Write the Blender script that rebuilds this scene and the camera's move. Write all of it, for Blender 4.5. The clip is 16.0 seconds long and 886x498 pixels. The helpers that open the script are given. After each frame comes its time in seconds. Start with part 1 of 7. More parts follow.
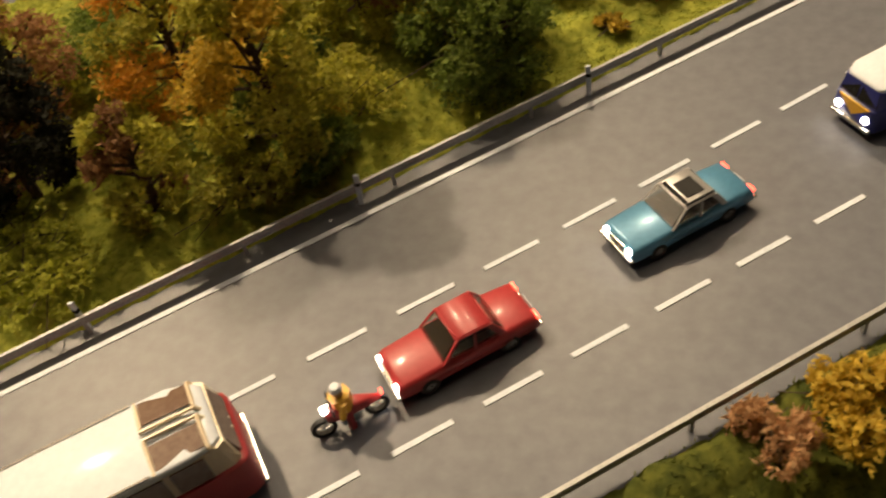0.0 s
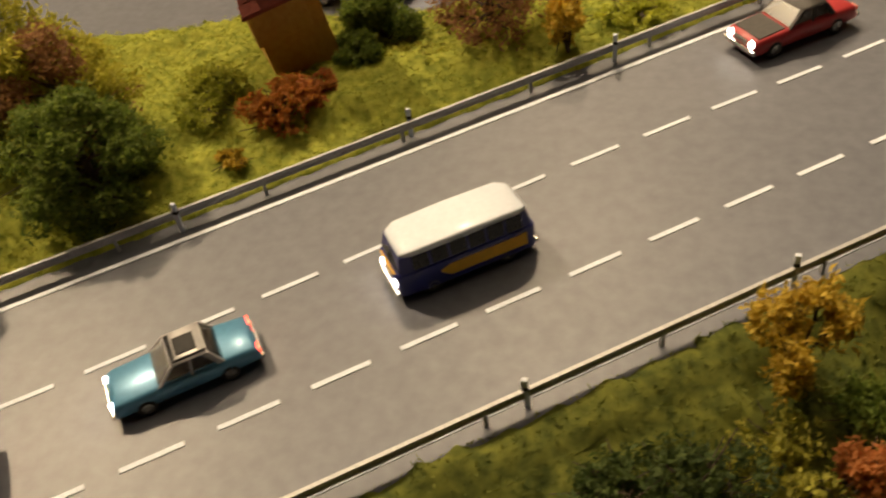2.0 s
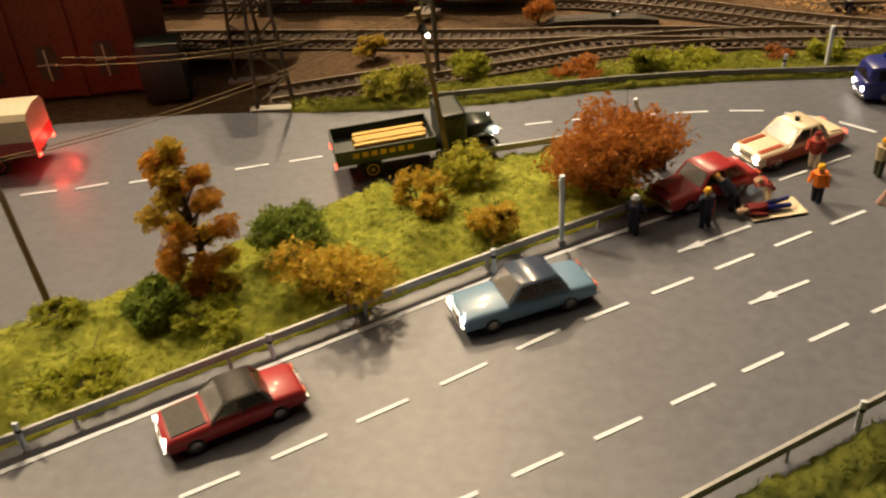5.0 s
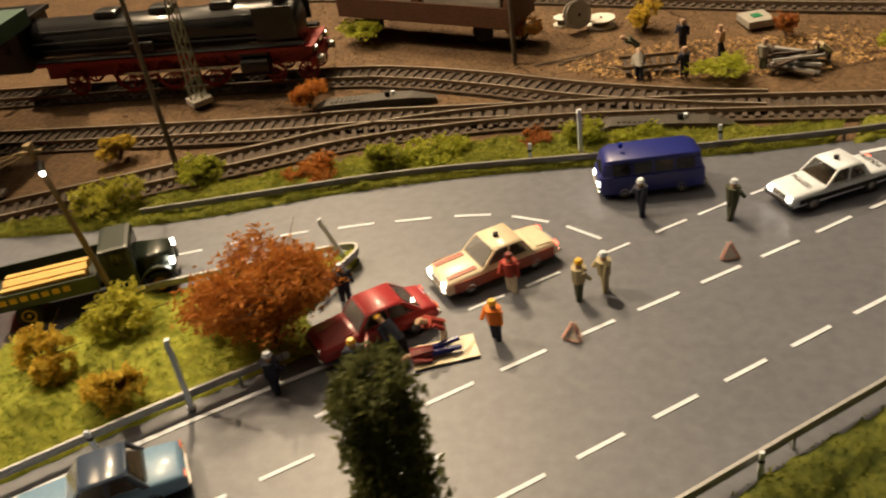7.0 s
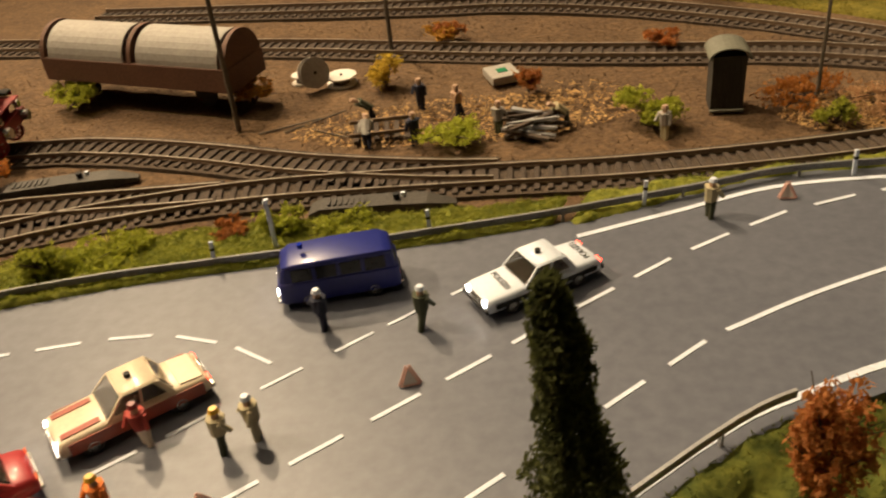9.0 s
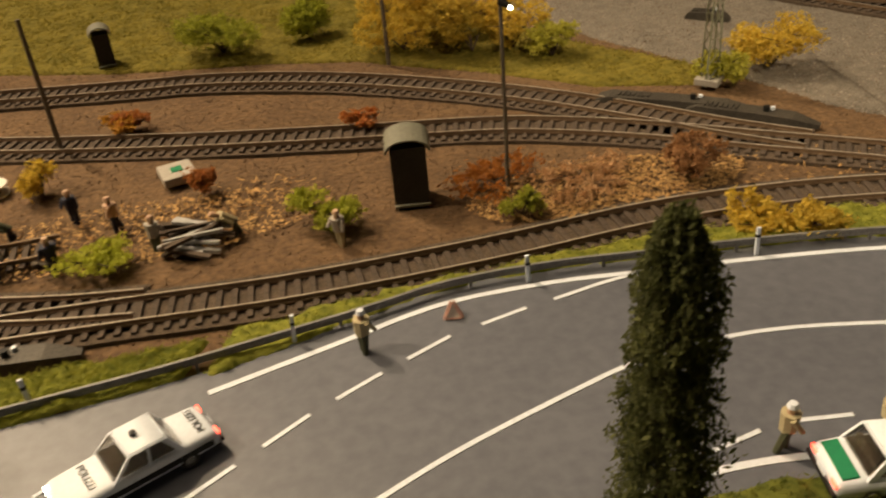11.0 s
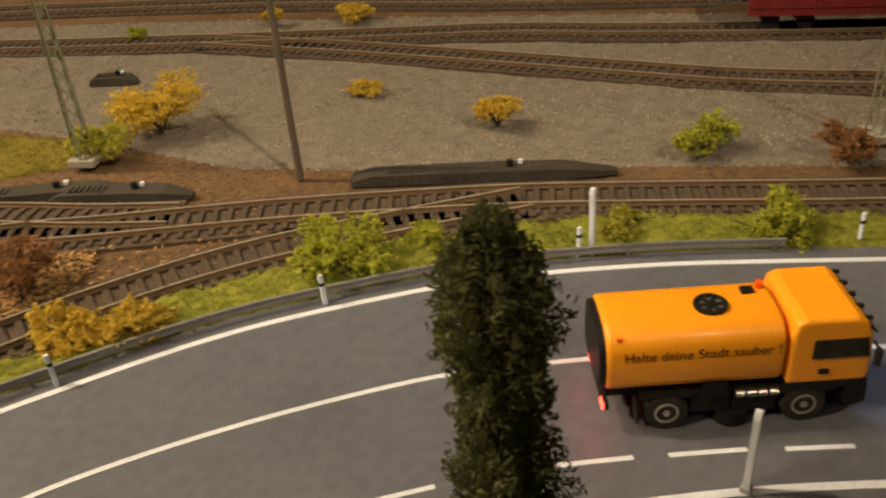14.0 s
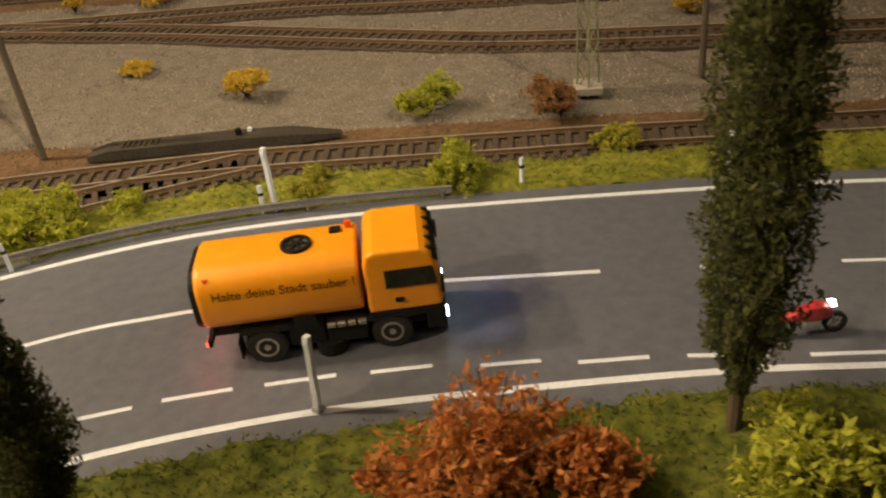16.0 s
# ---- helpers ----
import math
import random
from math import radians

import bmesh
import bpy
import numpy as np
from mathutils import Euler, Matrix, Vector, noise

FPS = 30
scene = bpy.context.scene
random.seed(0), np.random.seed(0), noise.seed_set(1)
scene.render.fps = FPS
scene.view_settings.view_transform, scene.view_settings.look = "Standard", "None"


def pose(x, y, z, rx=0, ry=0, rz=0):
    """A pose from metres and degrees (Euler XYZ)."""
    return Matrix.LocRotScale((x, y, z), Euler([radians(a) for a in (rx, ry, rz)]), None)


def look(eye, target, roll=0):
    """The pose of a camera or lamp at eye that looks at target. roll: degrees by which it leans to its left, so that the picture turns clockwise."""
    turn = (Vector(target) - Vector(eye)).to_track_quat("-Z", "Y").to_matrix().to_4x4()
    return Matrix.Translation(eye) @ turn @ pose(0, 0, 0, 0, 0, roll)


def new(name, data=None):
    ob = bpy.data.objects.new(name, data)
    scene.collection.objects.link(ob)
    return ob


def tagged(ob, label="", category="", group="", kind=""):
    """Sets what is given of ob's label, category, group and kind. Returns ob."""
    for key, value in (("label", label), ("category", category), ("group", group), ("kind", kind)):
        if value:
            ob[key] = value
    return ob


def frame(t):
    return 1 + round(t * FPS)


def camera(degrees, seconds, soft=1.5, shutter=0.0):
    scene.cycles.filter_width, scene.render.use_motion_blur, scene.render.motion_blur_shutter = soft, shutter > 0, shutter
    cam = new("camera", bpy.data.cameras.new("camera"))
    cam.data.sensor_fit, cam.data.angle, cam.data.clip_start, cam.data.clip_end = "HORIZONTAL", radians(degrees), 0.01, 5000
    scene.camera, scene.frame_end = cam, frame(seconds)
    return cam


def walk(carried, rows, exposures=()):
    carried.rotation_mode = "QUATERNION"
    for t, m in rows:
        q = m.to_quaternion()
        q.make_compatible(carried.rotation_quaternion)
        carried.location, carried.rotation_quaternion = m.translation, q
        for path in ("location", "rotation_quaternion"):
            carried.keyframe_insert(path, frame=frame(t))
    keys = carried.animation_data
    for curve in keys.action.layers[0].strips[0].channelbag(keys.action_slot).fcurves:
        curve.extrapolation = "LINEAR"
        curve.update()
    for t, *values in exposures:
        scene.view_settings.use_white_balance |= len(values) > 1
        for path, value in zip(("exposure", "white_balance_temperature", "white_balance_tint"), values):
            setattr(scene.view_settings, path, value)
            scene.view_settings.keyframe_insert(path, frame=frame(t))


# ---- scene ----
cam = camera(53.3, 16.0, soft=2.1, shutter=0.3)
PATH = [
    (0, (0.172, 0.174, 0.207), (-0.314, 1.432, -1.271), -14.9),
    (0.5, (0.202, 0.187, 0.204), (-0.274, 1.485, -1.24), -14.5),
    (1, (0.239, 0.2, 0.204), (-0.255, 1.533, -1.203), -13.9),
    (1.5, (0.275, 0.21, 0.201), (-0.211, 1.575, -1.178), -11.8),
    (2, (0.313, 0.224, 0.197), (-0.186, 1.599, -1.166), -10.6),
    (2.5, (0.346, 0.241, 0.197), (-0.141, 1.648, -1.137), -9.5),
    (3, (0.374, 0.259, 0.199), (-0.073, 1.737, -1.072), -7.8),
    (3.5, (0.395, 0.276, 0.204), (0.009, 1.822, -1.005), -6.0),
    (4, (0.412, 0.303, 0.209), (0.095, 1.893, -0.962), -4.0),
    (4.2, (0.421, 0.313, 0.21), (0.12, 1.92, -0.943), -3.5),
    (6.3, (0.568, 0.421, 0.219), (0.181, 2.038, -0.893), -8.0),
    (6.5, (0.58, 0.429, 0.217), (0.199, 2.052, -0.888), -8.2),
    (7, (0.61, 0.448, 0.215), (0.252, 2.08, -0.885), -8.6),
    (7.5, (0.636, 0.467, 0.21), (0.318, 2.115, -0.878), -8.5),
    (8, (0.66, 0.488, 0.21), (0.385, 2.136, -0.889), -8.7),
    (8.5, (0.673, 0.507, 0.205), (0.498, 2.171, -0.892), -7.6),
    (10.8, (0.765, 0.579, 0.204), (1.01, 2.248, -0.871), -5.2),
    (11, (0.775, 0.585, 0.203), (1.062, 2.253, -0.864), -5.2),
    (11.5, (0.801, 0.597, 0.204), (1.183, 2.25, -0.855), -5.5),
    (12, (0.832, 0.607, 0.204), (1.306, 2.241, -0.848), -5.8),
    (12.5, (0.854, 0.611, 0.199), (1.471, 2.21, -0.833), -5.4),
    (13, (0.878, 0.604, 0.196), (1.625, 2.148, -0.833), -5.4),
    (13.5, (0.905, 0.598, 0.188), (1.779, 2.07, -0.847), -5.6),
    (14, (0.923, 0.588, 0.186), (1.908, 1.974, -0.867), -4.7),
    (14.5, (0.937, 0.571, 0.18), (1.977, 1.921, -0.867), -4.4),
    (15, (0.958, 0.543, 0.179), (1.986, 1.893, -0.88), -5.2),
    (15.5, (0.972, 0.521, 0.177), (2.019, 1.851, -0.889), -5.3),
    (16, (0.993, 0.499, 0.178), (2.027, 1.82, -0.911), -6.5),
]
walk(cam, [(t, look(eye, target, roll)) for t, eye, target, roll in PATH], ((0, 0.0), (8.5, 0.0), (11, -0.15), (13.5, -0.15), (15, 0.0)))

# ---- world, room lamps ----
world = bpy.data.worlds.new("hall")
scene.world = world
world.use_nodes = True
world.node_tree.nodes["Background"].inputs[0].default_value = (0.9, 0.68, 0.44, 1)
world.node_tree.nodes["Background"].inputs[1].default_value = 0.27


def ceiling_spot(x, y, z, tx, ty, watts, size, angle=75, tint=(1.0, 0.74, 0.45)):
    lamp = bpy.data.lights.new("ceiling_spot", "SPOT")
    lamp.energy, lamp.color, lamp.shadow_soft_size = watts, tint, size
    lamp.spot_size, lamp.spot_blend = radians(angle), 0.6
    ob = new("ceiling_spot", lamp)
    ob.matrix_world = look((x, y, z), (tx, ty, 0))
    return ob


ceiling_spot(-1.4, 1.35, 2.15, 0.15, 0.56, 310, 0.035, 38)
ceiling_spot(-0.1, 2.1, 2.3, 0.32, 0.78, 195, 0.04, 48)
ceiling_spot(0.0, 2.05, 1.4, 1.15, 0.82, 96, 0.022, 56, (1.0, 0.75, 0.47))
ceiling_spot(0.95, -1.3, 2.1, 1.27, 1.33, 270, 0.04, 17, (1.0, 0.78, 0.51))
hall = bpy.data.lights.new("hall_lamps", "AREA")
hall.energy, hall.color, hall.size = 38, (1.0, 0.75, 0.475), 3.0
new("hall_lamps", hall).matrix_world = look((0.3, 0.85, 2.55), (0.45, 0.7, 0))

K = 1 / 87  # the layout is built to this scale


# ---- materials ----
def mat(name, a, b=None, rough=0.7, metal=0.0, grain=60.0, bump=0.0, spots=None, coat=0.0, rand=0.0, emit=0.0):
    """A surface that wavers between the colours a and b at two scales (grain: per metre)."""
    m = bpy.data.materials.new(name)
    m.use_nodes = True
    t = m.node_tree
    n = t.nodes
    p = n["Principled BSDF"]
    p.inputs["Roughness"].default_value = rough
    p.inputs["Metallic"].default_value = metal
    p.inputs["Coat Weight"].default_value = coat
    p.inputs["Coat Roughness"].default_value = 0.12
    b = b or tuple(c * 0.8 for c in a)
    co = n.new("ShaderNodeTexCoord")
    n1, n2 = n.new("ShaderNodeTexNoise"), n.new("ShaderNodeTexNoise")
    n1.inputs["Scale"].default_value, n2.inputs["Scale"].default_value = grain, grain * 9
    n1.inputs["Detail"].default_value = n2.inputs["Detail"].default_value = 5
    add = n.new("ShaderNodeMath")
    add.operation = "MULTIPLY_ADD"
    add.inputs[1].default_value = 0.5
    ramp = n.new("ShaderNodeValToRGB")
    ramp.color_ramp.elements[0].position, ramp.color_ramp.elements[1].position = 0.55, 0.95
    ramp.color_ramp.elements[0].color, ramp.color_ramp.elements[1].color = (*a, 1), (*b, 1)
    t.links.new(co.outputs["Object"], n1.inputs["Vector"])
    t.links.new(co.outputs["Object"], n2.inputs["Vector"])
    t.links.new(n1.outputs["Fac"], add.inputs[0])
    t.links.new(n2.outputs["Fac"], add.inputs[2])
    t.links.new(add.outputs[0], ramp.inputs[0])
    out = ramp.outputs[0]
    if rand:
        info, isl, hsv = n.new("ShaderNodeObjectInfo"), n.new("ShaderNodeNewGeometry"), n.new("ShaderNodeHueSaturation")
        mix = n.new("ShaderNodeMath")
        mix.operation = "ADD"
        t.links.new(info.outputs["Random"], mix.inputs[0])
        t.links.new(isl.outputs["Random Per Island"], mix.inputs[1])
        mp = n.new("ShaderNodeMapRange")
        mp.inputs["From Max"].default_value = 2.0
        mp.inputs["To Min"].default_value, mp.inputs["To Max"].default_value = 1 - rand, 1 + rand
        t.links.new(mix.outputs[0], mp.inputs["Value"])
        t.links.new(mp.outputs[0], hsv.inputs["Value"])
        t.links.new(out, hsv.inputs["Color"])
        out = hsv.outputs[0]
    t.links.new(out, p.inputs["Base Color"])
    if bump:
        bp = n.new("ShaderNodeBump")
        bp.inputs["Strength"].default_value, bp.inputs["Distance"].default_value = bump, 0.001
        t.links.new(n2.outputs["Fac"], bp.inputs["Height"])
        t.links.new(bp.outputs[0], p.inputs["Normal"])
    if emit:
        p.inputs["Emission Color"].default_value, p.inputs["Emission Strength"].default_value = (*a, 1), emit
    return m


ASPHALT = mat("asphalt", (0.093, 0.102, 0.128), (0.124, 0.134, 0.164), 0.45, grain=22, bump=0.12)
PAINT = mat("road_paint", (0.7, 0.77, 0.88), (0.58, 0.64, 0.74), 0.6, grain=80)
SOIL = mat("soil", (0.07, 0.039, 0.017), (0.155, 0.092, 0.042), 0.95, grain=40, bump=0.9)
GRASS = mat("grass", (0.25, 0.3, 0.034), (0.54, 0.56, 0.08), 0.9, grain=30, bump=0.5, rand=0.12)
# more olive than GRASS; the dimmer light on slope and bend is painted in
GRASS_SHADED = mat("shaded_olive_grass", (0.075, 0.1, 0.013), (0.23, 0.25, 0.036), 0.9, grain=26, bump=0.6, rand=0.14)
VERGE = mat("verge_grass", (0.17, 0.2, 0.024), (0.38, 0.39, 0.055), 0.9, grain=30, bump=0.6, rand=0.14)
STEEL = mat("galvanised", (0.31, 0.315, 0.32), (0.43, 0.435, 0.44), 0.5, 0.25, grain=120)
RUST = mat("rusty_rail", (0.15, 0.1, 0.06), (0.26, 0.185, 0.12), 0.5, 0.4, grain=200)
# worn rail heads; their shine is put into a pale, barely metallic colour
RAILTOP = mat("worn_rail_head_shine", (0.34, 0.29, 0.23), (0.5, 0.45, 0.38), 0.3, 0.3, grain=60)
ORANGE = mat("orange_paint", (0.9, 0.36, 0.012), (0.85, 0.33, 0.01), 0.4, grain=20, coat=0.1)
RED = mat("red_paint", (0.43, 0.04, 0.045), (0.38, 0.032, 0.038), 0.42, coat=0.15)
BLACK = mat("black_plastic", (0.006, 0.006, 0.006), (0.012, 0.012, 0.012), 0.6)
BLACK.node_tree.nodes["Principled BSDF"].inputs["Specular IOR Level"].default_value = 0.25
WHITE = mat("white_paint", (0.7, 0.77, 0.88), (0.64, 0.71, 0.82), 0.5, coat=0.08)


# ---- shaping ----
def finish(name, bm, material, smooth=False):
    me = bpy.data.meshes.new(name)
    bm.to_mesh(me)
    bm.free()
    me.materials.append(material)
    if smooth:
        for f in me.polygons:
            f.use_smooth = True
    return me


def thing(name, bm, material, label, category, group="", kind="", smooth=False):
    return tagged(new(name, finish(name, bm, material, smooth)), label, category, group, kind)


def part(name, bm, material, parent, label="", smooth=False):
    ob = new(name, finish(name, bm, material, smooth))
    ob.parent = parent
    return tagged(ob, label)


def holder(name, label, category, m=None, group="", kind=""):
    ob = tagged(new(name), label, category, group, kind)
    ob.empty_display_size = 0.01
    if m:
        ob.matrix_world = m
    return ob


def box(bm, c, s, m=None, bevel=0.0):
    r = bmesh.ops.create_cube(bm, size=1, matrix=(m or Matrix()) @ Matrix.Translation(c) @ Matrix.Diagonal((*s, 1)))
    if bevel:
        es = list({e for v in r["verts"] for e in v.link_edges})
        bmesh.ops.bevel(bm, geom=es, offset=bevel, segments=2, affect="EDGES", profile=0.6)


def smoothed(pts, n=6):
    """Catmull-Rom through the points."""
    p = [Vector(q) for q in pts]
    p = [2 * p[0] - p[1]] + p + [2 * p[-1] - p[-2]]
    out = []
    for a, b, c, d in zip(p, p[1:], p[2:], p[3:]):
        for k in range(n):
            u = k / n
            out.append(0.5 * ((2 * b) + (c - a) * u + (2 * a - 5 * b + 4 * c - d) * u * u + (3 * b - a - 3 * c + d) * u ** 3))
    return out + [p[-2]]


def normals(line):
    out = []
    for i in range(len(line)):
        d = line[min(i + 1, len(line) - 1)] - line[max(i - 1, 0)]
        out.append(Vector((-d.y, d.x)).normalized())
    return out


def ribbon(bm, line, o0, o1, z0, z1, closed=True):
    """A band along the flat line between the offsets o0 and o1, from z0 up to z1."""
    rows = []
    for p, n in zip(line, normals(line)):
        a, b = p + n * o0, p + n * o1
        rows.append([bm.verts.new((*a, z1)), bm.verts.new((*b, z1)), bm.verts.new((*b, z0)), bm.verts.new((*a, z0))])
    for r, s in zip(rows, rows[1:]):
        for i in range(4):
            j = (i + 1) % 4
            bm.faces.new((r[i], r[j], s[j], s[i]))
    bm.faces.new(rows[0][::-1])
    bm.faces.new(rows[-1])


def slab(bm, outline, z0, z1):
    from mathutils.geometry import tessellate_polygon
    top = [bm.verts.new((*p, z1)) for p in outline]
    low = [bm.verts.new((*p, z0)) for p in outline]
    k = len(top)
    for i in range(k):
        j = (i + 1) % k
        bm.faces.new((top[i], low[i], low[j], top[j]))
    for t in tessellate_polygon([[Vector((*p, 0)) for p in outline]]):
        bm.faces.new([top[i] for i in t])
    bmesh.ops.recalc_face_normals(bm, faces=bm.faces)


def inside(poly, x, y):
    """Which of the points x, y (arrays) lie in the polygon."""
    hit = np.zeros(x.shape, bool)
    for a, b in zip(poly, list(poly[1:]) + [poly[0]]):
        if a[1] != b[1]:
            hit ^= ((a[1] > y) != (b[1] > y)) & (x < (b[0] - a[0]) * (y - a[1]) / (b[1] - a[1]) + a[0])
    return hit


def loft(bm, rings, caps=True):
    rows = [[bm.verts.new(p) for p in r] for r in rings]
    k = len(rows[0])
    for r, s in zip(rows, rows[1:]):
        for i in range(k):
            j = (i + 1) % k
            bm.faces.new((r[i], r[j], s[j], s[i]))
    if caps:
        bm.faces.new(rows[0][::-1])
        bm.faces.new(rows[-1])
    bmesh.ops.recalc_face_normals(bm, faces=bm.faces)


def tube(bm, a, b, r0, r1, n=8):
    a, b = Vector(a), Vector(b)
    q = (b - a).to_track_quat("Z", "Y")
    loft(bm, [[p + q @ Vector((r * math.cos(2 * math.pi * i / n), r * math.sin(2 * math.pi * i / n), 0)) for i in range(n)] for p, r in ((a, r0), (b, r1))])


def panel(bm, quad, inset=0.0, thick=0.02):
    """A thin plate over four corners, drawn in by a share of its size and raised by its thickness."""
    q = [Vector(p) for p in quad]
    c = sum(q, Vector()) / 4
    n = (q[2] - q[0]).cross(q[3] - q[1]).normalized()
    q = [p + (c - p) * inset for p in q]
    loft(bm, [[p - n * 0.02 for p in q], [p + n * thick for p in q]])


def scaled(bm, k=None):
    bmesh.ops.scale(bm, vec=(k or K,) * 3, verts=bm.verts)
    return bm


def own(name, make, material, parent, label="", smooth=False):
    """A part whose shape make(bm) is given in full-size metres, at the layout's scale."""
    bm = bmesh.new()
    make(bm)
    return part(name, scaled(bm), material, parent, label, smooth)


# ---- ground and road ----
def ground_z(x, y):
    d = max((y - 0.353) * 0.804 - (x - 0.258) * 0.594 + 0.012, (x - 0.9) * 0.2) if x < 0.9 else 0
    return -0.0072 + 0.44 * min(0, d) + 0.0012 * noise.noise(Vector((x * 9, y * 9, 0))) + 0.0007 * noise.noise(Vector((x * 60, y * 60, 3)))


bm = bmesh.new()
bmesh.ops.create_grid(bm, x_segments=260, y_segments=210, size=1, matrix=Matrix.Translation((0.6, 0.7, 0)) @ Matrix.Diagonal((2.2, 1.8, 1, 1)))
for v in bm.verts:
    v.co.z = ground_z(v.co.x, v.co.y)
thing("ground", bm, SOIL, "dark brown earth of the model landscape", "ground", kind="structure", smooth=True)

RIGHT = smoothed([(-0.9, -0.503), (-0.3, -0.06), (0.258, 0.353), (0.5, 0.532), (0.726, 0.698), (0.79, 0.734), (0.85, 0.751), (0.905, 0.752), (0.965, 0.737), (1.025, 0.711), (1.078, 0.679), (1.124, 0.643), (1.169, 0.605), (1.205, 0.57), (1.4, 0.37), (1.9, -0.15)])
LEFT = smoothed([(-0.9, -0.362), (-0.3, 0.081), (0.057, 0.351), (0.226, 0.48), (0.415, 0.626), (0.478, 0.672), (0.51, 0.693)])
NORTH = smoothed([(0.73, 0.837), (0.775, 0.85), (0.82, 0.8625), (0.866, 0.863), (0.905, 0.858), (0.945, 0.853), (1.0, 0.843), (1.045, 0.8275), (1.095, 0.804), (1.143, 0.771), (1.185, 0.735), (1.236, 0.688), (1.288, 0.637), (1.4, 0.52), (1.95, -0.04)])
RAMP_N = smoothed([(-0.9, 0.45), (-0.3, 0.64), (0.1, 0.755), (0.24, 0.785), (0.33, 0.79), (0.41, 0.8), (0.48, 0.819), (0.55, 0.831), (0.63, 0.8375), (0.7, 0.845), (0.76, 0.855)])
RAMP_S = smoothed([(0.487, 0.718), (0.494, 0.735), (0.501, 0.751), (0.5035, 0.7585), (0.499, 0.7625), (0.476, 0.756), (0.438, 0.743), (0.408, 0.731), (0.376, 0.706), (0.323, 0.657), (0.287, 0.623), (0.249, 0.59), (0.16, 0.567), (0.08, 0.56), (-0.3, 0.46), (-0.9, 0.28)])


def shift(line, o):
    return [p + n * o for p, n in zip(line, normals(line))]


bm = bmesh.new()
slab(bm, shift(RIGHT, -0.0105) + shift(NORTH, 0.0105)[::-1][:-3] + [p for p in RAMP_N[::-1] if p.x < 0.72] + RAMP_S[::-1] + shift(LEFT, 0.0105)[::-1], -0.005, 0)
road = thing("road", bm, ASPHALT, "grey asphalt road with white lane markings", "road", kind="structure")

for line, w in (([p for p in RIGHT if p.x < 0.74], 0.0008), ([p for p in RIGHT if p.x > 0.72], 0.0014), (LEFT, 0.0010), (NORTH, 0.0013)):
    bm = bmesh.new()
    ribbon(bm, line, -w, w, 0.0, 0.0003)
    part("edge_line", bm, PAINT, road)

def lane_dashes(anchors, first, last, length, width=0.0017):
    """Dashes whose far ends are numbered; anchors fix some of them."""
    ks = sorted(anchors)
    def at(k):
        a, b = ks[0], ks[1]
        for i in range(len(ks) - 1):
            if k >= ks[i]:
                a, b = ks[i], ks[i + 1]
        u = (k - a) / (b - a)
        return Vector(anchors[a]).lerp(Vector(anchors[b]), u) if 0 <= u <= 1 else Vector(anchors[a]) + (Vector(anchors[b]) - Vector(anchors[a])) * u
    for k in range(first, last + 1):
        p, d = at(k), (at(k) - at(k - 0.7)).normalized()
        dash(p - d * length, p, width)


def dash(a, b, width=0.0017):
    a, b = Vector(a), Vector(b)
    bm = bmesh.new()
    ribbon(bm, [a, a.lerp(b, 0.5), b], -width / 2, width / 2, 0.0, 0.0003)
    part("lane_dash", bm, PAINT, road)


U_ROW = {0: (0.062, 0.300), 3: (0.134, 0.354), 6: (0.202, 0.408), 9: (0.269, 0.462), 11: (0.317, 0.498), 13: (0.364, 0.532), 15: (0.412, 0.569), 17: (0.462, 0.610), 22: (0.588, 0.698), 26: (0.689, 0.765), 27: (0.713, 0.782), 29: (0.764, 0.815), 30: (0.791, 0.829), 31: (0.819, 0.842), 32: (0.851, 0.850)}
lane_dashes(U_ROW, -14, 32, 0.0195)
L_ROW = {0: (0.230, 0.374), 2: (0.275, 0.408), 6: (0.367, 0.478), 7: (0.391, 0.496), 22: (0.764, 0.763)}
lane_dashes(L_ROW, -22, 22, 0.0185)
E_ROW = {0: (0.570, 0.732), 1: (0.592, 0.747), 2: (0.621, 0.767), 3: (0.646, 0.784), 4: (0.665, 0.797), 5: (0.690, 0.812), 6: (0.714, 0.826)}
lane_dashes(E_ROW, 0, 6, 0.0165, 0.0014)
for a, b in (((0.460, 0.782), (0.473, 0.785)), ((0.487, 0.787), (0.504, 0.790)), ((0.514, 0.791), (0.531, 0.793)), ((0.542, 0.794), (0.559, 0.794)), ((0.569, 0.792), (0.586, 0.786)), ((0.594, 0.782), (0.609, 0.771)),
             ((0.436, 0.776), (0.450, 0.780)), ((0.409, 0.767), (0.424, 0.772)), ((0.319, 0.733), (0.335, 0.739)), ((0.293, 0.724), (0.309, 0.730)), ((0.267, 0.717), (0.282, 0.721)), ((0.242, 0.709), (0.257, 0.714)),
             ((0.216, 0.702), (0.231, 0.708)), ((0.190, 0.695), (0.207, 0.700)), ((0.165, 0.689), (0.181, 0.694)), ((0.140, 0.683), (0.155, 0.688)), ((0.116, 0.676), (0.132, 0.681)), ((0.09, 0.668), (0.107, 0.673))):
    dash(a, b)
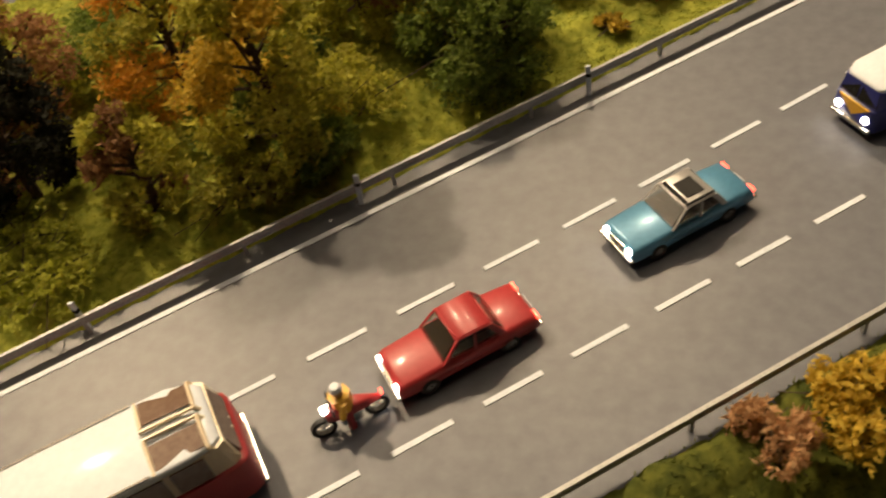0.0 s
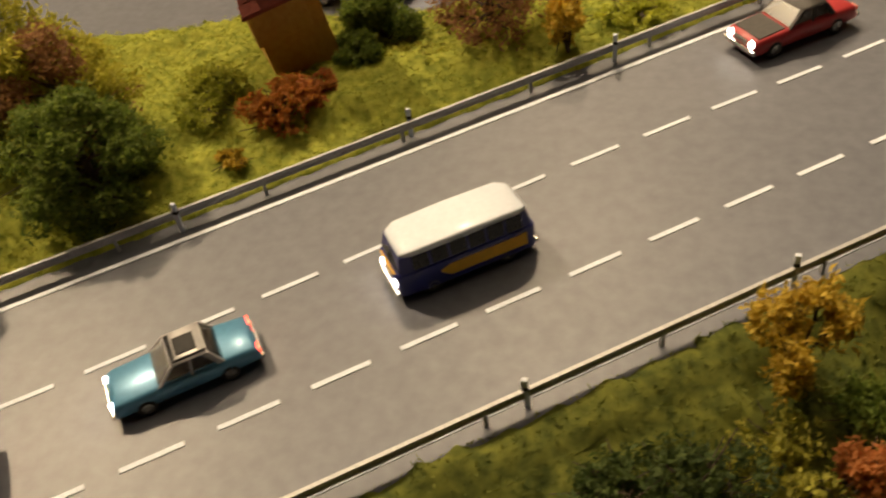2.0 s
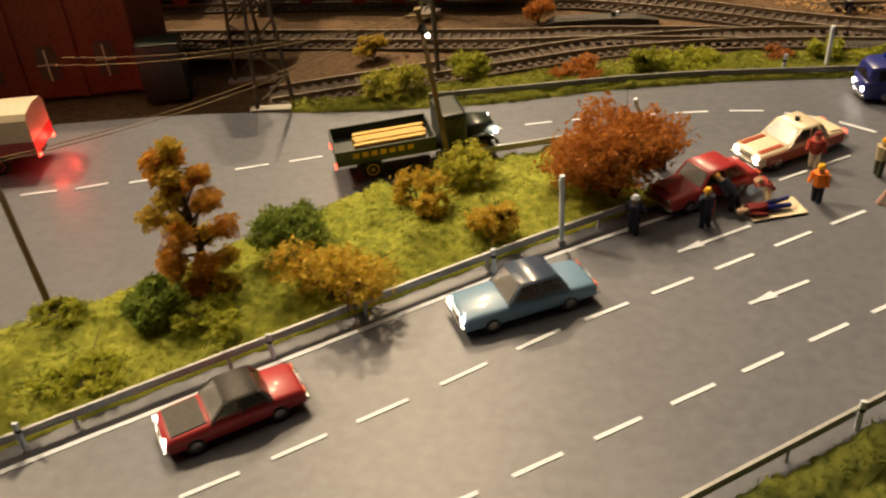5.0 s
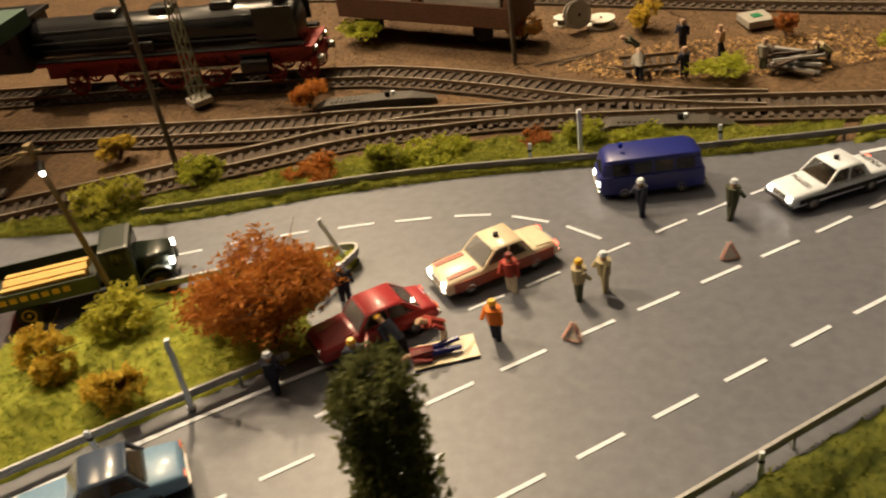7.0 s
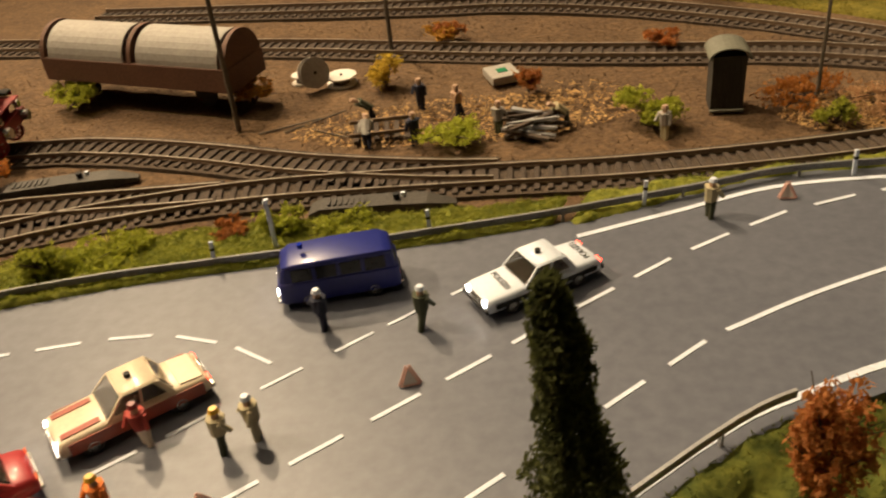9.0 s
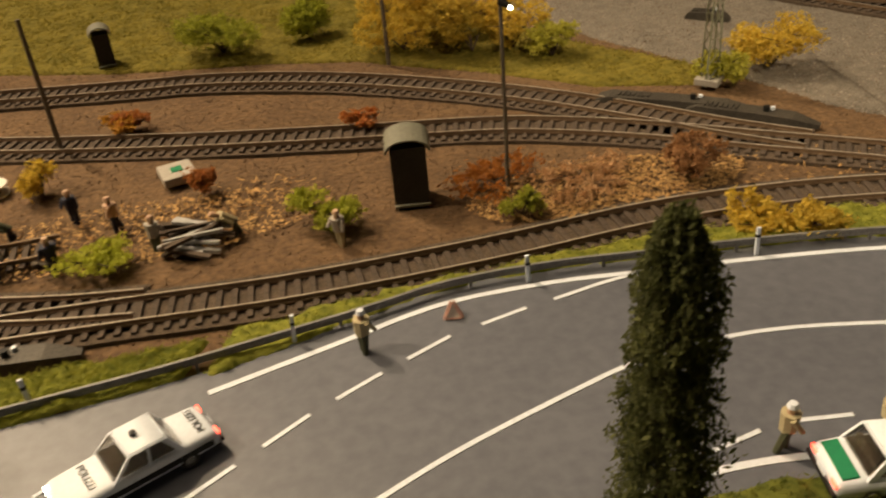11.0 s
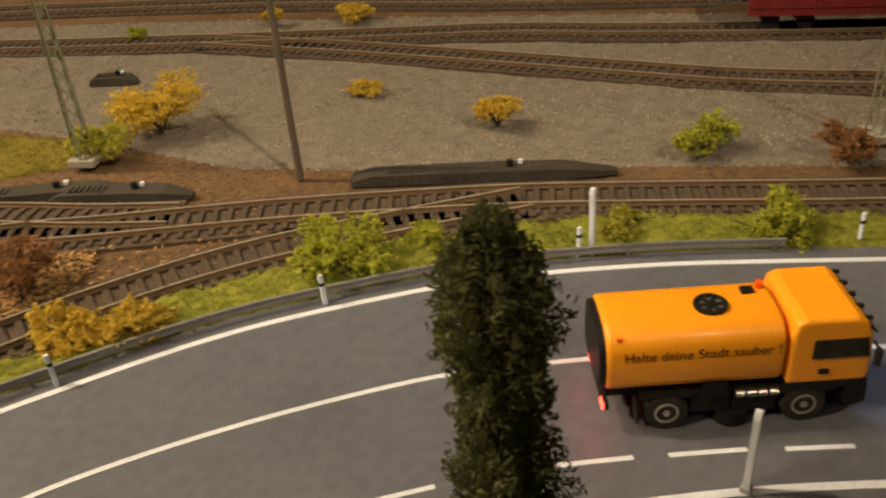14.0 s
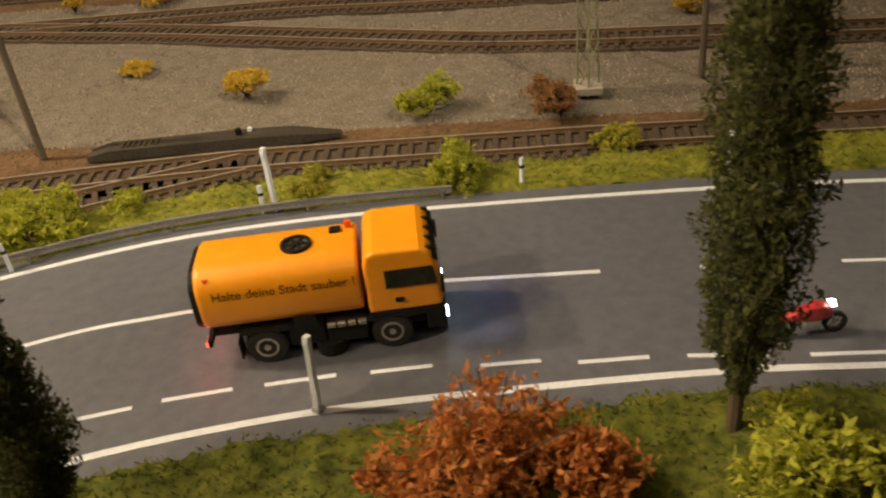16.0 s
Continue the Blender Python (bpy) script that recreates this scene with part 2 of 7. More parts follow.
for a, b in (((0.882, 0.761), (0.901, 0.765)), ((0.912, 0.766), (0.932, 0.763)), ((0.942, 0.762), (0.963, 0.756)), ((0.973, 0.753), (0.990, 0.747)), ((1.0, 0.743), (1.018, 0.735)), ((1.027, 0.730), (1.041, 0.722)),
             ((1.049, 0.718), (1.067, 0.706)), ((1.075, 0.700), (1.093, 0.687)), ((1.101, 0.680), (1.116, 0.668)), ((1.126, 0.657), (1.140, 0.645)), ((1.147, 0.636), (1.163, 0.622)), ((1.171, 0.614), (1.187, 0.597)),
             ((1.195, 0.588), (1.212, 0.571)), ((1.22, 0.562), (1.237, 0.545)), ((1.245, 0.605), (1.262, 0.587)), ((1.212, 0.638), (1.229, 0.621)), ((1.278, 0.57), (1.295, 0.552))):
    dash(a, b)
bm = bmesh.new()
ribbon(bm, smoothed([(0.773, 0.768), (0.808, 0.784), (0.85, 0.799), (0.881, 0.808), (0.915, 0.8105), (0.947, 0.8065), (0.992, 0.794), (1.041, 0.775), (1.067, 0.76), (1.097, 0.74), (1.13, 0.716), (1.188, 0.662)]), -0.001, 0.001, 0, 0.0003)
part("centre_line", bm, PAINT, road)
bm = bmesh.new()
ribbon(bm, smoothed([(0.863, 0.852), (0.885, 0.8565), (0.902, 0.8585)]), -0.0009, 0.0009, 0, 0.0003)
part("merge_line", bm, PAINT, road)
for a, b in (((0.508, 0.663), (0.539, 0.684)), ((0.532, 0.630), (0.556, 0.646))):
    a, b = Vector(a), Vector(b)
    bm = bmesh.new()
    ribbon(bm, [a, a.lerp(b, 0.5), b], -0.0008, 0.0008, 0, 0.0003)
    d = (b - a).normalized()
    n = Vector((-d.y, d.x))
    c = a + d * 0.012
    slab(bm, [a, c + n * 0.0022, c - n * 0.0022], 0.0, 0.00035)
    part("lane_arrow", bm, PAINT, road)

# ---- grass banks ----
def bank(name, label, poly, height, material, cell=0.003, kind="structure"):
    """A grassed sheet whose rim follows the outline."""
    P = np.array(poly)
    Q = np.roll(P, -1, 0)
    gx, gy = np.arange(P[:, 0].min() - cell, P[:, 0].max() + 2 * cell, cell), np.arange(P[:, 1].min() - cell, P[:, 1].max() + 2 * cell, cell)
    X, Y = np.meshgrid(gx, gy, indexing="ij")
    ok = inside(poly, X, Y)
    verts, index, faces = [], {}, []
    def vert(i, j):
        if (i, j) not in index:
            x, y = gx[i], gy[j]
            if not ok[i, j]:
                D = Q - P
                u = np.clip(((x - P[:, 0]) * D[:, 0] + (y - P[:, 1]) * D[:, 1]) / np.maximum((D ** 2).sum(1), 1e-12), 0, 1)
                N = P + D * u[:, None]
                x, y = N[np.argmin((N[:, 0] - x) ** 2 + (N[:, 1] - y) ** 2)]
            index[(i, j)] = len(verts)
            verts.append((x, y, height(x, y) - (0 if ok[i, j] else 0.0025)))
        return index[(i, j)]
    some = ok[:-1, :-1] | ok[1:, :-1] | ok[:-1, 1:] | ok[1:, 1:]
    for i, j in zip(*np.nonzero(some)):
        faces.append((vert(i, j), vert(i + 1, j), vert(i + 1, j + 1), vert(i, j + 1)))
    me = bpy.data.meshes.new(name)
    me.from_pydata(verts, [], faces)
    me.materials.append(material)
    for f in me.polygons:
        f.use_smooth = True
    return tagged(new(name, me), label, "grass", kind=kind)


def tuft(x, y, s):
    return s * (noise.noise(Vector((x * 60, y * 60, 1))) + 0.55 * noise.noise(Vector((x * 170, y * 170, 2))) + 0.3 * noise.noise(Vector((x * 400, y * 400, 3))))


def height_left(x, y):
    rise = min(1, max(0, (y - 0.351) * 0.794 - (x - 0.057) * 0.609 - 0.0105) / 0.022) if x < 0.5 else 1
    return 0.0008 + rise * hump(x, y)


def hump(x, y):
    return max(0.0008, 0.003 + tuft(x, y, 0.004)) + 0.012 * max(0, noise.noise(Vector((x * 11, y * 11, 4))))


def height_right(x, y):
    d = max((y - 0.353) * 0.804 - (x - 0.258) * 0.594 + 0.012, (x - 0.9) * 0.2)
    z = 0.0012 + 0.42 * min(0, d) + tuft(x, y, 0.004)
    return z if d < -0.006 else max(z, 0.0006)


def height_low(x, y):
    return max(0.0006, 0.0015 + tuft(x, y, 0.0025))


def height_bend(x, y):
    return max(0.0006, 0.0015 + tuft(x, y, 0.003))


def blades(name, label, poly, height, material, n, size, lean=0.5, seed=1):
    """Static-grass fibres as thin triangles."""
    rng = np.random.default_rng(seed)
    xs, ys = [p[0] for p in poly], [p[1] for p in poly]
    x, y = rng.uniform(min(xs), max(xs), n * 4), rng.uniform(min(ys), max(ys), n * 4)
    ok = inside(poly, x, y)
    x, y = x[ok][:n], y[ok][:n]
    k = len(x)
    z = np.array([height(a, b) for a, b in zip(x, y)])
    ang, h = rng.uniform(0, 6.28, k), size * rng.uniform(0.5, 1.3, k)
    lx, ly = rng.normal(0, lean, k) * h, rng.normal(0, lean, k) * h
    w = size * rng.uniform(0.22, 0.42, k)
    v = np.empty((k, 3, 3))
    v[:, 0] = np.c_[x - w * np.cos(ang), y - w * np.sin(ang), z + rng.uniform(-0.3, 0.2, k) * size]
    v[:, 1] = np.c_[x + w * np.cos(ang), y + w * np.sin(ang), z + rng.uniform(-0.3, 0.2, k) * size]
    v[:, 2] = np.c_[x + lx, y + ly, z + h]
    me = bpy.data.meshes.new(name)
    me.from_pydata(v.reshape(-1, 3).tolist(), [], np.arange(k * 3).reshape(-1, 3).tolist())
    me.materials.append(material)
    return tagged(new(name, me), label, "grass", kind="stuff")


LEFT_RAIL = shift(LEFT, 0.0075)
left_poly = [tuple(p) for p in shift(LEFT, 0.0096) if p.x > -0.5] + [tuple(p) for p in RAMP_S[1:] if p.x > -0.5]
right_poly = [tuple(p) for p in shift(RIGHT, -0.0066) if -0.3 < p.x < 0.86] + [(0.86, 0.45), (0.5, 0.15), (-0.1, -0.25)]
bend_poly = [tuple(p) for p in shift(RIGHT, -0.0085) if p.x > 0.82] + [(1.9, -0.6), (1.1, 0.1), (0.82, 0.45)]
ramp_poly = [tuple(p) for p in RAMP_N if 0.3 < p.x < 0.73] + [(0.73, 0.868), (0.66, 0.868), (0.58, 0.872), (0.5, 0.862), (0.44, 0.845), (0.36, 0.815), (0.3, 0.8)]
north_poly = [tuple(p) for p in shift(NORTH, 0.0085)] + [(1.98, 0.01), (1.42, 0.57), (1.31, 0.668), (1.235, 0.735), (1.16, 0.808), (1.08, 0.855), (1.0, 0.878), (0.9, 0.883), (0.8, 0.878), (0.74, 0.872)]
meadow_poly = [(0.5, 1.28), (0.66, 1.215), (0.75, 1.195), (0.83, 1.165), (0.9, 1.115), (0.96, 1.06), (1.02, 1.04), (1.03, 1.07), (0.97, 1.15), (0.9, 1.3), (0.5, 1.5)]
gravel_poly = [(1.05, 1.03), (1.075, 0.975), (1.12, 0.925), (1.2, 0.85), (1.26, 0.79), (1.36, 0.685), (1.6, 0.44), (1.8, 0.4), (1.6, 0.72), (1.4, 0.98), (1.2, 1.2), (1.0, 1.4), (0.9, 1.34), (0.97, 1.18)]
GRASS_DRY = mat("dry_grass", (0.17, 0.15, 0.017), (0.33, 0.27, 0.04), 0.9, grain=30, bump=0.5, rand=0.15)
GRAVEL = mat("grey_gravel", (0.1, 0.088, 0.072), (0.23, 0.205, 0.17), 0.95, grain=120, bump=1.0)
bank("grass_bank", "bright green grass bank between the roads", left_poly, height_left, GRASS)
bank("grass_bank", "olive green grass slope falling away from the road", right_poly, height_right, GRASS_SHADED)
bank("grass_bank", "green grass bank inside the bend of the road", bend_poly, height_bend, GRASS_SHADED)
bank("grass_strip", "narrow green grass strip beside the railway", ramp_poly, height_low, VERGE)
bank("grass_strip", "green grass strip along the outer bend", north_poly, height_low, VERGE)
bank("meadow", "yellowish dry grass meadow beyond the tracks", meadow_poly, lambda x, y: ground_z(x, y) + 0.0012 + max(0, tuft(x, y, 0.002)), GRASS_DRY)
bank("gravel_bed", "grey gravel between the railway tracks", gravel_poly, lambda x, y: ground_z(x, y) + 0.0005 + max(0, tuft(x, y, 0.0008)), GRAVEL)
blades("grass_tufts", "bright green flock grass on the bank", left_poly, height_left, GRASS, 230000, 0.0010, 1.0, seed=2)
blades("grass_tufts", "olive green flock grass on the slope", right_poly, height_right, GRASS_SHADED, 190000, 0.0011, 1.0, seed=3)
blades("grass_tufts", "green flock grass inside the bend", [p for p in bend_poly if p[0] < 1.5] + [(1.45, 0.2), (0.95, 0.5)], height_bend, GRASS_SHADED, 130000, 0.0011, 1.0, seed=4)
blades("grass_tufts", "green flock grass beside the railway", ramp_poly, height_low, VERGE, 46000, 0.0010, 1.0, seed=5)
blades("grass_tufts", "green flock grass along the outer bend", [p for p in north_poly if p[0] < 1.5], height_low, VERGE, 70000, 0.0010, 1.0, seed=6)
blades("grass_tufts", "dry yellow flock grass of the meadow", meadow_poly, lambda x, y: ground_z(x, y) + 0.001, GRASS_DRY, 40000, 0.0016, 1.0, seed=7)

def stones(label, poly, n, size, material, seed):
    rng = np.random.default_rng(seed)
    xs, ys = [p[0] for p in poly], [p[1] for p in poly]
    x, y = rng.uniform(min(xs), max(xs), n * 3), rng.uniform(min(ys), max(ys), n * 3)
    ok = inside(poly, x, y)
    x, y = x[ok][:n], y[ok][:n]
    k = len(x)
    z = np.array([ground_z(p, q) for p, q in zip(x, y)]) + 0.0006
    v = np.array([(1, 0, -0.5), (-0.5, 0.87, -0.5), (-0.5, -0.87, -0.5), (0, 0, 0.8)])[None] * rng.uniform(0.5, 1.3, (k, 4, 3)) * (size * rng.uniform(0.4, 1.2, (k, 1, 1)))
    v += np.c_[x, y, z][:, None]
    f = (np.array([(0, 1, 3), (1, 2, 3), (2, 0, 3)])[None] + 4 * np.arange(k)[:, None, None]).reshape(-1, 3)
    me = bpy.data.meshes.new("stones")
    me.from_pydata(v.reshape(-1, 3).tolist(), [], f.tolist())
    me.materials.append(material)
    tagged(new("stones", me), label, "stones", kind="stuff")


STONES = mat("stones", (0.13, 0.115, 0.095), (0.3, 0.27, 0.23), 0.9, grain=100, rand=0.5)
CLODS = mat("clods", (0.075, 0.044, 0.021), (0.165, 0.102, 0.048), 0.95, grain=100, rand=0.3)
stones("loose grey gravel between the tracks", gravel_poly, 50000, 0.0011, STONES, 1)
stones("crumbs of brown soil on the railway ground", [(0.3, 0.88), (0.6, 0.86), (1.0, 0.87), (1.25, 0.74), (1.6, 0.4), (1.7, 0.8), (1.2, 1.25), (0.5, 1.25), (0.3, 1.05)], 70000, 0.00055, CLODS, 2)

# ---- railway ----
SLEEPER = mat("sleeper", (0.042, 0.03, 0.022), (0.085, 0.062, 0.044), 0.9, grain=150, bump=0.5, rand=0.25)
BALLAST = mat("ballast", (0.05, 0.035, 0.023), (0.125, 0.09, 0.06), 0.95, grain=160, bump=1.2)
bm = bmesh.new()
box(bm, (0, 0, 0), (0.0026, 0.029, 0.0022), bevel=0.0003)
sleeper_mesh = finish("sleeper", bm, SLEEPER)


def track(pts, label):
    line = smoothed(pts, 10)
    root = holder("railway_track", label, "railway track", kind="structure")
    bm = bmesh.new()
    ribbon(bm, line, -0.017, 0.017, -0.009, -0.0052)
    part("ballast", bm, BALLAST, root)
    for side in (-1, 1):
        o = side * 0.0086
        bm = bmesh.new()
        ribbon(bm, line, o - 0.0005, o + 0.0005, -0.0042, -0.002)
        ribbon(bm, line, o - 0.0011, o + 0.0011, -0.0044, -0.0036)
        rail = part("rail", bm, RUST, root)
        bm = bmesh.new()
        ribbon(bm, line, o - 0.00042, o + 0.00042, -0.0021, -0.0018)
        part("rail_head", bm, RAILTOP, rail, "worn rail head with painted-on shine")
    gone, want = 0.0, 0.0
    for a, b in zip(line, line[1:]):
        d = b - a
        L = d.length
        while want < gone + L:
            p = a + d * ((want - gone) / L)
            ob = new("sleeper", sleeper_mesh)
            ob.matrix_world = pose(p.x, p.y, -0.0051, 0, 0, math.degrees(math.atan2(d.y, d.x)) + random.uniform(-2, 2))
            ob.parent = root
            want += 0.0066
        gone += L
    return root


NEAR = [(0.28, 0.82), (0.416, 0.874), (0.467, 0.893), (0.524, 0.905), (0.58, 0.91), (0.642, 0.908), (0.70, 0.904), (0.767, 0.899), (0.85, 0.9), (0.925, 0.905), (0.98, 0.902), (1.031, 0.893), (1.075, 0.878), (1.153, 0.845)]
track(NEAR, "rusty single railway track with dark wooden sleepers")
track([(0.15, 0.915), (0.398, 0.911), (0.46, 0.914), (0.52, 0.9125), (0.56, 0.9115)], "rusty siding joining the near track")
track([(0.05, 0.985), (0.3, 0.986), (0.44, 0.984), (0.49, 0.976), (0.544, 0.958), (0.60, 0.935), (0.66, 0.917), (0.70, 0.909)], "rusty track that carries the steam locomotive")
track([(0.3, 1.19), (0.56, 1.12), (0.64, 1.094), (0.72, 1.068), (0.80, 1.046), (0.88, 1.026), (0.92, 1.01), (0.963, 0.986), (1.005, 0.957), (1.06, 0.92), (1.107, 0.885), (1.153, 0.848), (1.20, 0.804), (1.245, 0.76), (1.29, 0.716), (1.5, 0.5), (1.9, 0.08)], "rusty main track with wooden sleepers")
track([(0.4, 1.235), (0.655, 1.178), (0.725, 1.165), (0.795, 1.138), (0.86, 1.1), (0.92, 1.055), (0.965, 1.012), (1.0, 0.975), (1.03, 0.947)], "rusty curved track beside the meadow")
track([(0.7, 1.6), (1.0, 1.32), (1.076, 1.245), (1.165, 1.158), (1.252, 1.076), (1.305, 1.025), (1.372, 0.945), (1.49, 0.82), (1.95, 0.35)], "rusty back track that carries a red wagon")
track([(1.15, 1.172), (1.204, 1.088), (1.25, 1.01), (1.30, 0.922), (1.337, 0.86), (1.405, 0.775), (1.6, 0.54), (1.9, 0.2)], "rusty track branching off behind the gravel")
track([(0.5, 1.75), (0.9, 1.52), (1.2, 1.25), (1.4, 1.02), (1.9, 0.5)], "rusty far track of the yard")

# ---- guard rails ----
# darker copy of STEEL: shade on this rail's near face put into its colour
STEEL_SHADED = mat("shaded_steel", (0.15, 0.15, 0.15), (0.24, 0.24, 0.235), 0.6, 0.2, grain=120)


def guard_rail(line, label, height=0.0078, spacing=0.055, steel=None):
    root = holder("guard_rail", label, "guard rail", kind="structure")
    bm = bmesh.new()
    h = height
    section = [(-0.0006, 0), (0.0006, 0), (0.0006, -0.0008), (0.0004, -0.0011), (0.0004, -0.002), (0.0006, -0.0024), (0.0006, -0.0031), (-0.0006, -0.0031), (-0.0006, -0.0024), (-0.0004, -0.002), (-0.0004, -0.0011), (-0.0006, -0.0008)]
    loft(bm, [[Vector((*(p + n * o), h + z)) for o, z in section] for p, n in zip(line, normals(line))])
    part("beam", bm, steel or STEEL, root)
    gone, want = 0.0, 0.02
    for a, b in zip(line, line[1:]):
        d = b - a
        while want < gone + d.length:
            p = a + d * ((want - gone) / d.length)
            bm = bmesh.new()
            box(bm, (0, 0, 0), (0.0012, 0.0012, h + 0.002), pose(p.x, p.y, h / 2 - 0.0018, 0, 0, math.degrees(math.atan2(d.y, d.x))))
            part("post", bm, steel or STEEL, root)
            want += spacing
        gone += d.length
    return root


guard_rail([p for p in LEFT_RAIL if p.x < 0.495], "grey galvanised guard rail beside the road")
guard_rail([p for p in shift(RIGHT, -0.003) if p.x < 0.79], "grey galvanised guard rail before the slope")
guard_rail(smoothed([(0.38, 0.803), (0.442, 0.8165), (0.487, 0.8265), (0.529, 0.833), (0.57, 0.8365), (0.63, 0.841), (0.66, 0.8445), (0.713, 0.8505), (0.748, 0.856), (0.783, 0.862)]) + [p for p in shift(NORTH, 0.0072) if 0.8 < p.x < 1.19], "low grey guard rail along the slip road and bend", 0.0056, steel=STEEL_SHADED)
guard_rail([p for p in RAMP_S[4:] if p.x > 0.40], "grey guard rail curving round the grass nose")

# ---- vehicles ----
GLASS = mat("dark_glass", (0.012, 0.013, 0.014), (0.025, 0.025, 0.025), 0.16)
GLASSB = mat("brown_glass", (0.16, 0.1, 0.075), (0.22, 0.15, 0.11), 0.12, coat=0.5)
SCREEN = mat("pale_clear_plastic", (0.82, 0.83, 0.84), (0.74, 0.75, 0.76), 0.16, grain=60, coat=0.8)
SCREEN.node_tree.nodes["Principled BSDF"].inputs["Transmission Weight"].default_value = 0.82
CLEAR = mat("clear_glass", (0.8, 0.78, 0.74), (0.76, 0.74, 0.7), 0.04, grain=5)
CLEAR.node_tree.nodes["Principled BSDF"].inputs["Transmission Weight"].default_value = 1.0
CLEAR.node_tree.nodes["Principled BSDF"].inputs["IOR"].default_value = 1.3
SEATC = mat("seat_cloth", (0.12, 0.105, 0.09), (0.19, 0.165, 0.14), 0.8, grain=120)
CHROME = mat("chrome", (0.6, 0.58, 0.55), (0.5, 0.48, 0.45), 0.25, 0.9)
TYRE = mat("tyre", (0.012, 0.012, 0.012), (0.022, 0.021, 0.02), 0.8)
LAMP_ON = mat("lit_headlamp", (1.0, 0.93, 0.8), (1.0, 0.93, 0.8), 0.3, emit=22)
TAIL_ON = mat("lit_tail_lamp", (1.0, 0.06, 0.03), (1.0, 0.06, 0.03), 0.3, emit=8)
NAVY = mat("navy_paint", (0.018, 0.026, 0.21), (0.015, 0.023, 0.18), 0.35, coat=0.2)
DKBLUE = mat("dark_blue_roof", (0.05, 0.075, 0.13), (0.045, 0.07, 0.12), 0.3, coat=0.3)
PALEBLUE = mat("pale_blue_paint", (0.17, 0.3, 0.46), (0.15, 0.27, 0.42), 0.38, coat=0.2)
TEAL = mat("teal_paint", (0.1, 0.29, 0.48), (0.085, 0.25, 0.42), 0.36, 0.2, coat=0.25)
SILVER = mat("silver_paint", (0.46, 0.46, 0.47), (0.38, 0.38, 0.39), 0.4, 0.3, coat=0.2)
CREAM = mat("cream_paint", (0.78, 0.68, 0.5), (0.7, 0.6, 0.44), 0.35, coat=0.2)
GREENP = mat("police_green", (0.02, 0.22, 0.1), (0.018, 0.19, 0.09), 0.35, coat=0.2)
YELLOW = mat("yellow_paint", (0.8, 0.45, 0.03), (0.7, 0.4, 0.03), 0.4)
VINYL = mat("black_vinyl", (0.02, 0.018, 0.016), (0.035, 0.03, 0.027), 0.6)
BRICKRED = mat("brick_red_paint", (0.36, 0.06, 0.025), (0.3, 0.05, 0.02), 0.4, coat=0.2)
MAROON = mat("maroon_paint", (0.2, 0.02, 0.02), (0.16, 0.018, 0.018), 0.4, coat=0.2)
GREYROOF = mat("grey_roof", (0.3, 0.28, 0.25), (0.38, 0.36, 0.32), 0.7)
SIGNAL = mat("signal_lamp_orange", (0.85, 0.12, 0.01), (0.8, 0.1, 0.01), 0.3, coat=0.4)
BLUELAMP = mat("blue_lamp", (0.01, 0.03, 0.4), (0.01, 0.03, 0.35), 0.15, coat=0.5)


def cyl(bm, c, r, w, n=18, axis="Y"):
    rot = {"X": pose(0, 0, 0, 0, 90, 0), "Y": pose(0, 0, 0, 90, 0, 0), "Z": Matrix()}[axis]
    bmesh.ops.create_cone(bm, cap_ends=True, segments=n, radius1=r, radius2=r, depth=w, matrix=Matrix.Translation(c) @ rot)


def ring(bm, c, r0, r1, w, n=20, axis="Y"):
    """A hollow round: outer and inner radius, and width."""
    rows = []
    for r, o in ((r0, -w / 2), (r0, w / 2), (r1, w / 2), (r1, -w / 2)):
        row = []
        for i in range(n):
            a = 2 * math.pi * i / n
            p = (r * math.cos(a), o, r * math.sin(a)) if axis == "Y" else (r * math.cos(a), r * math.sin(a), o) if axis == "Z" else (o, r * math.cos(a), r * math.sin(a))
            row.append(bm.verts.new(Vector(c) + Vector(p)))
        rows.append(row)
    for k in range(4):
        a, b = rows[k], rows[(k + 1) % 4]
        for i in range(n):
            j = (i + 1) % n
            bm.faces.new((a[i], a[j], b[j], b[i]))
    bmesh.ops.recalc_face_normals(bm, faces=bm.faces)


def wheel(root, x, y, r, w=0.2, hub=CHROME, turn=0):
    out = 1 if y > 0 else -1
    def tyre(bm):
        cyl(bm, (0, 0, 0), r, w, 20)
        es = [e for e in bm.edges if abs(e.verts[0].co.y - e.verts[1].co.y) < 1e-4]
        bmesh.ops.bevel(bm, geom=es, offset=0.04, segments=2, affect="EDGES")
        bmesh.ops.translate(bm, vec=(x, y, r), verts=bm.verts)
    t = own("wheel", tyre, TYRE, root, smooth=False)
    def cap(bm):
        ring(bm, (x, y + out * w * 0.5, r), r * 0.56, r * 0.46, 0.06, 16)
        cyl(bm, (x, y + out * w * 0.43, r), r * 0.4, 0.04, 16)
        cyl(bm, (x, y + out * w * 0.52, r), r * 0.16, 0.06, 10)
    own("hubcap", cap, hub, t)
    return t


def body_ring(x, w, z0, z1, tuck=0.88):
    return [(x, -w * tuck, z0), (x, -w, z0 + 0.2 * (z1 - z0)), (x, -w, z0 + 0.62 * (z1 - z0)), (x, -w * 0.93, z0 + 0.9 * (z1 - z0)), (x, -w * 0.8, z1),
            (x, 0, z1 + 0.015), (x, w * 0.8, z1), (x, w * 0.93, z0 + 0.9 * (z1 - z0)), (x, w, z0 + 0.62 * (z1 - z0)), (x, w, z0 + 0.2 * (z1 - z0)), (x, w * tuck, z0)]


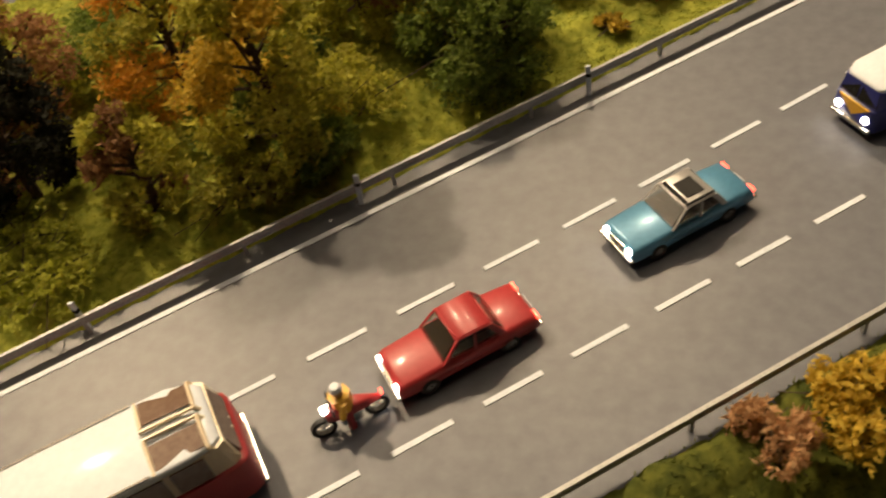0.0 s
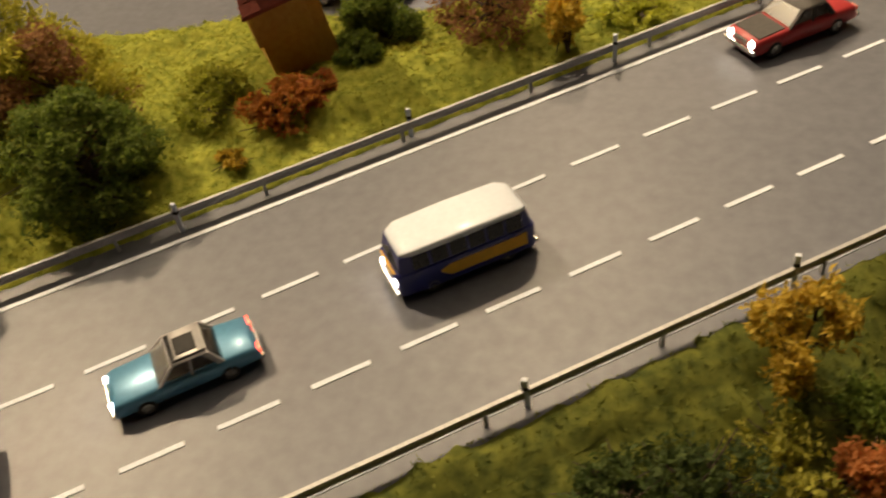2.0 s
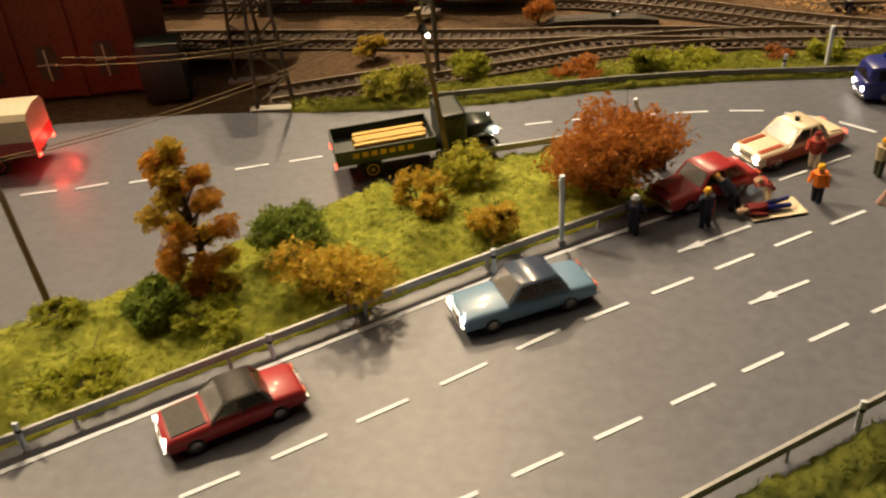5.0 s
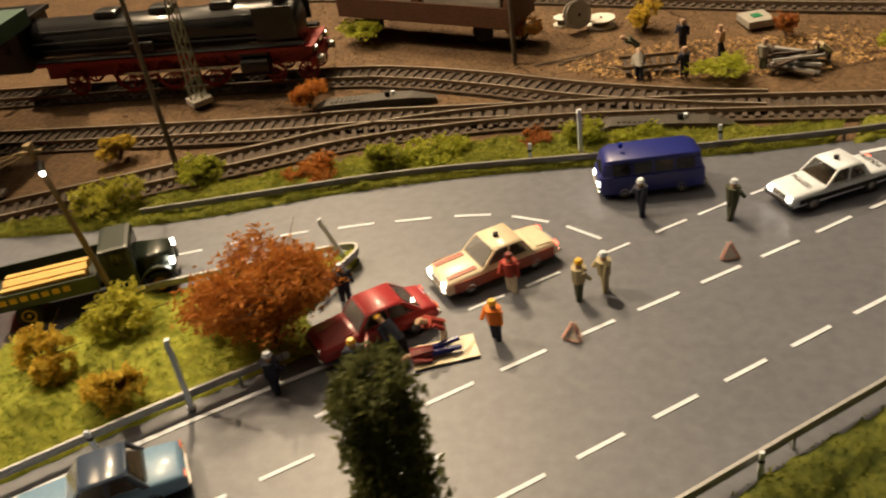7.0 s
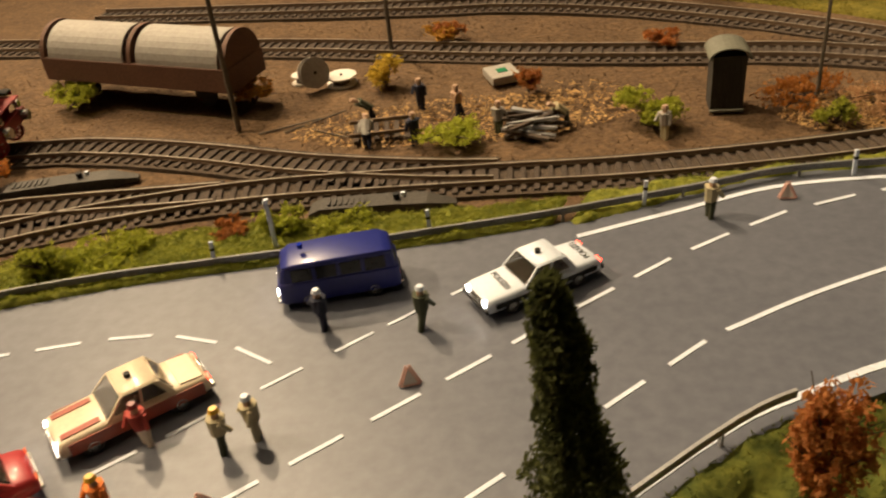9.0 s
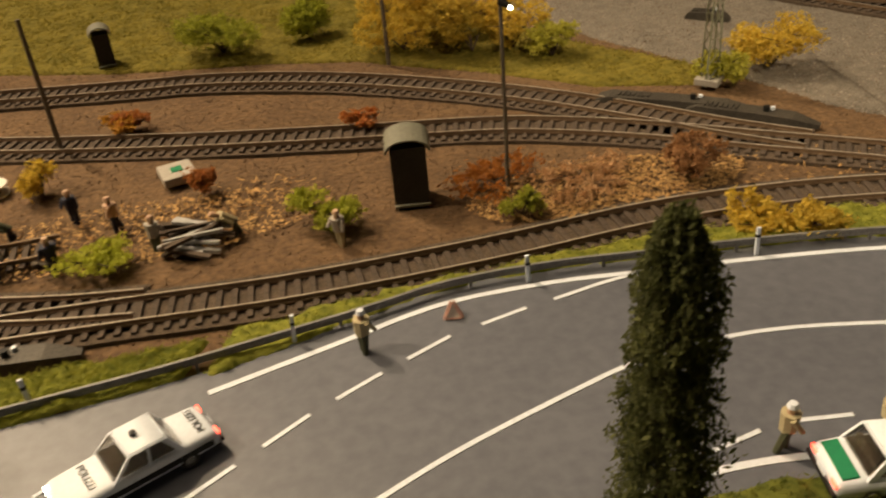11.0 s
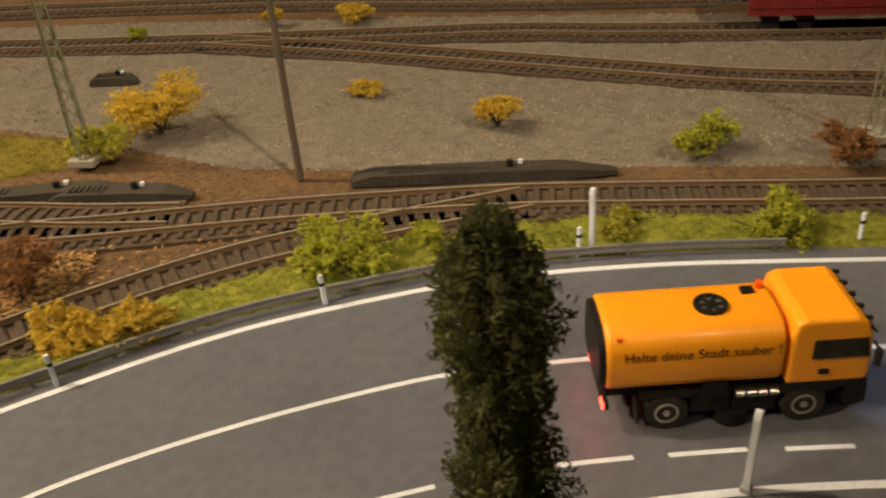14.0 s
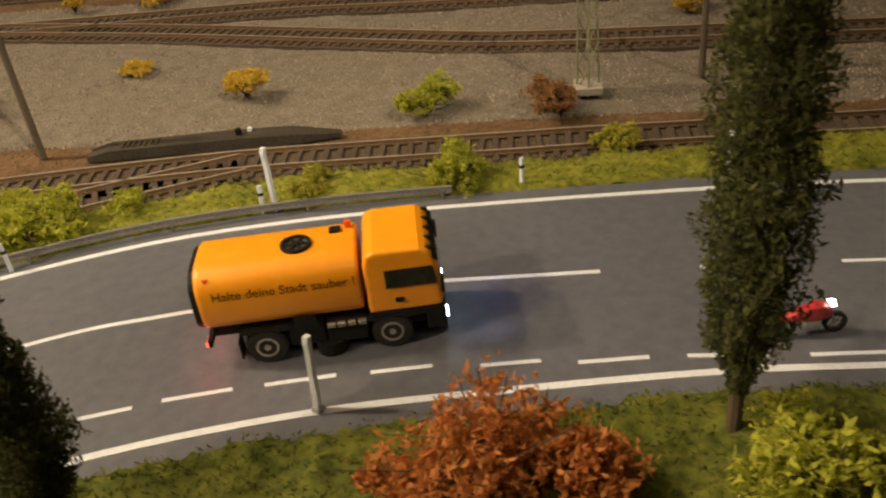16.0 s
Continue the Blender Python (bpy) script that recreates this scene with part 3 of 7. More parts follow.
def car(label, m, paint, L=4.5, W=1.72, H=1.42, base=2.6, belt=0.85, hood=(0.30, 0.36), trunk=(0.74, 0.80), roof=(0.45, 0.69), roof_paint=None, hood_paint=None, boot_paint=None,
        open_top=False, lights=True, tail=True, r=0.31, stripe=None, side_paint=None, bumper=CHROME, group="vehicles on the road", trunk_drop=0.06, name="car", glass=None, screen=None, stripe_h=0.2):
    """A saloon, x forward. The shares run from the nose: where the windscreen's foot and the roof begin and end."""
    root = holder(name, label, "car", m, group)
    glass = glass or CLEAR
    hw = W / 2
    X = lambda u: L / 2 - u * L
    zs = [(0.0, 0.62), (0.012, 0.72), (0.05, 0.79), (hood[0], belt - 0.01), (hood[1] + 0.1, belt), (trunk[0], belt), (trunk[1], belt - 0.01), (0.96, belt - trunk_drop), (0.99, belt - trunk_drop - 0.08), (1.0, 0.6)]
    ws = [0.86, 0.93, 0.97, 1, 1, 1, 1, 0.96, 0.93, 0.88]
    def lower(bm):
        loft(bm, [body_ring(X(u), hw * w, 0.24, z) for (u, z), w in zip(zs, ws)])
        bmesh.ops.bevel(bm, geom=[e for e in bm.edges if e.is_boundary], offset=0.02, affect="EDGES")
    own("body", lower, paint, root, smooth=True)
    if hood_paint:
        def lid(bm):
            loft(bm, [[(X(u), -hw * 0.78, z + 0.005), (X(u), hw * 0.78, z + 0.005), (X(u), hw * 0.76, z + 0.032), (X(u), -hw * 0.76, z + 0.032)] for u, z in ((0.05, 0.79), (0.2, 0.82), (hood[0], belt - 0.005))])
        own("bonnet", lid, hood_paint, root)
    if boot_paint:
        def lid2(bm):
            loft(bm, [[(X(u), -hw * 0.78, z + 0.0), (X(u), hw * 0.78, z + 0.0), (X(u), hw * 0.76, z + 0.032), (X(u), -hw * 0.76, z + 0.032)] for u, z in ((trunk[1] + 0.01, belt), (0.96, belt - trunk_drop))])
        own("boot_lid", lid2, boot_paint, root)
    if stripe:
        for s in (-1, 1):
            def band(bm, s=s):
                box(bm, ((X(0.06) + X(0.95)) / 2, s * hw * 1.0, 0.24 + 0.45 * (belt - 0.24)), (L * 0.88, 0.03, stripe_h), bevel=0.01)
            own("side_stripe", band, stripe, root)
    a, b, c, d = X(hood[1] - 0.04), X(roof[0]), X(roof[1]), X(trunk[0] + 0.03)
    wb, wr, zb, zr = hw * 0.93, hw * 0.8, belt - 0.01, H
    base4 = [(a, -wb, zb), (a, wb, zb), (d, wb, zb), (d, -wb, zb)]
    top4 = [(b, -wr, zr), (b, wr, zr), (c, wr, zr), (c, -wr, zr)]
    if not open_top:
        B4, T4 = [Vector(p) for p in base4], [Vector(p) for p in top4]
        def roof_shell(bm):
            low = [p.lerp(q, 0.88) for p, q in zip(B4, T4)]
            loft(bm, [low, T4, [Vector((p.x * 0.97 + (b + c) * 0.015, p.y * 0.82, p.z + 0.035)) for p in T4]])
            bmesh.ops.bevel(bm, geom=list(bm.edges), offset=0.035, segments=2, affect="EDGES")
        own("roof", roof_shell, roof_paint or paint, root, smooth=True)
        mid = 0.51
        for i, (u0, u1, thick) in enumerate(((0, 0, 0.1), (1, 1, 0.1), (2, 2, 0.2), (3, 3, 0.2), (0, 3, 0.07), (1, 2, 0.07))):
            f = B4[u0].lerp(B4[u1], mid)
            g = T4[u0].lerp(T4[u1], mid)
            s_ = 1 if f.y > 0 else -1
            dx = 0 if u0 != u1 else (-thick / 2 if u0 < 2 else thick / 2)
            def pillar(bm, f=f, g=g, s_=s_, dx=dx, thick=thick):
                loft(bm, [[p + Vector((dx + ex * thick / 2, -s_ * 0.03 + ey * 0.035, 0)) for ex, ey in ((-1, -1), (1, -1), (1, 1), (-1, 1))] for p in (f - Vector((0, 0, 0.03)), f.lerp(g, 0.93))])
            own("pillar", pillar, roof_paint or paint, root)
        own("interior", lambda bm: box(bm, ((a + d) / 2, 0, belt + 0.022), (abs(a - d) * 0.9, wb * 1.72, 0.03)), SEATC, root)
        for s in (-1, 1):
            own("seat", lambda bm, s=s: box(bm, (a + (d - a) * 0.5, s * wb * 0.45, belt + 0.16), (0.16, wb * 0.62, 0.34), pose(0, 0, 0), bevel=0.05), SEATC, root)
        own("rear_seat", lambda bm: box(bm, (a + (d - a) * 0.82, 0, belt + 0.11), (0.18, wb * 1.6, 0.22), bevel=0.05), SEATC, root)
    front = [base4[1], base4[0], top4[0], top4[1]]
    own("windscreen", lambda bm: panel(bm, front, 0.13, 0.015), screen or glass, root)
    if not open_top:
        own("rear_window", lambda bm: panel(bm, [base4[3], base4[2], top4[2], top4[3]], 0.18, 0.015), glass, root)
        for s, (p0, p1, q0, q1) in ((-1, (base4[0], base4[3], top4[0], top4[3])), (1, (base4[2], base4[1], top4[2], top4[1]))):
            P0, P1, Q0, Q1 = map(Vector, (p0, p1, q0, q1))
            for u0, u1 in ((0.09, 0.48), (0.54, 0.9)):
                quad = [P0.lerp(P1, u0).lerp(Q0.lerp(Q1, u0), 0.16), P0.lerp(P1, u1).lerp(Q0.lerp(Q1, u1), 0.16), P0.lerp(P1, u1).lerp(Q0.lerp(Q1, u1), 0.84), P0.lerp(P1, u0).lerp(Q0.lerp(Q1, u0), 0.84)]
                own("side_window", lambda bm, q=quad: panel(bm, q, 0.02, 0.016), glass, root)
    else:
        def tub(bm):
            box(bm, ((a + d) / 2, 0, zb + 0.012), (abs(a - d) * 0.92, wb * 1.7, 0.02))
        own("interior", tub, VINYL, root)
        for s in (-1, 1):
            for u in (0.4, 0.75):
                def seat(bm, s=s, u=u):
                    box(bm, (a + (d - a) * u, s * 0.36, zb + 0.05), (0.45, 0.5, 0.12), bevel=0.04)
                    box(bm, (a + (d - a) * u - 0.26, s * 0.36, zb + 0.2), (0.12, 0.5, 0.4), bevel=0.04)
                own("seat", seat, CREAM, root)
        def hood_fold(bm):
            loft(bm, [[(b, -wr, zr - 0.03), (b, wr, zr - 0.03), (b, wr, zr + 0.05), (b, -wr, zr + 0.05)], [(c, -wr, zr - 0.03), (c, wr, zr - 0.03), (c, wr, zr + 0.05), (c, -wr, zr + 0.05)]])
            bmesh.ops.bevel(bm, geom=list(bm.edges), offset=0.03, segments=2, affect="EDGES")
        own("folded_roof", hood_fold, roof_paint or VINYL, root)
    for s in (-1, 1):
        own("headlight", lambda bm, s=s: cyl(bm, (X(0.004), s * hw * 0.66, 0.62), 0.125 if lights else 0.11, 0.09, 14, "X"), LAMP_ON if lights else CHROME, root)
        own("tail_light", lambda bm, s=s: box(bm, (X(0.998), s * hw * 0.7, 0.66), (0.05, 0.3, 0.12), bevel=0.02), TAIL_ON if tail else SIGNAL, root)
    own("bumper", lambda bm: box(bm, (X(-0.008), 0, 0.4), (0.12, W * 0.97, 0.13), bevel=0.04), bumper, root)
    own("bumper", lambda bm: box(bm, (X(1.006), 0, 0.42), (0.12, W * 0.97, 0.13), bevel=0.04), bumper, root)
    own("radiator_grille", lambda bm: [box(bm, (X(-0.002), 0, 0.55 + 0.04 * i), (0.04, W * 0.42, 0.018)) for i in range(5)], CHROME, root)
    own("number_plate", lambda bm: box(bm, (X(1.012), 0, 0.56), (0.02, 0.5, 0.11)), WHITE, root)
    for s in (-1, 1):
        for x in (base / 2 + 0.05, -base / 2 + 0.05):
            wheel(root, x, s * (hw - 0.1), r)
    return root


def at(x, y, heading, z=0.0):
    return pose(x, y, z, 0, 0, heading)


def side(front, rear, half, right=True, k=1.0):
    """The pose of a vehicle from the spots where its near front and rear wheels stand; the near side is its left or right."""
    f, q = Vector(front), Vector(rear)
    d = (f - q).normalized()
    n = Vector((-d.y, d.x)) * (half if right else -half)
    c = (f + q) / 2 + n
    return at(c.x, c.y, math.degrees(math.atan2(d.y, d.x))) @ Matrix.Scale(k, 4)


HALF = 0.0092
car("shiny red saloon car with chrome trim", side((0.111, 0.297), (0.132, 0.313), HALF, False, 0.9), RED, L=4.3, W=1.65, H=1.38, base=2.45)
CAB1 = car("metallic teal blue car with grey roof and rack", side((0.172, 0.348), (0.191, 0.3625), HALF, False, 0.87), TEAL, L=4.4, W=1.7, H=1.35, base=2.5, roof_paint=SILVER, screen=SCREEN)
own("sunroof", lambda bm: box(bm, (-0.3, 0.05, 1.4), (0.62, 0.7, 0.04), bevel=0.01), BLACK, CAB1)
own("roof_rack", lambda bm: (box(bm, (-0.3, 0.6, 1.395), (1.0, 0.05, 0.06)), [box(bm, (0.14, -0.5 + 0.09 * i, 1.4), (0.12, 0.04, 0.05)) for i in range(12)]), BLACK, CAB1)
car("red coupe with black vinyl roof and bonnet", side((0.348, 0.539), (0.371, 0.556), HALF, False), RED, L=4.2, W=1.65, H=1.3, base=2.5, roof_paint=VINYL, hood_paint=VINYL, tail=False, screen=SCREEN)
car("pale blue saloon car with dark blue roof", side((0.437, 0.607), (0.466, 0.623), HALF, False), PALEBLUE, L=4.75, W=1.78, H=1.45, base=2.75, roof_paint=DKBLUE, tail=False, roof=(0.43, 0.70), trunk=(0.76, 0.82), screen=SCREEN)
NEF = car("cream ambulance car with red stripes", side((0.556, 0.733), (0.583, 0.751), HALF, False), CREAM, L=4.6, W=1.75, H=1.4, base=2.65, stripe=BRICKRED, boot_paint=CREAM, stripe_h=0.42, screen=SCREEN)
for s in (-1, 1):
    own("bonnet_stripe", lambda bm, s=s: loft(bm, [[(2.1, s * 0.52 - 0.11, 0.8), (2.1, s * 0.52 + 0.11, 0.8), (2.1, s * 0.52 + 0.11, 0.825), (2.1, s * 0.52 - 0.11, 0.825)], [(0.95, s * 0.52 - 0.11, 0.85), (0.95, s * 0.52 + 0.11, 0.85), (0.95, s * 0.52 + 0.11, 0.875), (0.95, s * 0.52 - 0.11, 0.875)]]), BRICKRED, NEF)
own("beacon", lambda bm: cyl(bm, (-0.2, 0, 1.49), 0.1, 0.16, 12, "Z"), BLACK, NEF)
POL = car("white police car with dark lower sides", side((0.6975, 0.788), (0.7275, 0.803), HALF, False, 0.95), WHITE, L=4.7, W=1.75, H=1.4, base=2.7, stripe=BLACK, bumper=BLACK)
own("beacon", lambda bm: cyl(bm, (-0.2, 0, 1.49), 0.1, 0.16, 12, "Z"), BLACK, POL)
GRN = car("white and green police car with blue beacon", at(0.930, 0.7365, -10), WHITE, L=4.2, W=1.7, H=1.42, base=2.5, hood_paint=GREENP, boot_paint=GREENP, roof=(0.46, 0.72), trunk=(0.8, 0.85), bumper=BLACK)
own("beacon", lambda bm: (cyl(bm, (0.2, 0.38, 1.5), 0.12, 0.16, 12, "Z"), cyl(bm, (0.2, -0.38, 1.5), 0.12, 0.16, 12, "Z")), BLUELAMP, GRN)
WAG = car("white estate car parked on the forecourt", side((0.177, 0.586), (0.146, 0.583), HALF, True), WHITE, L=4.6, W=1.72, H=1.45, base=2.65, roof=(0.42, 0.9), trunk=(0.93, 0.95), trunk_drop=0.02)
CRASH = car("wrecked red car with crumpled front", at(0.521, 0.708, 215, 0.0006), RED, L=4.3, W=1.68, H=1.38, base=2.5, lights=False, tail=False, roof=(0.42, 0.72), trunk=(0.84, 0.9), screen=SCREEN)
own("crumpled_bonnet", lambda bm: (panel(bm, [(1.9, -0.6, 0.8), (0.9, -0.62, 0.9), (1.0, 0.0, 1.15), (2.0, 0.1, 1.0)], 0, 0.03), panel(bm, [(2.0, 0.1, 1.0), (1.0, 0.0, 1.15), (0.9, 0.62, 0.9), (1.8, 0.6, 0.72)], 0, 0.03)), RED, CRASH)
own("open_door", lambda bm: panel(bm, [(0.5, 0.85, 0.3), (0.9, 1.7, 0.3), (0.9, 1.68, 0.85), (0.5, 0.84, 0.85)], 0, 0.06), RED, CRASH)
lettering = bpy.data.curves.new("word", "FONT")
lettering.body, lettering.size, lettering.align_x, lettering.align_y, lettering.extrude = "POLIZEI", 0.32 * K, "CENTER", "CENTER", 0.00008
word = new("bonnet_word", lettering)
dg = bpy.context.evaluated_depsgraph_get()
me = bpy.data.meshes.new_from_object(word.evaluated_get(dg))
bpy.data.objects.remove(word)
me.materials.append(BLACK)
ob = new("bonnet_word", me)
ob.parent = POL
ob.matrix_local = pose(1.35 * K, 0, 0.86 * K, 0, 3, 90)
ob = new("boot_word", me)
ob.parent = POL
ob.matrix_local = pose(-1.95 * K, 0, 0.85 * K, 0, -3, -90)


def box_ring(x, w, z0, z1, r):
    """A rounded-box section."""
    pts = []
    for cy, cz, a0 in ((w - r, z1 - r, 0), (-w + r, z1 - r, 90), (-w + r * 0.4, z0 + r * 0.4, 180), (w - r * 0.4, z0 + r * 0.4, 270)):
        rr = r if cz > (z0 + z1) / 2 else r * 0.4
        for k in range(4):
            a = radians(a0 + k * 30)
            pts.append((x, cy + rr * math.cos(a), cz + rr * math.sin(a)))
    return pts


def van(label, m, paint, roof_paint, L=4.3, W=1.75, H=1.95, base=2.4, band=None, flank=None, windows=5, glass=None, name="van", lights=True, tail=False, r=0.32):
    root = holder(name, label, "van", m, "vehicles on the road")
    glass = glass or GLASS
    hw, x0 = W / 2, L / 2
    zb = H * 0.56
    prof = lambda z0, z1, r: [box_ring(x0 - u * L, hw * w, z0, z1 - dz, r) for u, w, dz in ((0, 0.74, 0.1), (0.012, 0.86, 0.05), (0.05, 0.96, 0.01), (0.15, 1, 0), (0.85, 1, 0), (0.96, 0.97, 0.01), (0.99, 0.88, 0.04), (1, 0.76, 0.1))]
    own("body", lambda bm: loft(bm, prof(0.26, zb, 0.08)), flank or paint, root, smooth=True)
    def upper(bm):
        rings = []
        for u, w in ((0.02, 0.8), (0.05, 0.9), (0.15, 0.95), (0.86, 0.95), (0.96, 0.9), (0.98, 0.8)):
            rings.append([(x0 - u * L + (0 if z == 0 else (0.5 - u) * -0.25), y * hw * w * k, zb - 0.03 + z * (H * 0.84 - zb)) for y, z, k in ((-1, 0, 1), (-1, 1, 0.93), (1, 1, 0.93), (1, 0, 1))])
        loft(bm, rings)
    own("window_band", upper, band or paint, root)
    def lid(bm):
        rings = []
        for u, w, h in ((0.05, 0.66, 0.02), (0.07, 0.8, 0.07), (0.13, 0.91, 0.13), (0.5, 0.94, 0.16), (0.87, 0.91, 0.14), (0.94, 0.8, 0.08), (0.96, 0.66, 0.02)):
            rings.append(box_ring(x0 - u * L, hw * w, H * 0.83, H * 0.84 + h + 0.03, 0.05 + h * 0.25))
        loft(bm, rings)
    own("roof", lid, roof_paint, root, smooth=True)
    z0, z1 = zb + 0.03, H * 0.82
    for s in (-1, 1):
        for i in range(windows):
            a, b = x0 - L * (0.12 + 0.8 * i / windows), x0 - L * (0.12 + 0.8 * (i + 0.86) / windows)
            q = [(a, s * hw * 0.955, z0), (b, s * hw * 0.955, z0), (b, s * hw * 0.895, z1), (a, s * hw * 0.895, z1)]
            own("side_window", lambda bm, q=q[::1 if s < 0 else -1]: panel(bm, q, 0.03, 0.02), glass, root)
        own("headlight", lambda bm, s=s: cyl(bm, (x0 - 0.0, s * hw * 0.62, 0.68), 0.12, 0.1, 14, "X"), LAMP_ON if lights else CHROME, root)
        own("tail_light", lambda bm, s=s: box(bm, (-x0 + 0.01, s * hw * 0.6, 0.7), (0.05, 0.1, 0.22), bevel=0.02), TAIL_ON if tail else SIGNAL, root)
        q = [(x0 - 0.1, s * 0.03, z0), (x0 - 0.16, s * hw * 0.82, z0), (x0 - 0.34, s * hw * 0.76, z1), (x0 - 0.28, s * 0.03, z1)]
        own("windscreen", lambda bm, q=q[::-1 if s < 0 else 1]: panel(bm, q, 0.02, 0.06), glass, root)
    own("rear_window", lambda bm: panel(bm, [(-x0 + 0.1, hw * 0.7, z0), (-x0 + 0.1, -hw * 0.7, z0), (-x0 + 0.3, -hw * 0.64, z1), (-x0 + 0.3, hw * 0.64, z1)][::-1], 0.02, 0.06), glass, root)
    own("bumper", lambda bm: box(bm, (x0 + 0.02, 0, 0.36), (0.12, W * 0.9, 0.12), bevel=0.04), CHROME, root)
    own("bumper", lambda bm: box(bm, (-x0 - 0.02, 0, 0.36), (0.12, W * 0.9, 0.12), bevel=0.04), CHROME, root)
    for s in (-1, 1):
        for x in (base / 2, -base / 2):
            wheel(root, x, s * (hw - 0.12), r)
    return root


VB = van("small blue and yellow minibus with white roof", side((0.242, 0.403), (0.264, 0.419), 0.0088, False, 0.91), NAVY, WHITE, L=4.5, H=2.0, band=NAVY, flank=NAVY, windows=6, tail=True)
for s in (-1, 1):
    own("yellow_flank", lambda bm, s=s: (loft(bm, [[(x, s * 0.86, z0), (x, s * 0.90, z0), (x, s * 0.90, z1), (x, s * 0.86, z1)] for x, z0, z1 in ((0.9, 0.72, 0.8), (0.6, 0.5, 0.92), (-1.9, 0.5, 0.94))])), YELLOW, VB)
own("yellow_nose", lambda bm: loft(bm, [[(2.2, -0.02, 0.6), (2.27, -0.02, 0.6), (2.27, 0.02, 0.6), (2.2, 0.02, 0.6)], [(2.2, -0.6, 1.06), (2.26, -0.6, 1.06), (2.26, 0.6, 1.06), (2.2, 0.6, 1.06)]]), YELLOW, VB)
FB = van("dark blue police van with blue beacon", side((0.6195, 0.804), (0.6465, 0.808), 0.009, False, 0.95), NAVY, NAVY, L=4.4, H=1.98, windows=4)
own("beacon", lambda bm: cyl(bm, (1.2, 0, 2.1), 0.1, 0.18, 12, "Z"), BLUELAMP, FB)
OB = van("old touring coach with white roof and red body", at(0.027, 0.247, 216.5), RED, WHITE, L=8.2, W=2.3, H=2.75, base=4.2, band=CREAM, flank=RED, windows=7, glass=GLASSB, name="coach", tail=False, r=0.45)


for s in (-1, 1):
    own("roof_window", lambda bm, s=s: panel(bm, [(-2.35, s * 0.3, 2.52), (-2.35, s * 0.95, 2.46), (-3.45, s * 0.88, 2.42), (-3.45, s * 0.28, 2.49)][::s], 0.0, 0.03), GLASSB, OB)
    own("roof_rib", lambda bm, s=s: (tube(bm, (-2.3, s * 0.12, 2.57), (-3.5, s * 0.12, 2.52), 0.05, 0.05, 6), tube(bm, (-3.5, s * 0.12, 2.52), (-3.98, s * 0.14, 1.6), 0.05, 0.05, 6), tube(bm, (-2.3, s * 0.1, 2.57), (-2.3, s * 1.02, 2.44), 0.05, 0.05, 6), tube(bm, (-3.5, s * 0.1, 2.53), (-3.5, s * 0.95, 2.4), 0.05, 0.05, 6), tube(bm, (-3.5, s * 0.95, 2.4), (-3.92, s * 0.9, 1.6), 0.05, 0.05, 6)), CREAM, OB)
    own("roof_rail", lambda bm, s=s: tube(bm, (3.4, s * 0.98, 2.5), (-2.2, s * 1.0, 2.5), 0.03, 0.03, 5), CHROME, OB)


# the sweeper
LEDLAMP = mat("lit_cool_headlamp", (0.8, 0.87, 1.0), (0.8, 0.87, 1.0), 0.3, emit=35)
TRUCKHUB = mat("grey_rim", (0.5, 0.48, 0.45), (0.3, 0.29, 0.27), 0.4, 0.5)
TR = holder("sweeper_truck", "orange street sweeper truck with black underframe", "truck", side((1.1155, 0.6845), (1.0825, 0.709), 0.0126, True))


def tank_ring(x, w, z0, z1, k=1.0):
    pts = []
    for i in range(24):
        a = 2 * math.pi * i / 24
        c, s = math.cos(a), math.sin(a)
        e = 0.55
        pts.append((x, k * w * math.copysign(abs(c) ** e, c), (z0 + z1) / 2 + k * (z1 - z0) / 2 * math.copysign(abs(s) ** (0.75 if s > 0 else 0.5), s)))
    return pts


own("tank", lambda bm: loft(bm, [tank_ring(x, 1.2, 1.16, 3.06, k) for x, k in ((-3.27, 0.94), (-3.22, 0.99), (-3.12, 1.0), (0.98, 1.0), (1.04, 0.985), (1.06, 0.95))]), ORANGE, TR, smooth=True)


def cab(bm):
    side_ = [(1.18, 1.2), (3.16, 1.2), (3.22, 1.45), (3.22, 1.75), (3.14, 2.62), (2.98, 3.0), (2.72, 3.13), (1.5, 3.15), (1.26, 3.06), (1.18, 2.7)]
    loft(bm, [[(x, y, z) for x, z in side_] for y in (-1.19, 1.19)])
    bmesh.ops.bevel(bm, geom=[e for e in bm.edges if len(e.link_faces) == 2 and e.calc_face_angle() > 0.7], offset=0.13, segments=4, affect="EDGES", profile=0.5)


CAB = own("cab", cab, ORANGE, TR)
own("windscreen", lambda bm: panel(bm, [(3.225, -1.0, 1.72), (3.225, 1.0, 1.72), (3.09, 0.95, 2.58), (3.09, -0.95, 2.58)], 0.03, 0.02), GLASS, CAB)
for s in (-1, 1):
    q = [(1.7, s * 1.2, 2.0), (3.12, s * 1.2, 2.0), (3.04, s * 1.165, 2.56), (1.7, s * 1.165, 2.56)]
    own("side_window", lambda bm, q=q[::1 if s < 0 else -1]: panel(bm, q, 0.03, 0.035), GLASS, CAB)
    own("door_handle", lambda bm, s=s: box(bm, (2.05, s * 1.215, 1.6), (0.24, 0.05, 0.12)), BLACK, CAB)
    own("mirror", lambda bm, s=s: (box(bm, (3.22, s * 1.38, 2.1), (0.1, 0.22, 0.5), bevel=0.03), box(bm, (3.2, s * 1.25, 2.35), (0.05, 0.3, 0.05))), BLACK, CAB)
    own("headlight", lambda bm, s=s: box(bm, (3.265, s * 0.9, 0.8), (0.06, 0.34, 0.16), bevel=0.02), LEDLAMP, CAB)
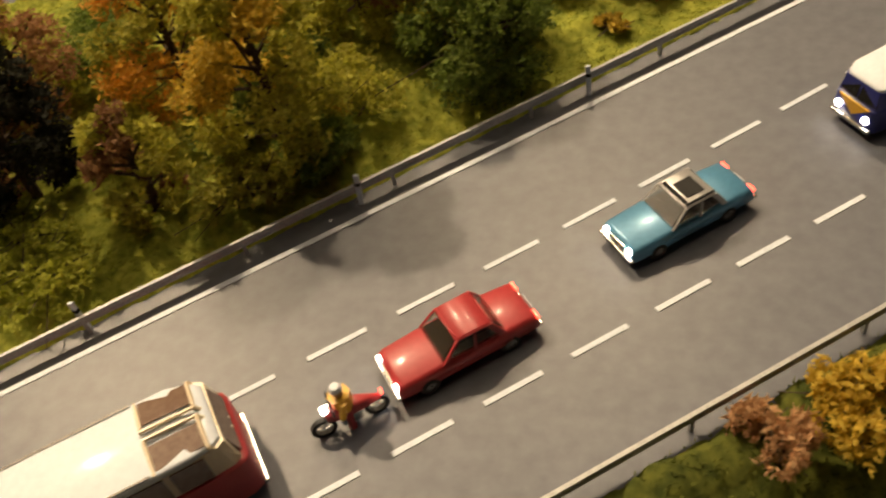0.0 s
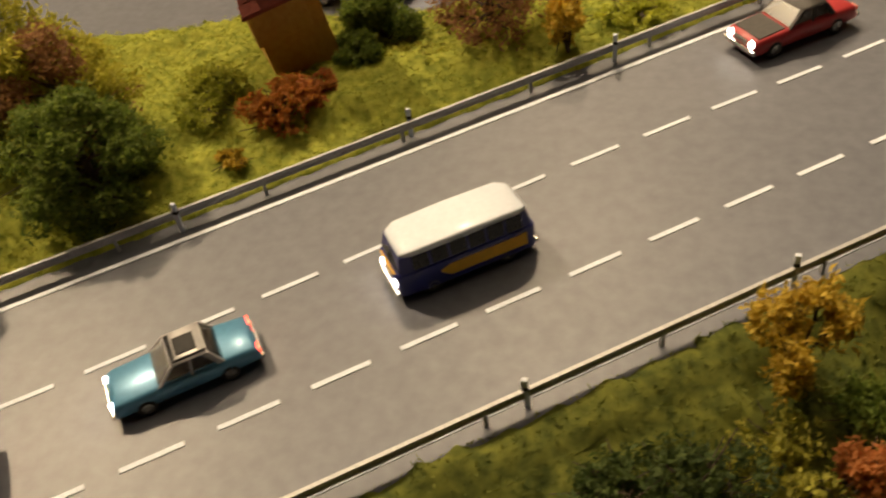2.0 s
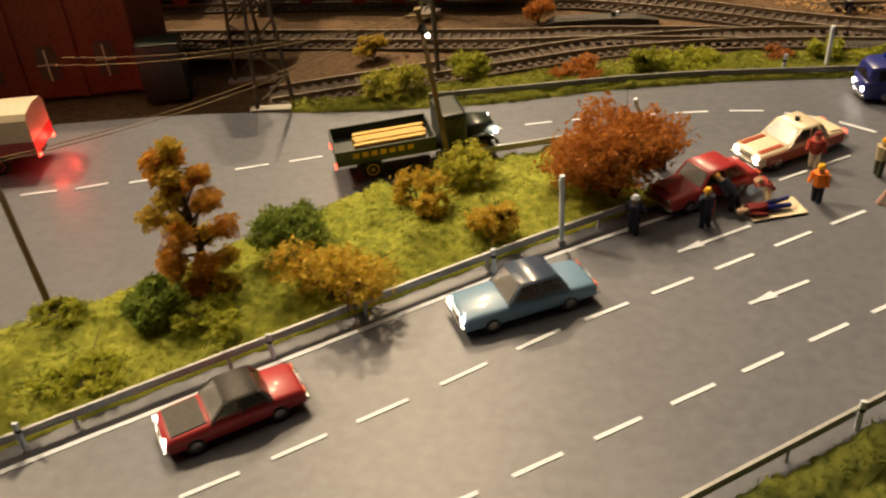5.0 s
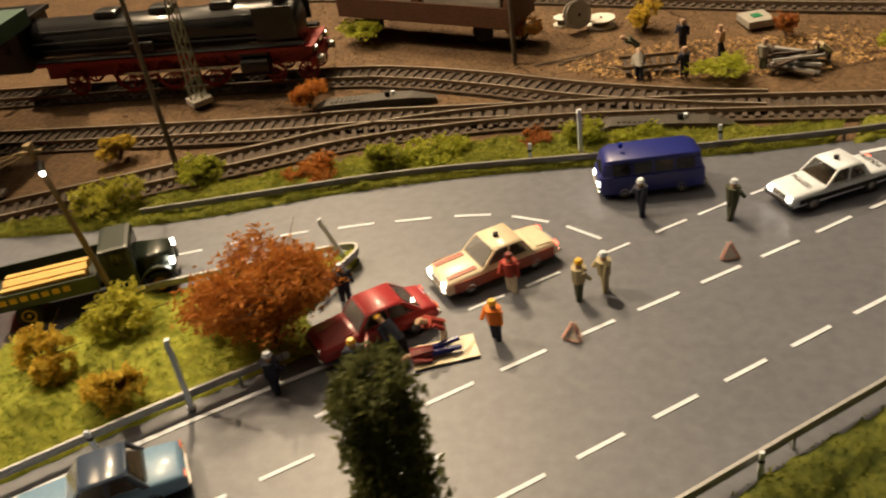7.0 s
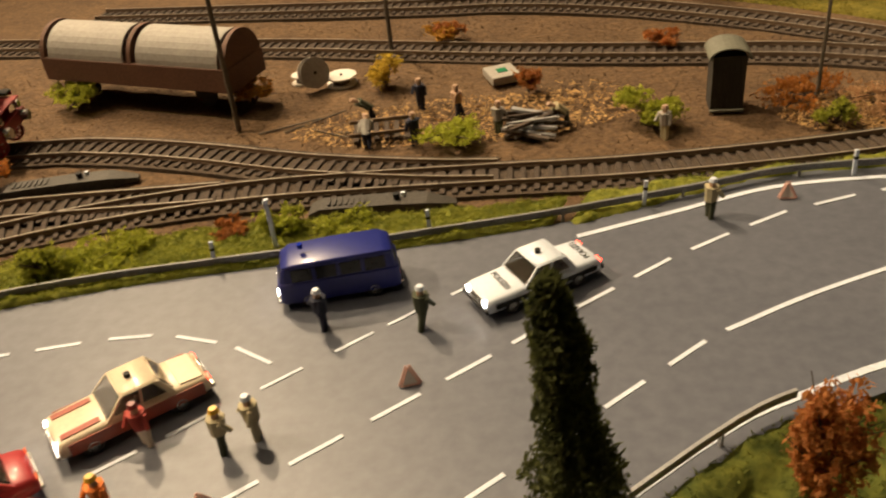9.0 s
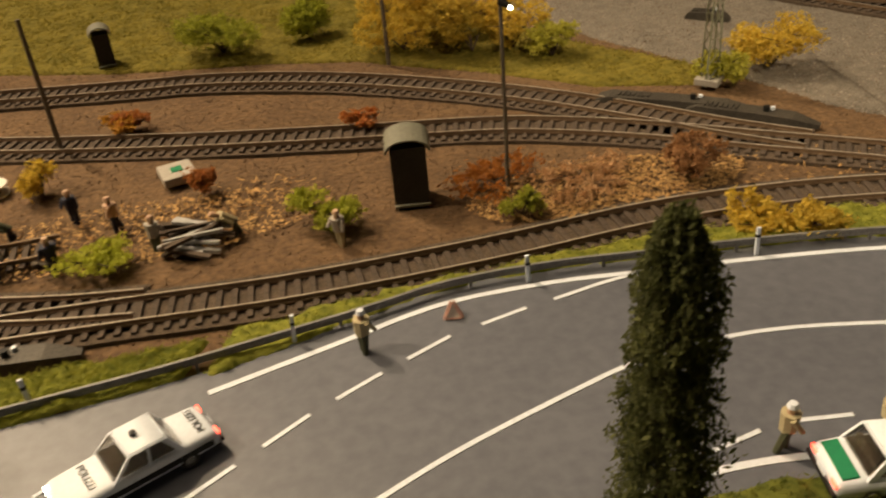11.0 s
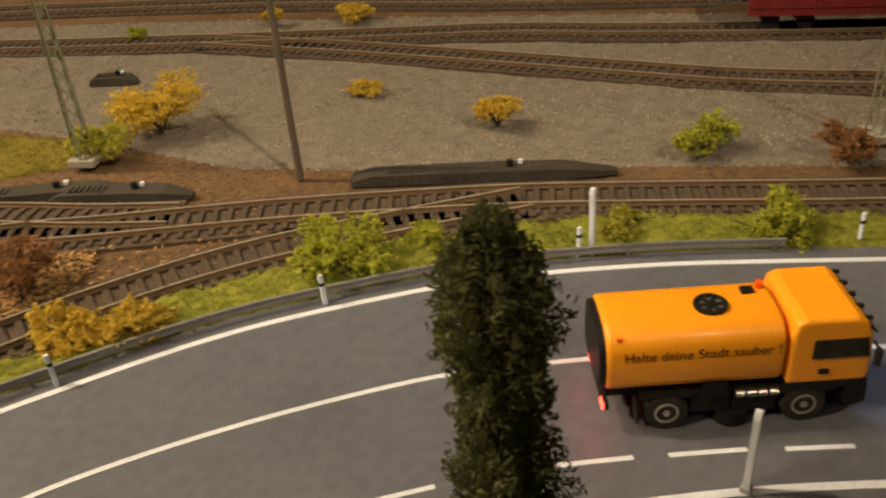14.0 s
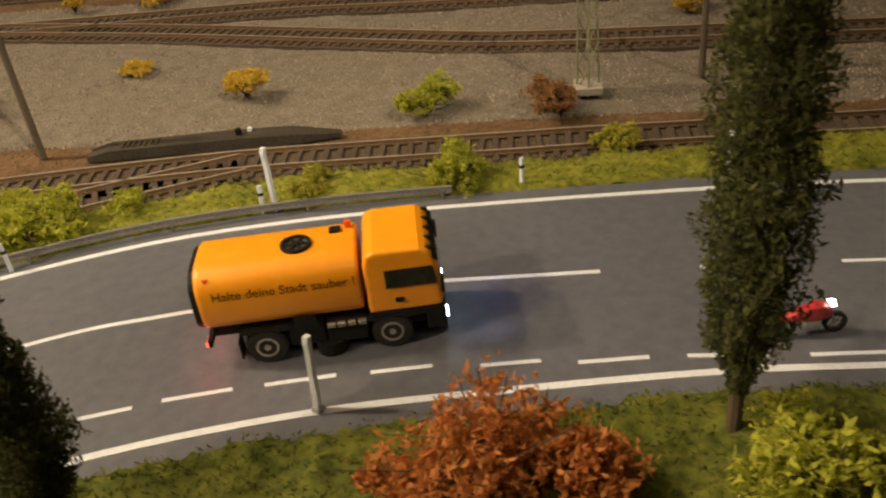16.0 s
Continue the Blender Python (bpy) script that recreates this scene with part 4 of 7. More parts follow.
own("sun_visor", lambda bm: (loft(bm, [[(3.02, y, 2.82), (3.14, y, 2.7), (3.17, y, 2.74), (3.03, y, 2.9)] for y in (-1.22, 1.22)])), BLACK, CAB)
for i in range(5):
    own("visor_clip", lambda bm, i=i: box(bm, (2.88, -1.0 + 0.5 * i, 2.995), (0.4, 0.1, 0.1), pose(0, 0, 0)), BLACK, CAB)
own("front_bumper", lambda bm: (box(bm, (2.98, 0, 0.78), (0.56, 2.4, 0.62), bevel=0.08), box(bm, (2.2, 0, 1.12), (2.02, 2.38, 0.2), bevel=0.03)), BLACK, TR)
own("underframe", lambda bm: (box(bm, (-0.2, 0, 0.85), (6.2, 1.0, 0.42)), box(bm, (0.5, 0, 0.72), (1.1, 2.2, 0.72), bevel=0.05), box(bm, (-0.6, 0, 0.76), (1.0, 2.2, 0.7), bevel=0.05), box(bm, (2.2, 0, 0.75), (1.6, 1.6, 0.5))), BLACK, TR)
for x, y, z, w_ in ((-1.72, 1.0, 1.08, 0.4), (-1.72, -1.0, 1.08, 0.4), (1.75, 1.05, 1.02, 0.3), (1.75, -1.05, 1.02, 0.3)):
    own("mudguard", lambda bm, x=x, y=y, z=z, w_=w_: box(bm, (x, y, z), (1.35, w_, 0.09), bevel=0.02), BLACK, TR)
for s in (-1, 1):
    own("notch_cover", lambda bm, s=s: box(bm, (-0.57, s * 1.19, 1.22), (0.6, 0.06, 0.42)), BLACK, TR)
for i in range(4):
    own("air_tank", lambda bm, i=i: cyl(bm, (0.1 + 0.28 * i, -1.12, 0.98), 0.1, 0.22, 12, "X"), CHROME, TR)
HATCH = own("fan_hatch", lambda bm: ring(bm, (-0.55, -0.15, 3.08), 0.42, 0.33, 0.1, 28, "Z"), BLACK, TR)
own("fan_bowl", lambda bm: cyl(bm, (-0.55, -0.15, 3.05), 0.36, 0.03, 24, "Z"), CHROME, HATCH)
for i in range(6):
    own("fan_blade", lambda bm, i=i: box(bm, (0.2, 0, 0), (0.3, 0.09, 0.03), pose(-0.55, -0.15, 3.09, 0, 0, 60 * i)), BLACK, HATCH)
own("fan_hub", lambda bm: cyl(bm, (-0.55, -0.15, 3.1), 0.1, 0.05, 14, "Z"), BLACK, HATCH)
own("filler_box", lambda bm: box(bm, (0.5, 0.35, 3.08), (0.32, 0.26, 0.1), bevel=0.02), BLACK, TR)
own("beacon", lambda bm: cyl(bm, (0.85, 0.5, 3.1), 0.1, 0.24, 12, "Z"), SIGNAL, TR)
own("beacon", lambda bm: cyl(bm, (-2.95, -0.95, 2.75), 0.1, 0.22, 12, "Z"), SIGNAL, TR)
own("rear_seal", lambda bm: loft(bm, [tank_ring(-3.27, 1.2, 1.15, 2.98, 0.96), tank_ring(-3.42, 1.2, 1.15, 2.98, 0.95), tank_ring(-3.44, 1.2, 1.15, 2.98, 0.88)]), BLACK, TR)
own("tail_beam", lambda bm: box(bm, (-3.24, 0, 0.86), (0.12, 2.3, 0.2)), BLACK, TR)
for s in (-1, 1):
    own("tail_light", lambda bm, s=s: box(bm, (-3.31, s * 0.95, 0.82), (0.06, 0.36, 0.14), bevel=0.02), TAIL_ON, TR)
    own("mud_flap", lambda bm, s=s: box(bm, (-2.45, s * 0.95, 0.55), (0.05, 0.5, 0.6)), BLACK, TR)
    for x in (1.72, -1.72):
        wheel(TR, x, s * 1.05, 0.56, 0.3, TRUCKHUB)
    own("brush", lambda bm, s=s: cyl(bm, (0.0, s * 0.85, 0.22), 0.45, 0.4, 18, "Z"), BLACK, TR)


def road_glow(m, spot, aim, watts, tint, wide=0):
    lamp = bpy.data.lights.new("vehicle_lamp", "SPOT" if wide else "POINT")
    lamp.energy, lamp.color, lamp.shadow_soft_size = watts, tint, 0.002
    if wide:
        lamp.spot_size, lamp.spot_blend = radians(wide), 0.9
    new("vehicle_lamp", lamp).matrix_world = look(m @ (Vector(spot) * K), m @ (Vector(aim) * K))


TRM = side((1.1155, 0.6845), (1.0825, 0.709), 0.0126, True)
for s in (-1, 1):
    road_glow(TRM, (3.4, s * 0.9, 0.85), (6.5, s * 0.9, 0.0), 0.009, (0.5, 0.58, 1.0), 80)
    road_glow(TRM, (-3.6, s * 0.95, 0.7), (-5.0, s * 0.9, 0.0), 0.0012, (1.0, 0.1, 0.12))


def lettered(name, text, size, m, material, parent, length=3.75):
    cu = bpy.data.curves.new(name, "FONT")
    cu.body, cu.size, cu.extrude, cu.align_x = text, size * K, 0.00005, "CENTER"
    tmp = new(name, cu)
    me = bpy.data.meshes.new_from_object(tmp.evaluated_get(bpy.context.evaluated_depsgraph_get()))
    bpy.data.objects.remove(tmp)
    me.materials.clear()
    me.materials.append(material)
    xs = [v.co.x for v in me.vertices]
    k = length * K / (max(xs) - min(xs))
    for v in me.vertices:
        v.co.x, v.co.y = v.co.x * k, v.co.y * k
    for v in me.vertices:
        p = m @ v.co / K
        q = min(1, max(0, (p.z - 2.11) / 0.95)) ** (1 / 0.75)
        p.y = math.copysign(1.2 * (1 - q * q) ** 0.275 + 0.03, p.y) + (p.y - math.copysign(abs(p.y), p.y))
        v.co = p * K
    ob = new(name, me)
    ob.parent = parent
    return ob


INK = mat("dark_red_ink", (0.04, 0.008, 0.006), (0.035, 0.007, 0.005), 0.5)
lettered("slogan", "Halte deine Stadt sauber !", 0.3, pose(-0.95 * K, -1.206 * K, 2.28 * K, 90, 0, 0), INK, TR)
lettered("slogan", "Halte deine Stadt sauber !", 0.3, pose(-0.95 * K, 1.206 * K, 2.28 * K, 90, 0, 180), INK, TR)


def lorry(label, m, paint, L, cab_len, bed, cargo, old=False):
    root = holder("lorry", label, "lorry", m, "vehicles on the road")
    x0 = L / 2
    if old:
        own("bonnet", lambda bm: loft(bm, [box_ring(x0 - u, w, 0.6, z, 0.2) for u, w, z in ((0, 0.5, 1.35), (0.1, 0.6, 1.5), (1.3, 0.75, 1.6))]), paint, root, smooth=True)
        own("cab", lambda bm: (box(bm, (x0 - 1.9, 0, 1.45), (1.2, 2.0, 1.8), bevel=0.18)), paint, root)
        for s in (-1, 1):
            own("mudguard", lambda bm, s=s: loft(bm, [[(x0 - 0.65 + r * math.cos(radians(a)), s * 0.62, 0.5 + r * math.sin(radians(a))) for r in (0.62, 0.7)] + [(x0 - 0.65 + r * math.cos(radians(a)), s * 1.0, 0.5 + r * math.sin(radians(a))) for r in (0.7, 0.62)] for a in range(0, 181, 20)]), paint, root)
            own("headlight", lambda bm, s=s: cyl(bm, (x0 - 0.02, s * 0.7, 1.15), 0.14, 0.14, 12, "X"), LAMP_ON, root)
            own("side_window", lambda bm, s=s: box(bm, (x0 - 1.85, s * 1.005, 1.9), (0.75, 0.03, 0.5)), GLASS, root)
        own("windscreen", lambda bm: box(bm, (x0 - 1.295, 0, 1.92), (0.03, 1.6, 0.5)), GLASS, root)
        cab_len = 2.6
    else:
        own("cab", lambda bm: box(bm, (x0 - cab_len / 2, 0, 1.65), (cab_len, 2.3, 2.0), bevel=0.2), paint, root)
        own("windscreen", lambda bm: box(bm, (x0 + 0.0, 0, 2.0), (0.04, 1.9, 0.7), bevel=0.01), GLASS, root)
        for s in (-1, 1):
            own("side_window", lambda bm, s=s: box(bm, (x0 - cab_len * 0.45, s * 1.155, 2.0), (0.9, 0.03, 0.6)), GLASS, root)
            own("headlight", lambda bm, s=s: cyl(bm, (x0 + 0.0, s * 0.85, 0.95), 0.14, 0.1, 12, "X"), LAMP_ON, root)
    bl = L - cab_len - 0.15
    bx = -x0 + bl / 2
    own("chassis", lambda bm: box(bm, (-0.2, 0, 0.7), (L - 0.8, 0.9, 0.3)), BLACK, root)
    own("load_bed", lambda bm: (box(bm, (bx, 0, 1.0), (bl, 2.35, 0.16)), box(bm, (bx, 1.15, 1.3), (bl, 0.07, 0.55)), box(bm, (bx, -1.15, 1.3), (bl, 0.07, 0.55)), box(bm, (-x0 + 0.03, 0, 1.3), (0.07, 2.35, 0.55)), box(bm, (-x0 + bl, 0, 1.3), (0.07, 2.35, 0.55))), bed, root)
    if cargo == "tarp":
        own("tarpaulin", lambda bm: (loft(bm, [[(x, -1.16, 1.5), (x, -1.16, 2.6), (x, -0.95, 2.85), (x, 0, 2.98), (x, 0.95, 2.85), (x, 1.16, 2.6), (x, 1.16, 1.5)] for x in (-x0, -x0 + bl * 0.5, -x0 + bl)])), CREAM, root, "beige canvas cover")
        for s in (-1, 1):
            own("sign", lambda bm, s=s: (box(bm, (bx, s * 1.165, 2.05), (bl * 0.5, 0.02, 0.34))), MAROON, root)
    else:
        for i in range(4):
            own("load_board", lambda bm, i=i: box(bm, (bx + 0.25 + 0.06 * (i % 2), -0.85 + 0.3 * i, 1.5 + 0.03 * (i % 2)), (bl * 0.72, 0.26, 0.34), bevel=0.05), STRAW, root, "pale yellow board")
        for s in (-1, 1):
            for i in range(7):
                own("side_sign", lambda bm, s=s, i=i: box(bm, (bx - bl * 0.3 + bl * 0.09 * i, s * 1.195, 1.32), (bl * 0.06, 0.02, 0.22)), YELLOW, root)
    for s in (-1, 1):
        own("tail_light", lambda bm, s=s: box(bm, (-x0 - 0.02, s * 0.95, 0.85), (0.06, 0.25, 0.14)), TAIL_ON, root)
        wheel(root, x0 - (0.65 if old else 1.0), s * 0.92, 0.48, 0.26, YELLOW if old else RED)
        wheel(root, -x0 + bl * 0.35, s * 0.92, 0.48, 0.3, YELLOW if old else RED)
    return root


STRAW = mat("straw_yellow", (0.72, 0.48, 0.14), (0.6, 0.38, 0.1), 0.7, grain=90)
DKGREEN = mat("dark_green_paint", (0.012, 0.02, 0.014), (0.02, 0.03, 0.02), 0.4, coat=0.2)
lorry("dark green old lorry with yellow load", side((0.411, 0.737), (0.365, 0.718), 0.0105, True), DKGREEN, 7.0, 2.4, DKGREEN, "pipes", True)
LORRY_AT = side((0.118, 0.703), (0.177, 0.716), 0.012, False)
lorry("red lorry with beige canvas cover", LORRY_AT, RED, 7.6, 1.9, RED, "tarp")
for s in (-1, 1):
    road_glow(LORRY_AT, (-4.3, s * 0.95, 0.85), (-6, s * 0.95, 0), 0.012, (1.0, 0.05, 0.03))
    road_glow(LORRY_AT, (4.1, s * 0.9, 0.8), (7, s * 0.9, 0), 0.03, (1.0, 0.75, 0.35), 75)


def motorcycle(label, m):
    root = holder("motorcycle", label, "motorcycle", m)
    for x in (0.7, -0.65):
        t = own("wheel", lambda bm, x=x: ring(bm, (x, 0, 0.32), 0.32, 0.22, 0.12, 18), TYRE, root)
        own("spoke_set", lambda bm, x=x: [box(bm, (0, 0, 0), (0.46, 0.02, 0.02), pose(x, 0, 0.32, 0, 45 * i, 0)) for i in range(4)], CHROME, t)
    own("tank", lambda bm: loft(bm, [box_ring(x, w, 0.55, z, 0.08) for x, w, z in ((-0.8, 0.08, 0.7), (-0.3, 0.16, 0.85), (0.2, 0.2, 1.0), (0.55, 0.12, 0.85))]), RED, root, smooth=True)
    own("engine", lambda bm: box(bm, (0, 0, 0.42), (0.55, 0.36, 0.34), bevel=0.06), CHROME, root)
    own("fork", lambda bm: (tube(bm, (0.7, 0.08, 0.32), (0.4, 0.08, 1.05), 0.03, 0.03), tube(bm, (0.7, -0.08, 0.32), (0.4, -0.08, 1.05), 0.03, 0.03)), CHROME, root)
    own("handlebar", lambda bm: tube(bm, (0.35, -0.38, 1.08), (0.35, 0.38, 1.08), 0.025, 0.025), BLACK, root)
    own("headlight", lambda bm: cyl(bm, (0.55, 0, 0.95), 0.1, 0.1, 12, "X"), LAMP_ON, root)
    own("tail_light", lambda bm: box(bm, (-0.85, 0, 0.7), (0.05, 0.12, 0.1)), TAIL_ON, root)
    return root


motorcycle("red motorcycle with lit headlamp", at(0.090, 0.287, 213))
motorcycle("red motorcycle ahead of the bend", at(1.203, 0.594, -38))

# ---- figures ----
SKIN = mat("figure_beige", (0.5, 0.33, 0.22), (0.45, 0.3, 0.2), 0.6)


def figure(label, x, y, heading, coat, legs, hat, pose_kind="stand", z=0.0):
    """A small painted plastic figure, one plain shape."""
    bm = bmesh.new()
    def seg(i, f):
        n0 = len(bm.faces)
        f()
        bm.faces.ensure_lookup_table()
        for k in range(n0, len(bm.faces)):
            bm.faces[k].material_index = i
    spread = 0.16 if pose_kind == "stand" else 0.3
    seg(1, lambda: (tube(bm, (0.02, 0.1, 0.0), (0, 0.09, 0.85), 0.09, 0.12, 7), tube(bm, (-spread + 0.1, -0.1, 0.0), (0, -0.09, 0.85), 0.09, 0.12, 7)))
    seg(0, lambda: (tube(bm, (0, 0, 0.8), (0.02, 0, 1.45), 0.2, 0.24, 8), tube(bm, (0.02, 0.24, 1.4), (0.12, 0.3, 0.9), 0.08, 0.07, 6), tube(bm, (0.02, -0.24, 1.4), (0.25, -0.26, 1.0), 0.08, 0.07, 6)))
    seg(2, lambda: tube(bm, (0.02, 0, 1.45), (0.03, 0, 1.72), 0.1, 0.1, 8))
    seg(3, lambda: tube(bm, (0.03, 0, 1.68), (0.03, 0, 1.82), 0.15, 0.1, 8))
    if pose_kind == "lie":
        bmesh.ops.transform(bm, matrix=pose(-0.9, 0, 0.2, 0, -90, 0) @ pose(0, 0, 0), verts=bm.verts)
        bmesh.ops.transform(bm, matrix=pose(0, 0, 0, 180, 0, 0) @ pose(0, 0, -0.4), verts=bm.verts)
    if pose_kind == "bend":
        for v in bm.verts:
            if v.co.z > 0.85:
                v.co = Matrix.Translation((0, 0, 0.85)) @ Matrix.Rotation(radians(50), 4, "Y") @ Matrix.Translation((0, 0, -0.85)) @ v.co
    bmesh.ops.scale(bm, vec=(1.15, 1.15, 0.9), verts=bm.verts)
    scaled(bm)
    me = bpy.data.meshes.new("figurine")
    bm.to_mesh(me)
    bm.free()
    for c in (coat, legs, SKIN, hat):
        me.materials.append(c)
    ob = tagged(new("figurine", me), label, "figurine", "figures on the layout")
    ob.matrix_world = pose(x, y, z, 0, 0, heading)
    return ob


KHAKI = mat("khaki_cloth", (0.45, 0.4, 0.25), (0.36, 0.31, 0.19), 0.8)
OLIVE = mat("olive_cloth", (0.06, 0.07, 0.035), (0.05, 0.055, 0.03), 0.8)
DNAVY = mat("dark_navy_cloth", (0.012, 0.016, 0.04), (0.01, 0.013, 0.03), 0.8)
HIVIS = mat("orange_cloth", (0.8, 0.2, 0.01), (0.7, 0.17, 0.01), 0.7)
REDC = mat("red_cloth", (0.4, 0.05, 0.03), (0.35, 0.04, 0.03), 0.75)
for row in (
    ("small firefighter figure in dark navy suit", 0.627, 0.789, 200, DNAVY, DNAVY, WHITE), ("small walking figure in olive uniform", 0.665, 0.785, 40, OLIVE, OLIVE, WHITE, "walk"),
    ("small figure in orange safety jacket", 0.569, 0.705, 240, HIVIS, DNAVY, YELLOW), ("small police figure in pale coat and white cap", 0.610, 0.734, 200, KHAKI, KHAKI, WHITE),
    ("small police figure in khaki coat", 0.600, 0.729, 30, KHAKI, OLIVE, YELLOW), ("small figure in red jacket and white trousers", 0.573, 0.735, 250, REDC, CREAM, MAROON),
    ("small bending figure in red jacket", 0.548, 0.705, 230, REDC, CREAM, SKIN, "bend"), ("small police figure in khaki with white cap", 0.787, 0.843, 30, KHAKI, OLIVE, WHITE),
    ("small firefighter figure beside the guard rail", 0.490, 0.676, 60, DNAVY, DNAVY, WHITE), ("small firefighter figure at the wrecked car", 0.520, 0.683, 120, DNAVY, DNAVY, YELLOW),
    ("small bending firefighter at the car door", 0.533, 0.697, 150, DNAVY, DNAVY, YELLOW, "bend"), ("small firefighter figure behind the wreck", 0.504, 0.731, 300, DNAVY, DNAVY, WHITE),
    ("small walking police figure in khaki with white cap", 0.904, 0.756, -20, KHAKI, OLIVE, WHITE, "walk"), ("small police figure beside the green and white car", 0.935, 0.7515, -90, KHAKI, OLIVE, WHITE),
    ("small track worker figure swinging a tool", 0.634, 0.988, 200, OLIVE, DNAVY, SKIN, "bend"), ("small track worker figure in dark clothes", 0.663, 0.997, 250, DNAVY, DNAVY, SKIN),
    ("small track worker with raised arms", 0.684, 0.982, 180, SKIN, DNAVY, SKIN, "walk"), ("small crouching track worker figure", 0.634, 0.954, 90, GREYROOF, DNAVY, SKIN, "bend"),
    ("small track worker beside the rail panel", 0.660, 0.951, 120, DNAVY, DNAVY, SKIN), ("small track worker at the rail pile", 0.705, 0.955, 60, GREYROOF, OLIVE, SKIN),
    ("small track worker figure in front of the bush", 0.788, 0.931, 220, GREYROOF, KHAKI, SKIN), ("small figure bending behind the rail pile", 0.741, 0.958, 200, KHAKI, OLIVE, SKIN, "bend"),
    ("small standing figure beside the estate car", 0.155, 0.606, 270, MAROON, DNAVY, SKIN), ("small standing figure in grey beside the car", 0.172, 0.607, 200, OLIVE, DNAVY, SKIN),
    ("small figure behind the estate car", 0.128, 0.594, 0, MAROON, DNAVY, SKIN), ("small motorcycle rider figure in yellow and red", 0.0895, 0.2868, 213, YELLOW, RED, WHITE),
):
    figure(*row[:7], *(row[7:] or ("stand",)), z=0.0 if row[2] < 0.87 and "track worker" not in row[0] else -0.0065)
figure("small injured figure lying on a white sheet", 0.5675, 0.7022, 20, MAROON, NAVY, SKIN, "lie", z=0.0014)
bm = bmesh.new()
bmesh.ops.create_grid(bm, x_segments=8, y_segments=4, size=1, matrix=pose(0.550, 0.6965, 0.0012, 0, 0, 19) @ Matrix.Diagonal((0.0125, 0.0066, 1, 1)))
for v in bm.verts:
    v.co.z += 0.0004 * noise.noise(v.co * 300)
bmesh.ops.solidify(bm, geom=list(bm.faces), thickness=0.0005)
thing("sheet", bm, CREAM, "white cloth sheet spread on the road", "sheet")

# ---- plants ----
BARK = mat("bark", (0.05, 0.035, 0.022), (0.1, 0.07, 0.045), 0.9, grain=200, bump=0.6)
LEAVES = {
    "conifer": mat("conifer_green", (0.06, 0.075, 0.025), (0.135, 0.145, 0.05), 0.9, grain=60, rand=0.4),
    "autumn": mat("leaf_autumn", (0.42, 0.15, 0.022), (0.55, 0.24, 0.05), 0.85, grain=60, rand=0.3),
    "green": mat("leaf_green", (0.13, 0.2, 0.03), (0.29, 0.36, 0.065), 0.85, grain=60, rand=0.4),
    "dark": mat("leaf_dark", (0.022, 0.026, 0.018), (0.05, 0.05, 0.03), 0.9, grain=60, rand=0.4),
    "lime": mat("leaf_lime", (0.31, 0.35, 0.03), (0.52, 0.53, 0.07), 0.85, grain=60, rand=0.35),
    "deep": mat("leaf_deep", (0.045, 0.078, 0.018), (0.115, 0.155, 0.038), 0.85, grain=60, rand=0.4),
    "olive": mat("leaf_olive", (0.33, 0.34, 0.04), (0.56, 0.52, 0.08), 0.85, grain=60, rand=0.4),
    "tan": mat("leaf_tan", (0.46, 0.27, 0.13), (0.6, 0.4, 0.22), 0.85, grain=60, rand=0.3),
    "yellow": mat("leaf_yellow", (0.52, 0.37, 0.035), (0.68, 0.52, 0.09), 0.85, grain=60, rand=0.3),
    "orange": mat("leaf_orange", (0.56, 0.28, 0.028), (0.68, 0.4, 0.07), 0.85, grain=60, rand=0.35),
    "rust": mat("leaf_rust", (0.4, 0.145, 0.035), (0.54, 0.24, 0.075), 0.85, grain=60, rand=0.35),
    "brown": mat("leaf_brown", (0.26, 0.135, 0.058), (0.4, 0.225, 0.1), 0.85, grain=60, rand=0.4),
}
LEAF_SHAPE = np.array([(1.7, 0, 0.15), (0, 0.6, -0.2), (0, -0.6, 0.2), (-1.7, 0.25, 0.35)])
LEAF_FACES = np.array([(0, 1, 2), (3, 2, 1)])


def leafy(m, share=0.48):
    """Lets part of the light through, as thin flock does."""
    t = m.node_tree
    p, out = t.nodes["Principled BSDF"], t.nodes["Material Output"]
    tr, mix = t.nodes.new("ShaderNodeBsdfTranslucent"), t.nodes.new("ShaderNodeMixShader")
    mix.inputs[0].default_value = share
    t.links.new(p.inputs["Base Color"].links[0].from_socket, tr.inputs["Color"])
    t.links.new(p.outputs[0], mix.inputs[1])
    t.links.new(tr.outputs[0], mix.inputs[2])
    t.links.new(mix.outputs[0], out.inputs["Surface"])


for m in LEAVES.values():
    leafy(m)
for m in (GRASS, GRASS_SHADED, VERGE, GRASS_DRY):
    leafy(m, 0.45)


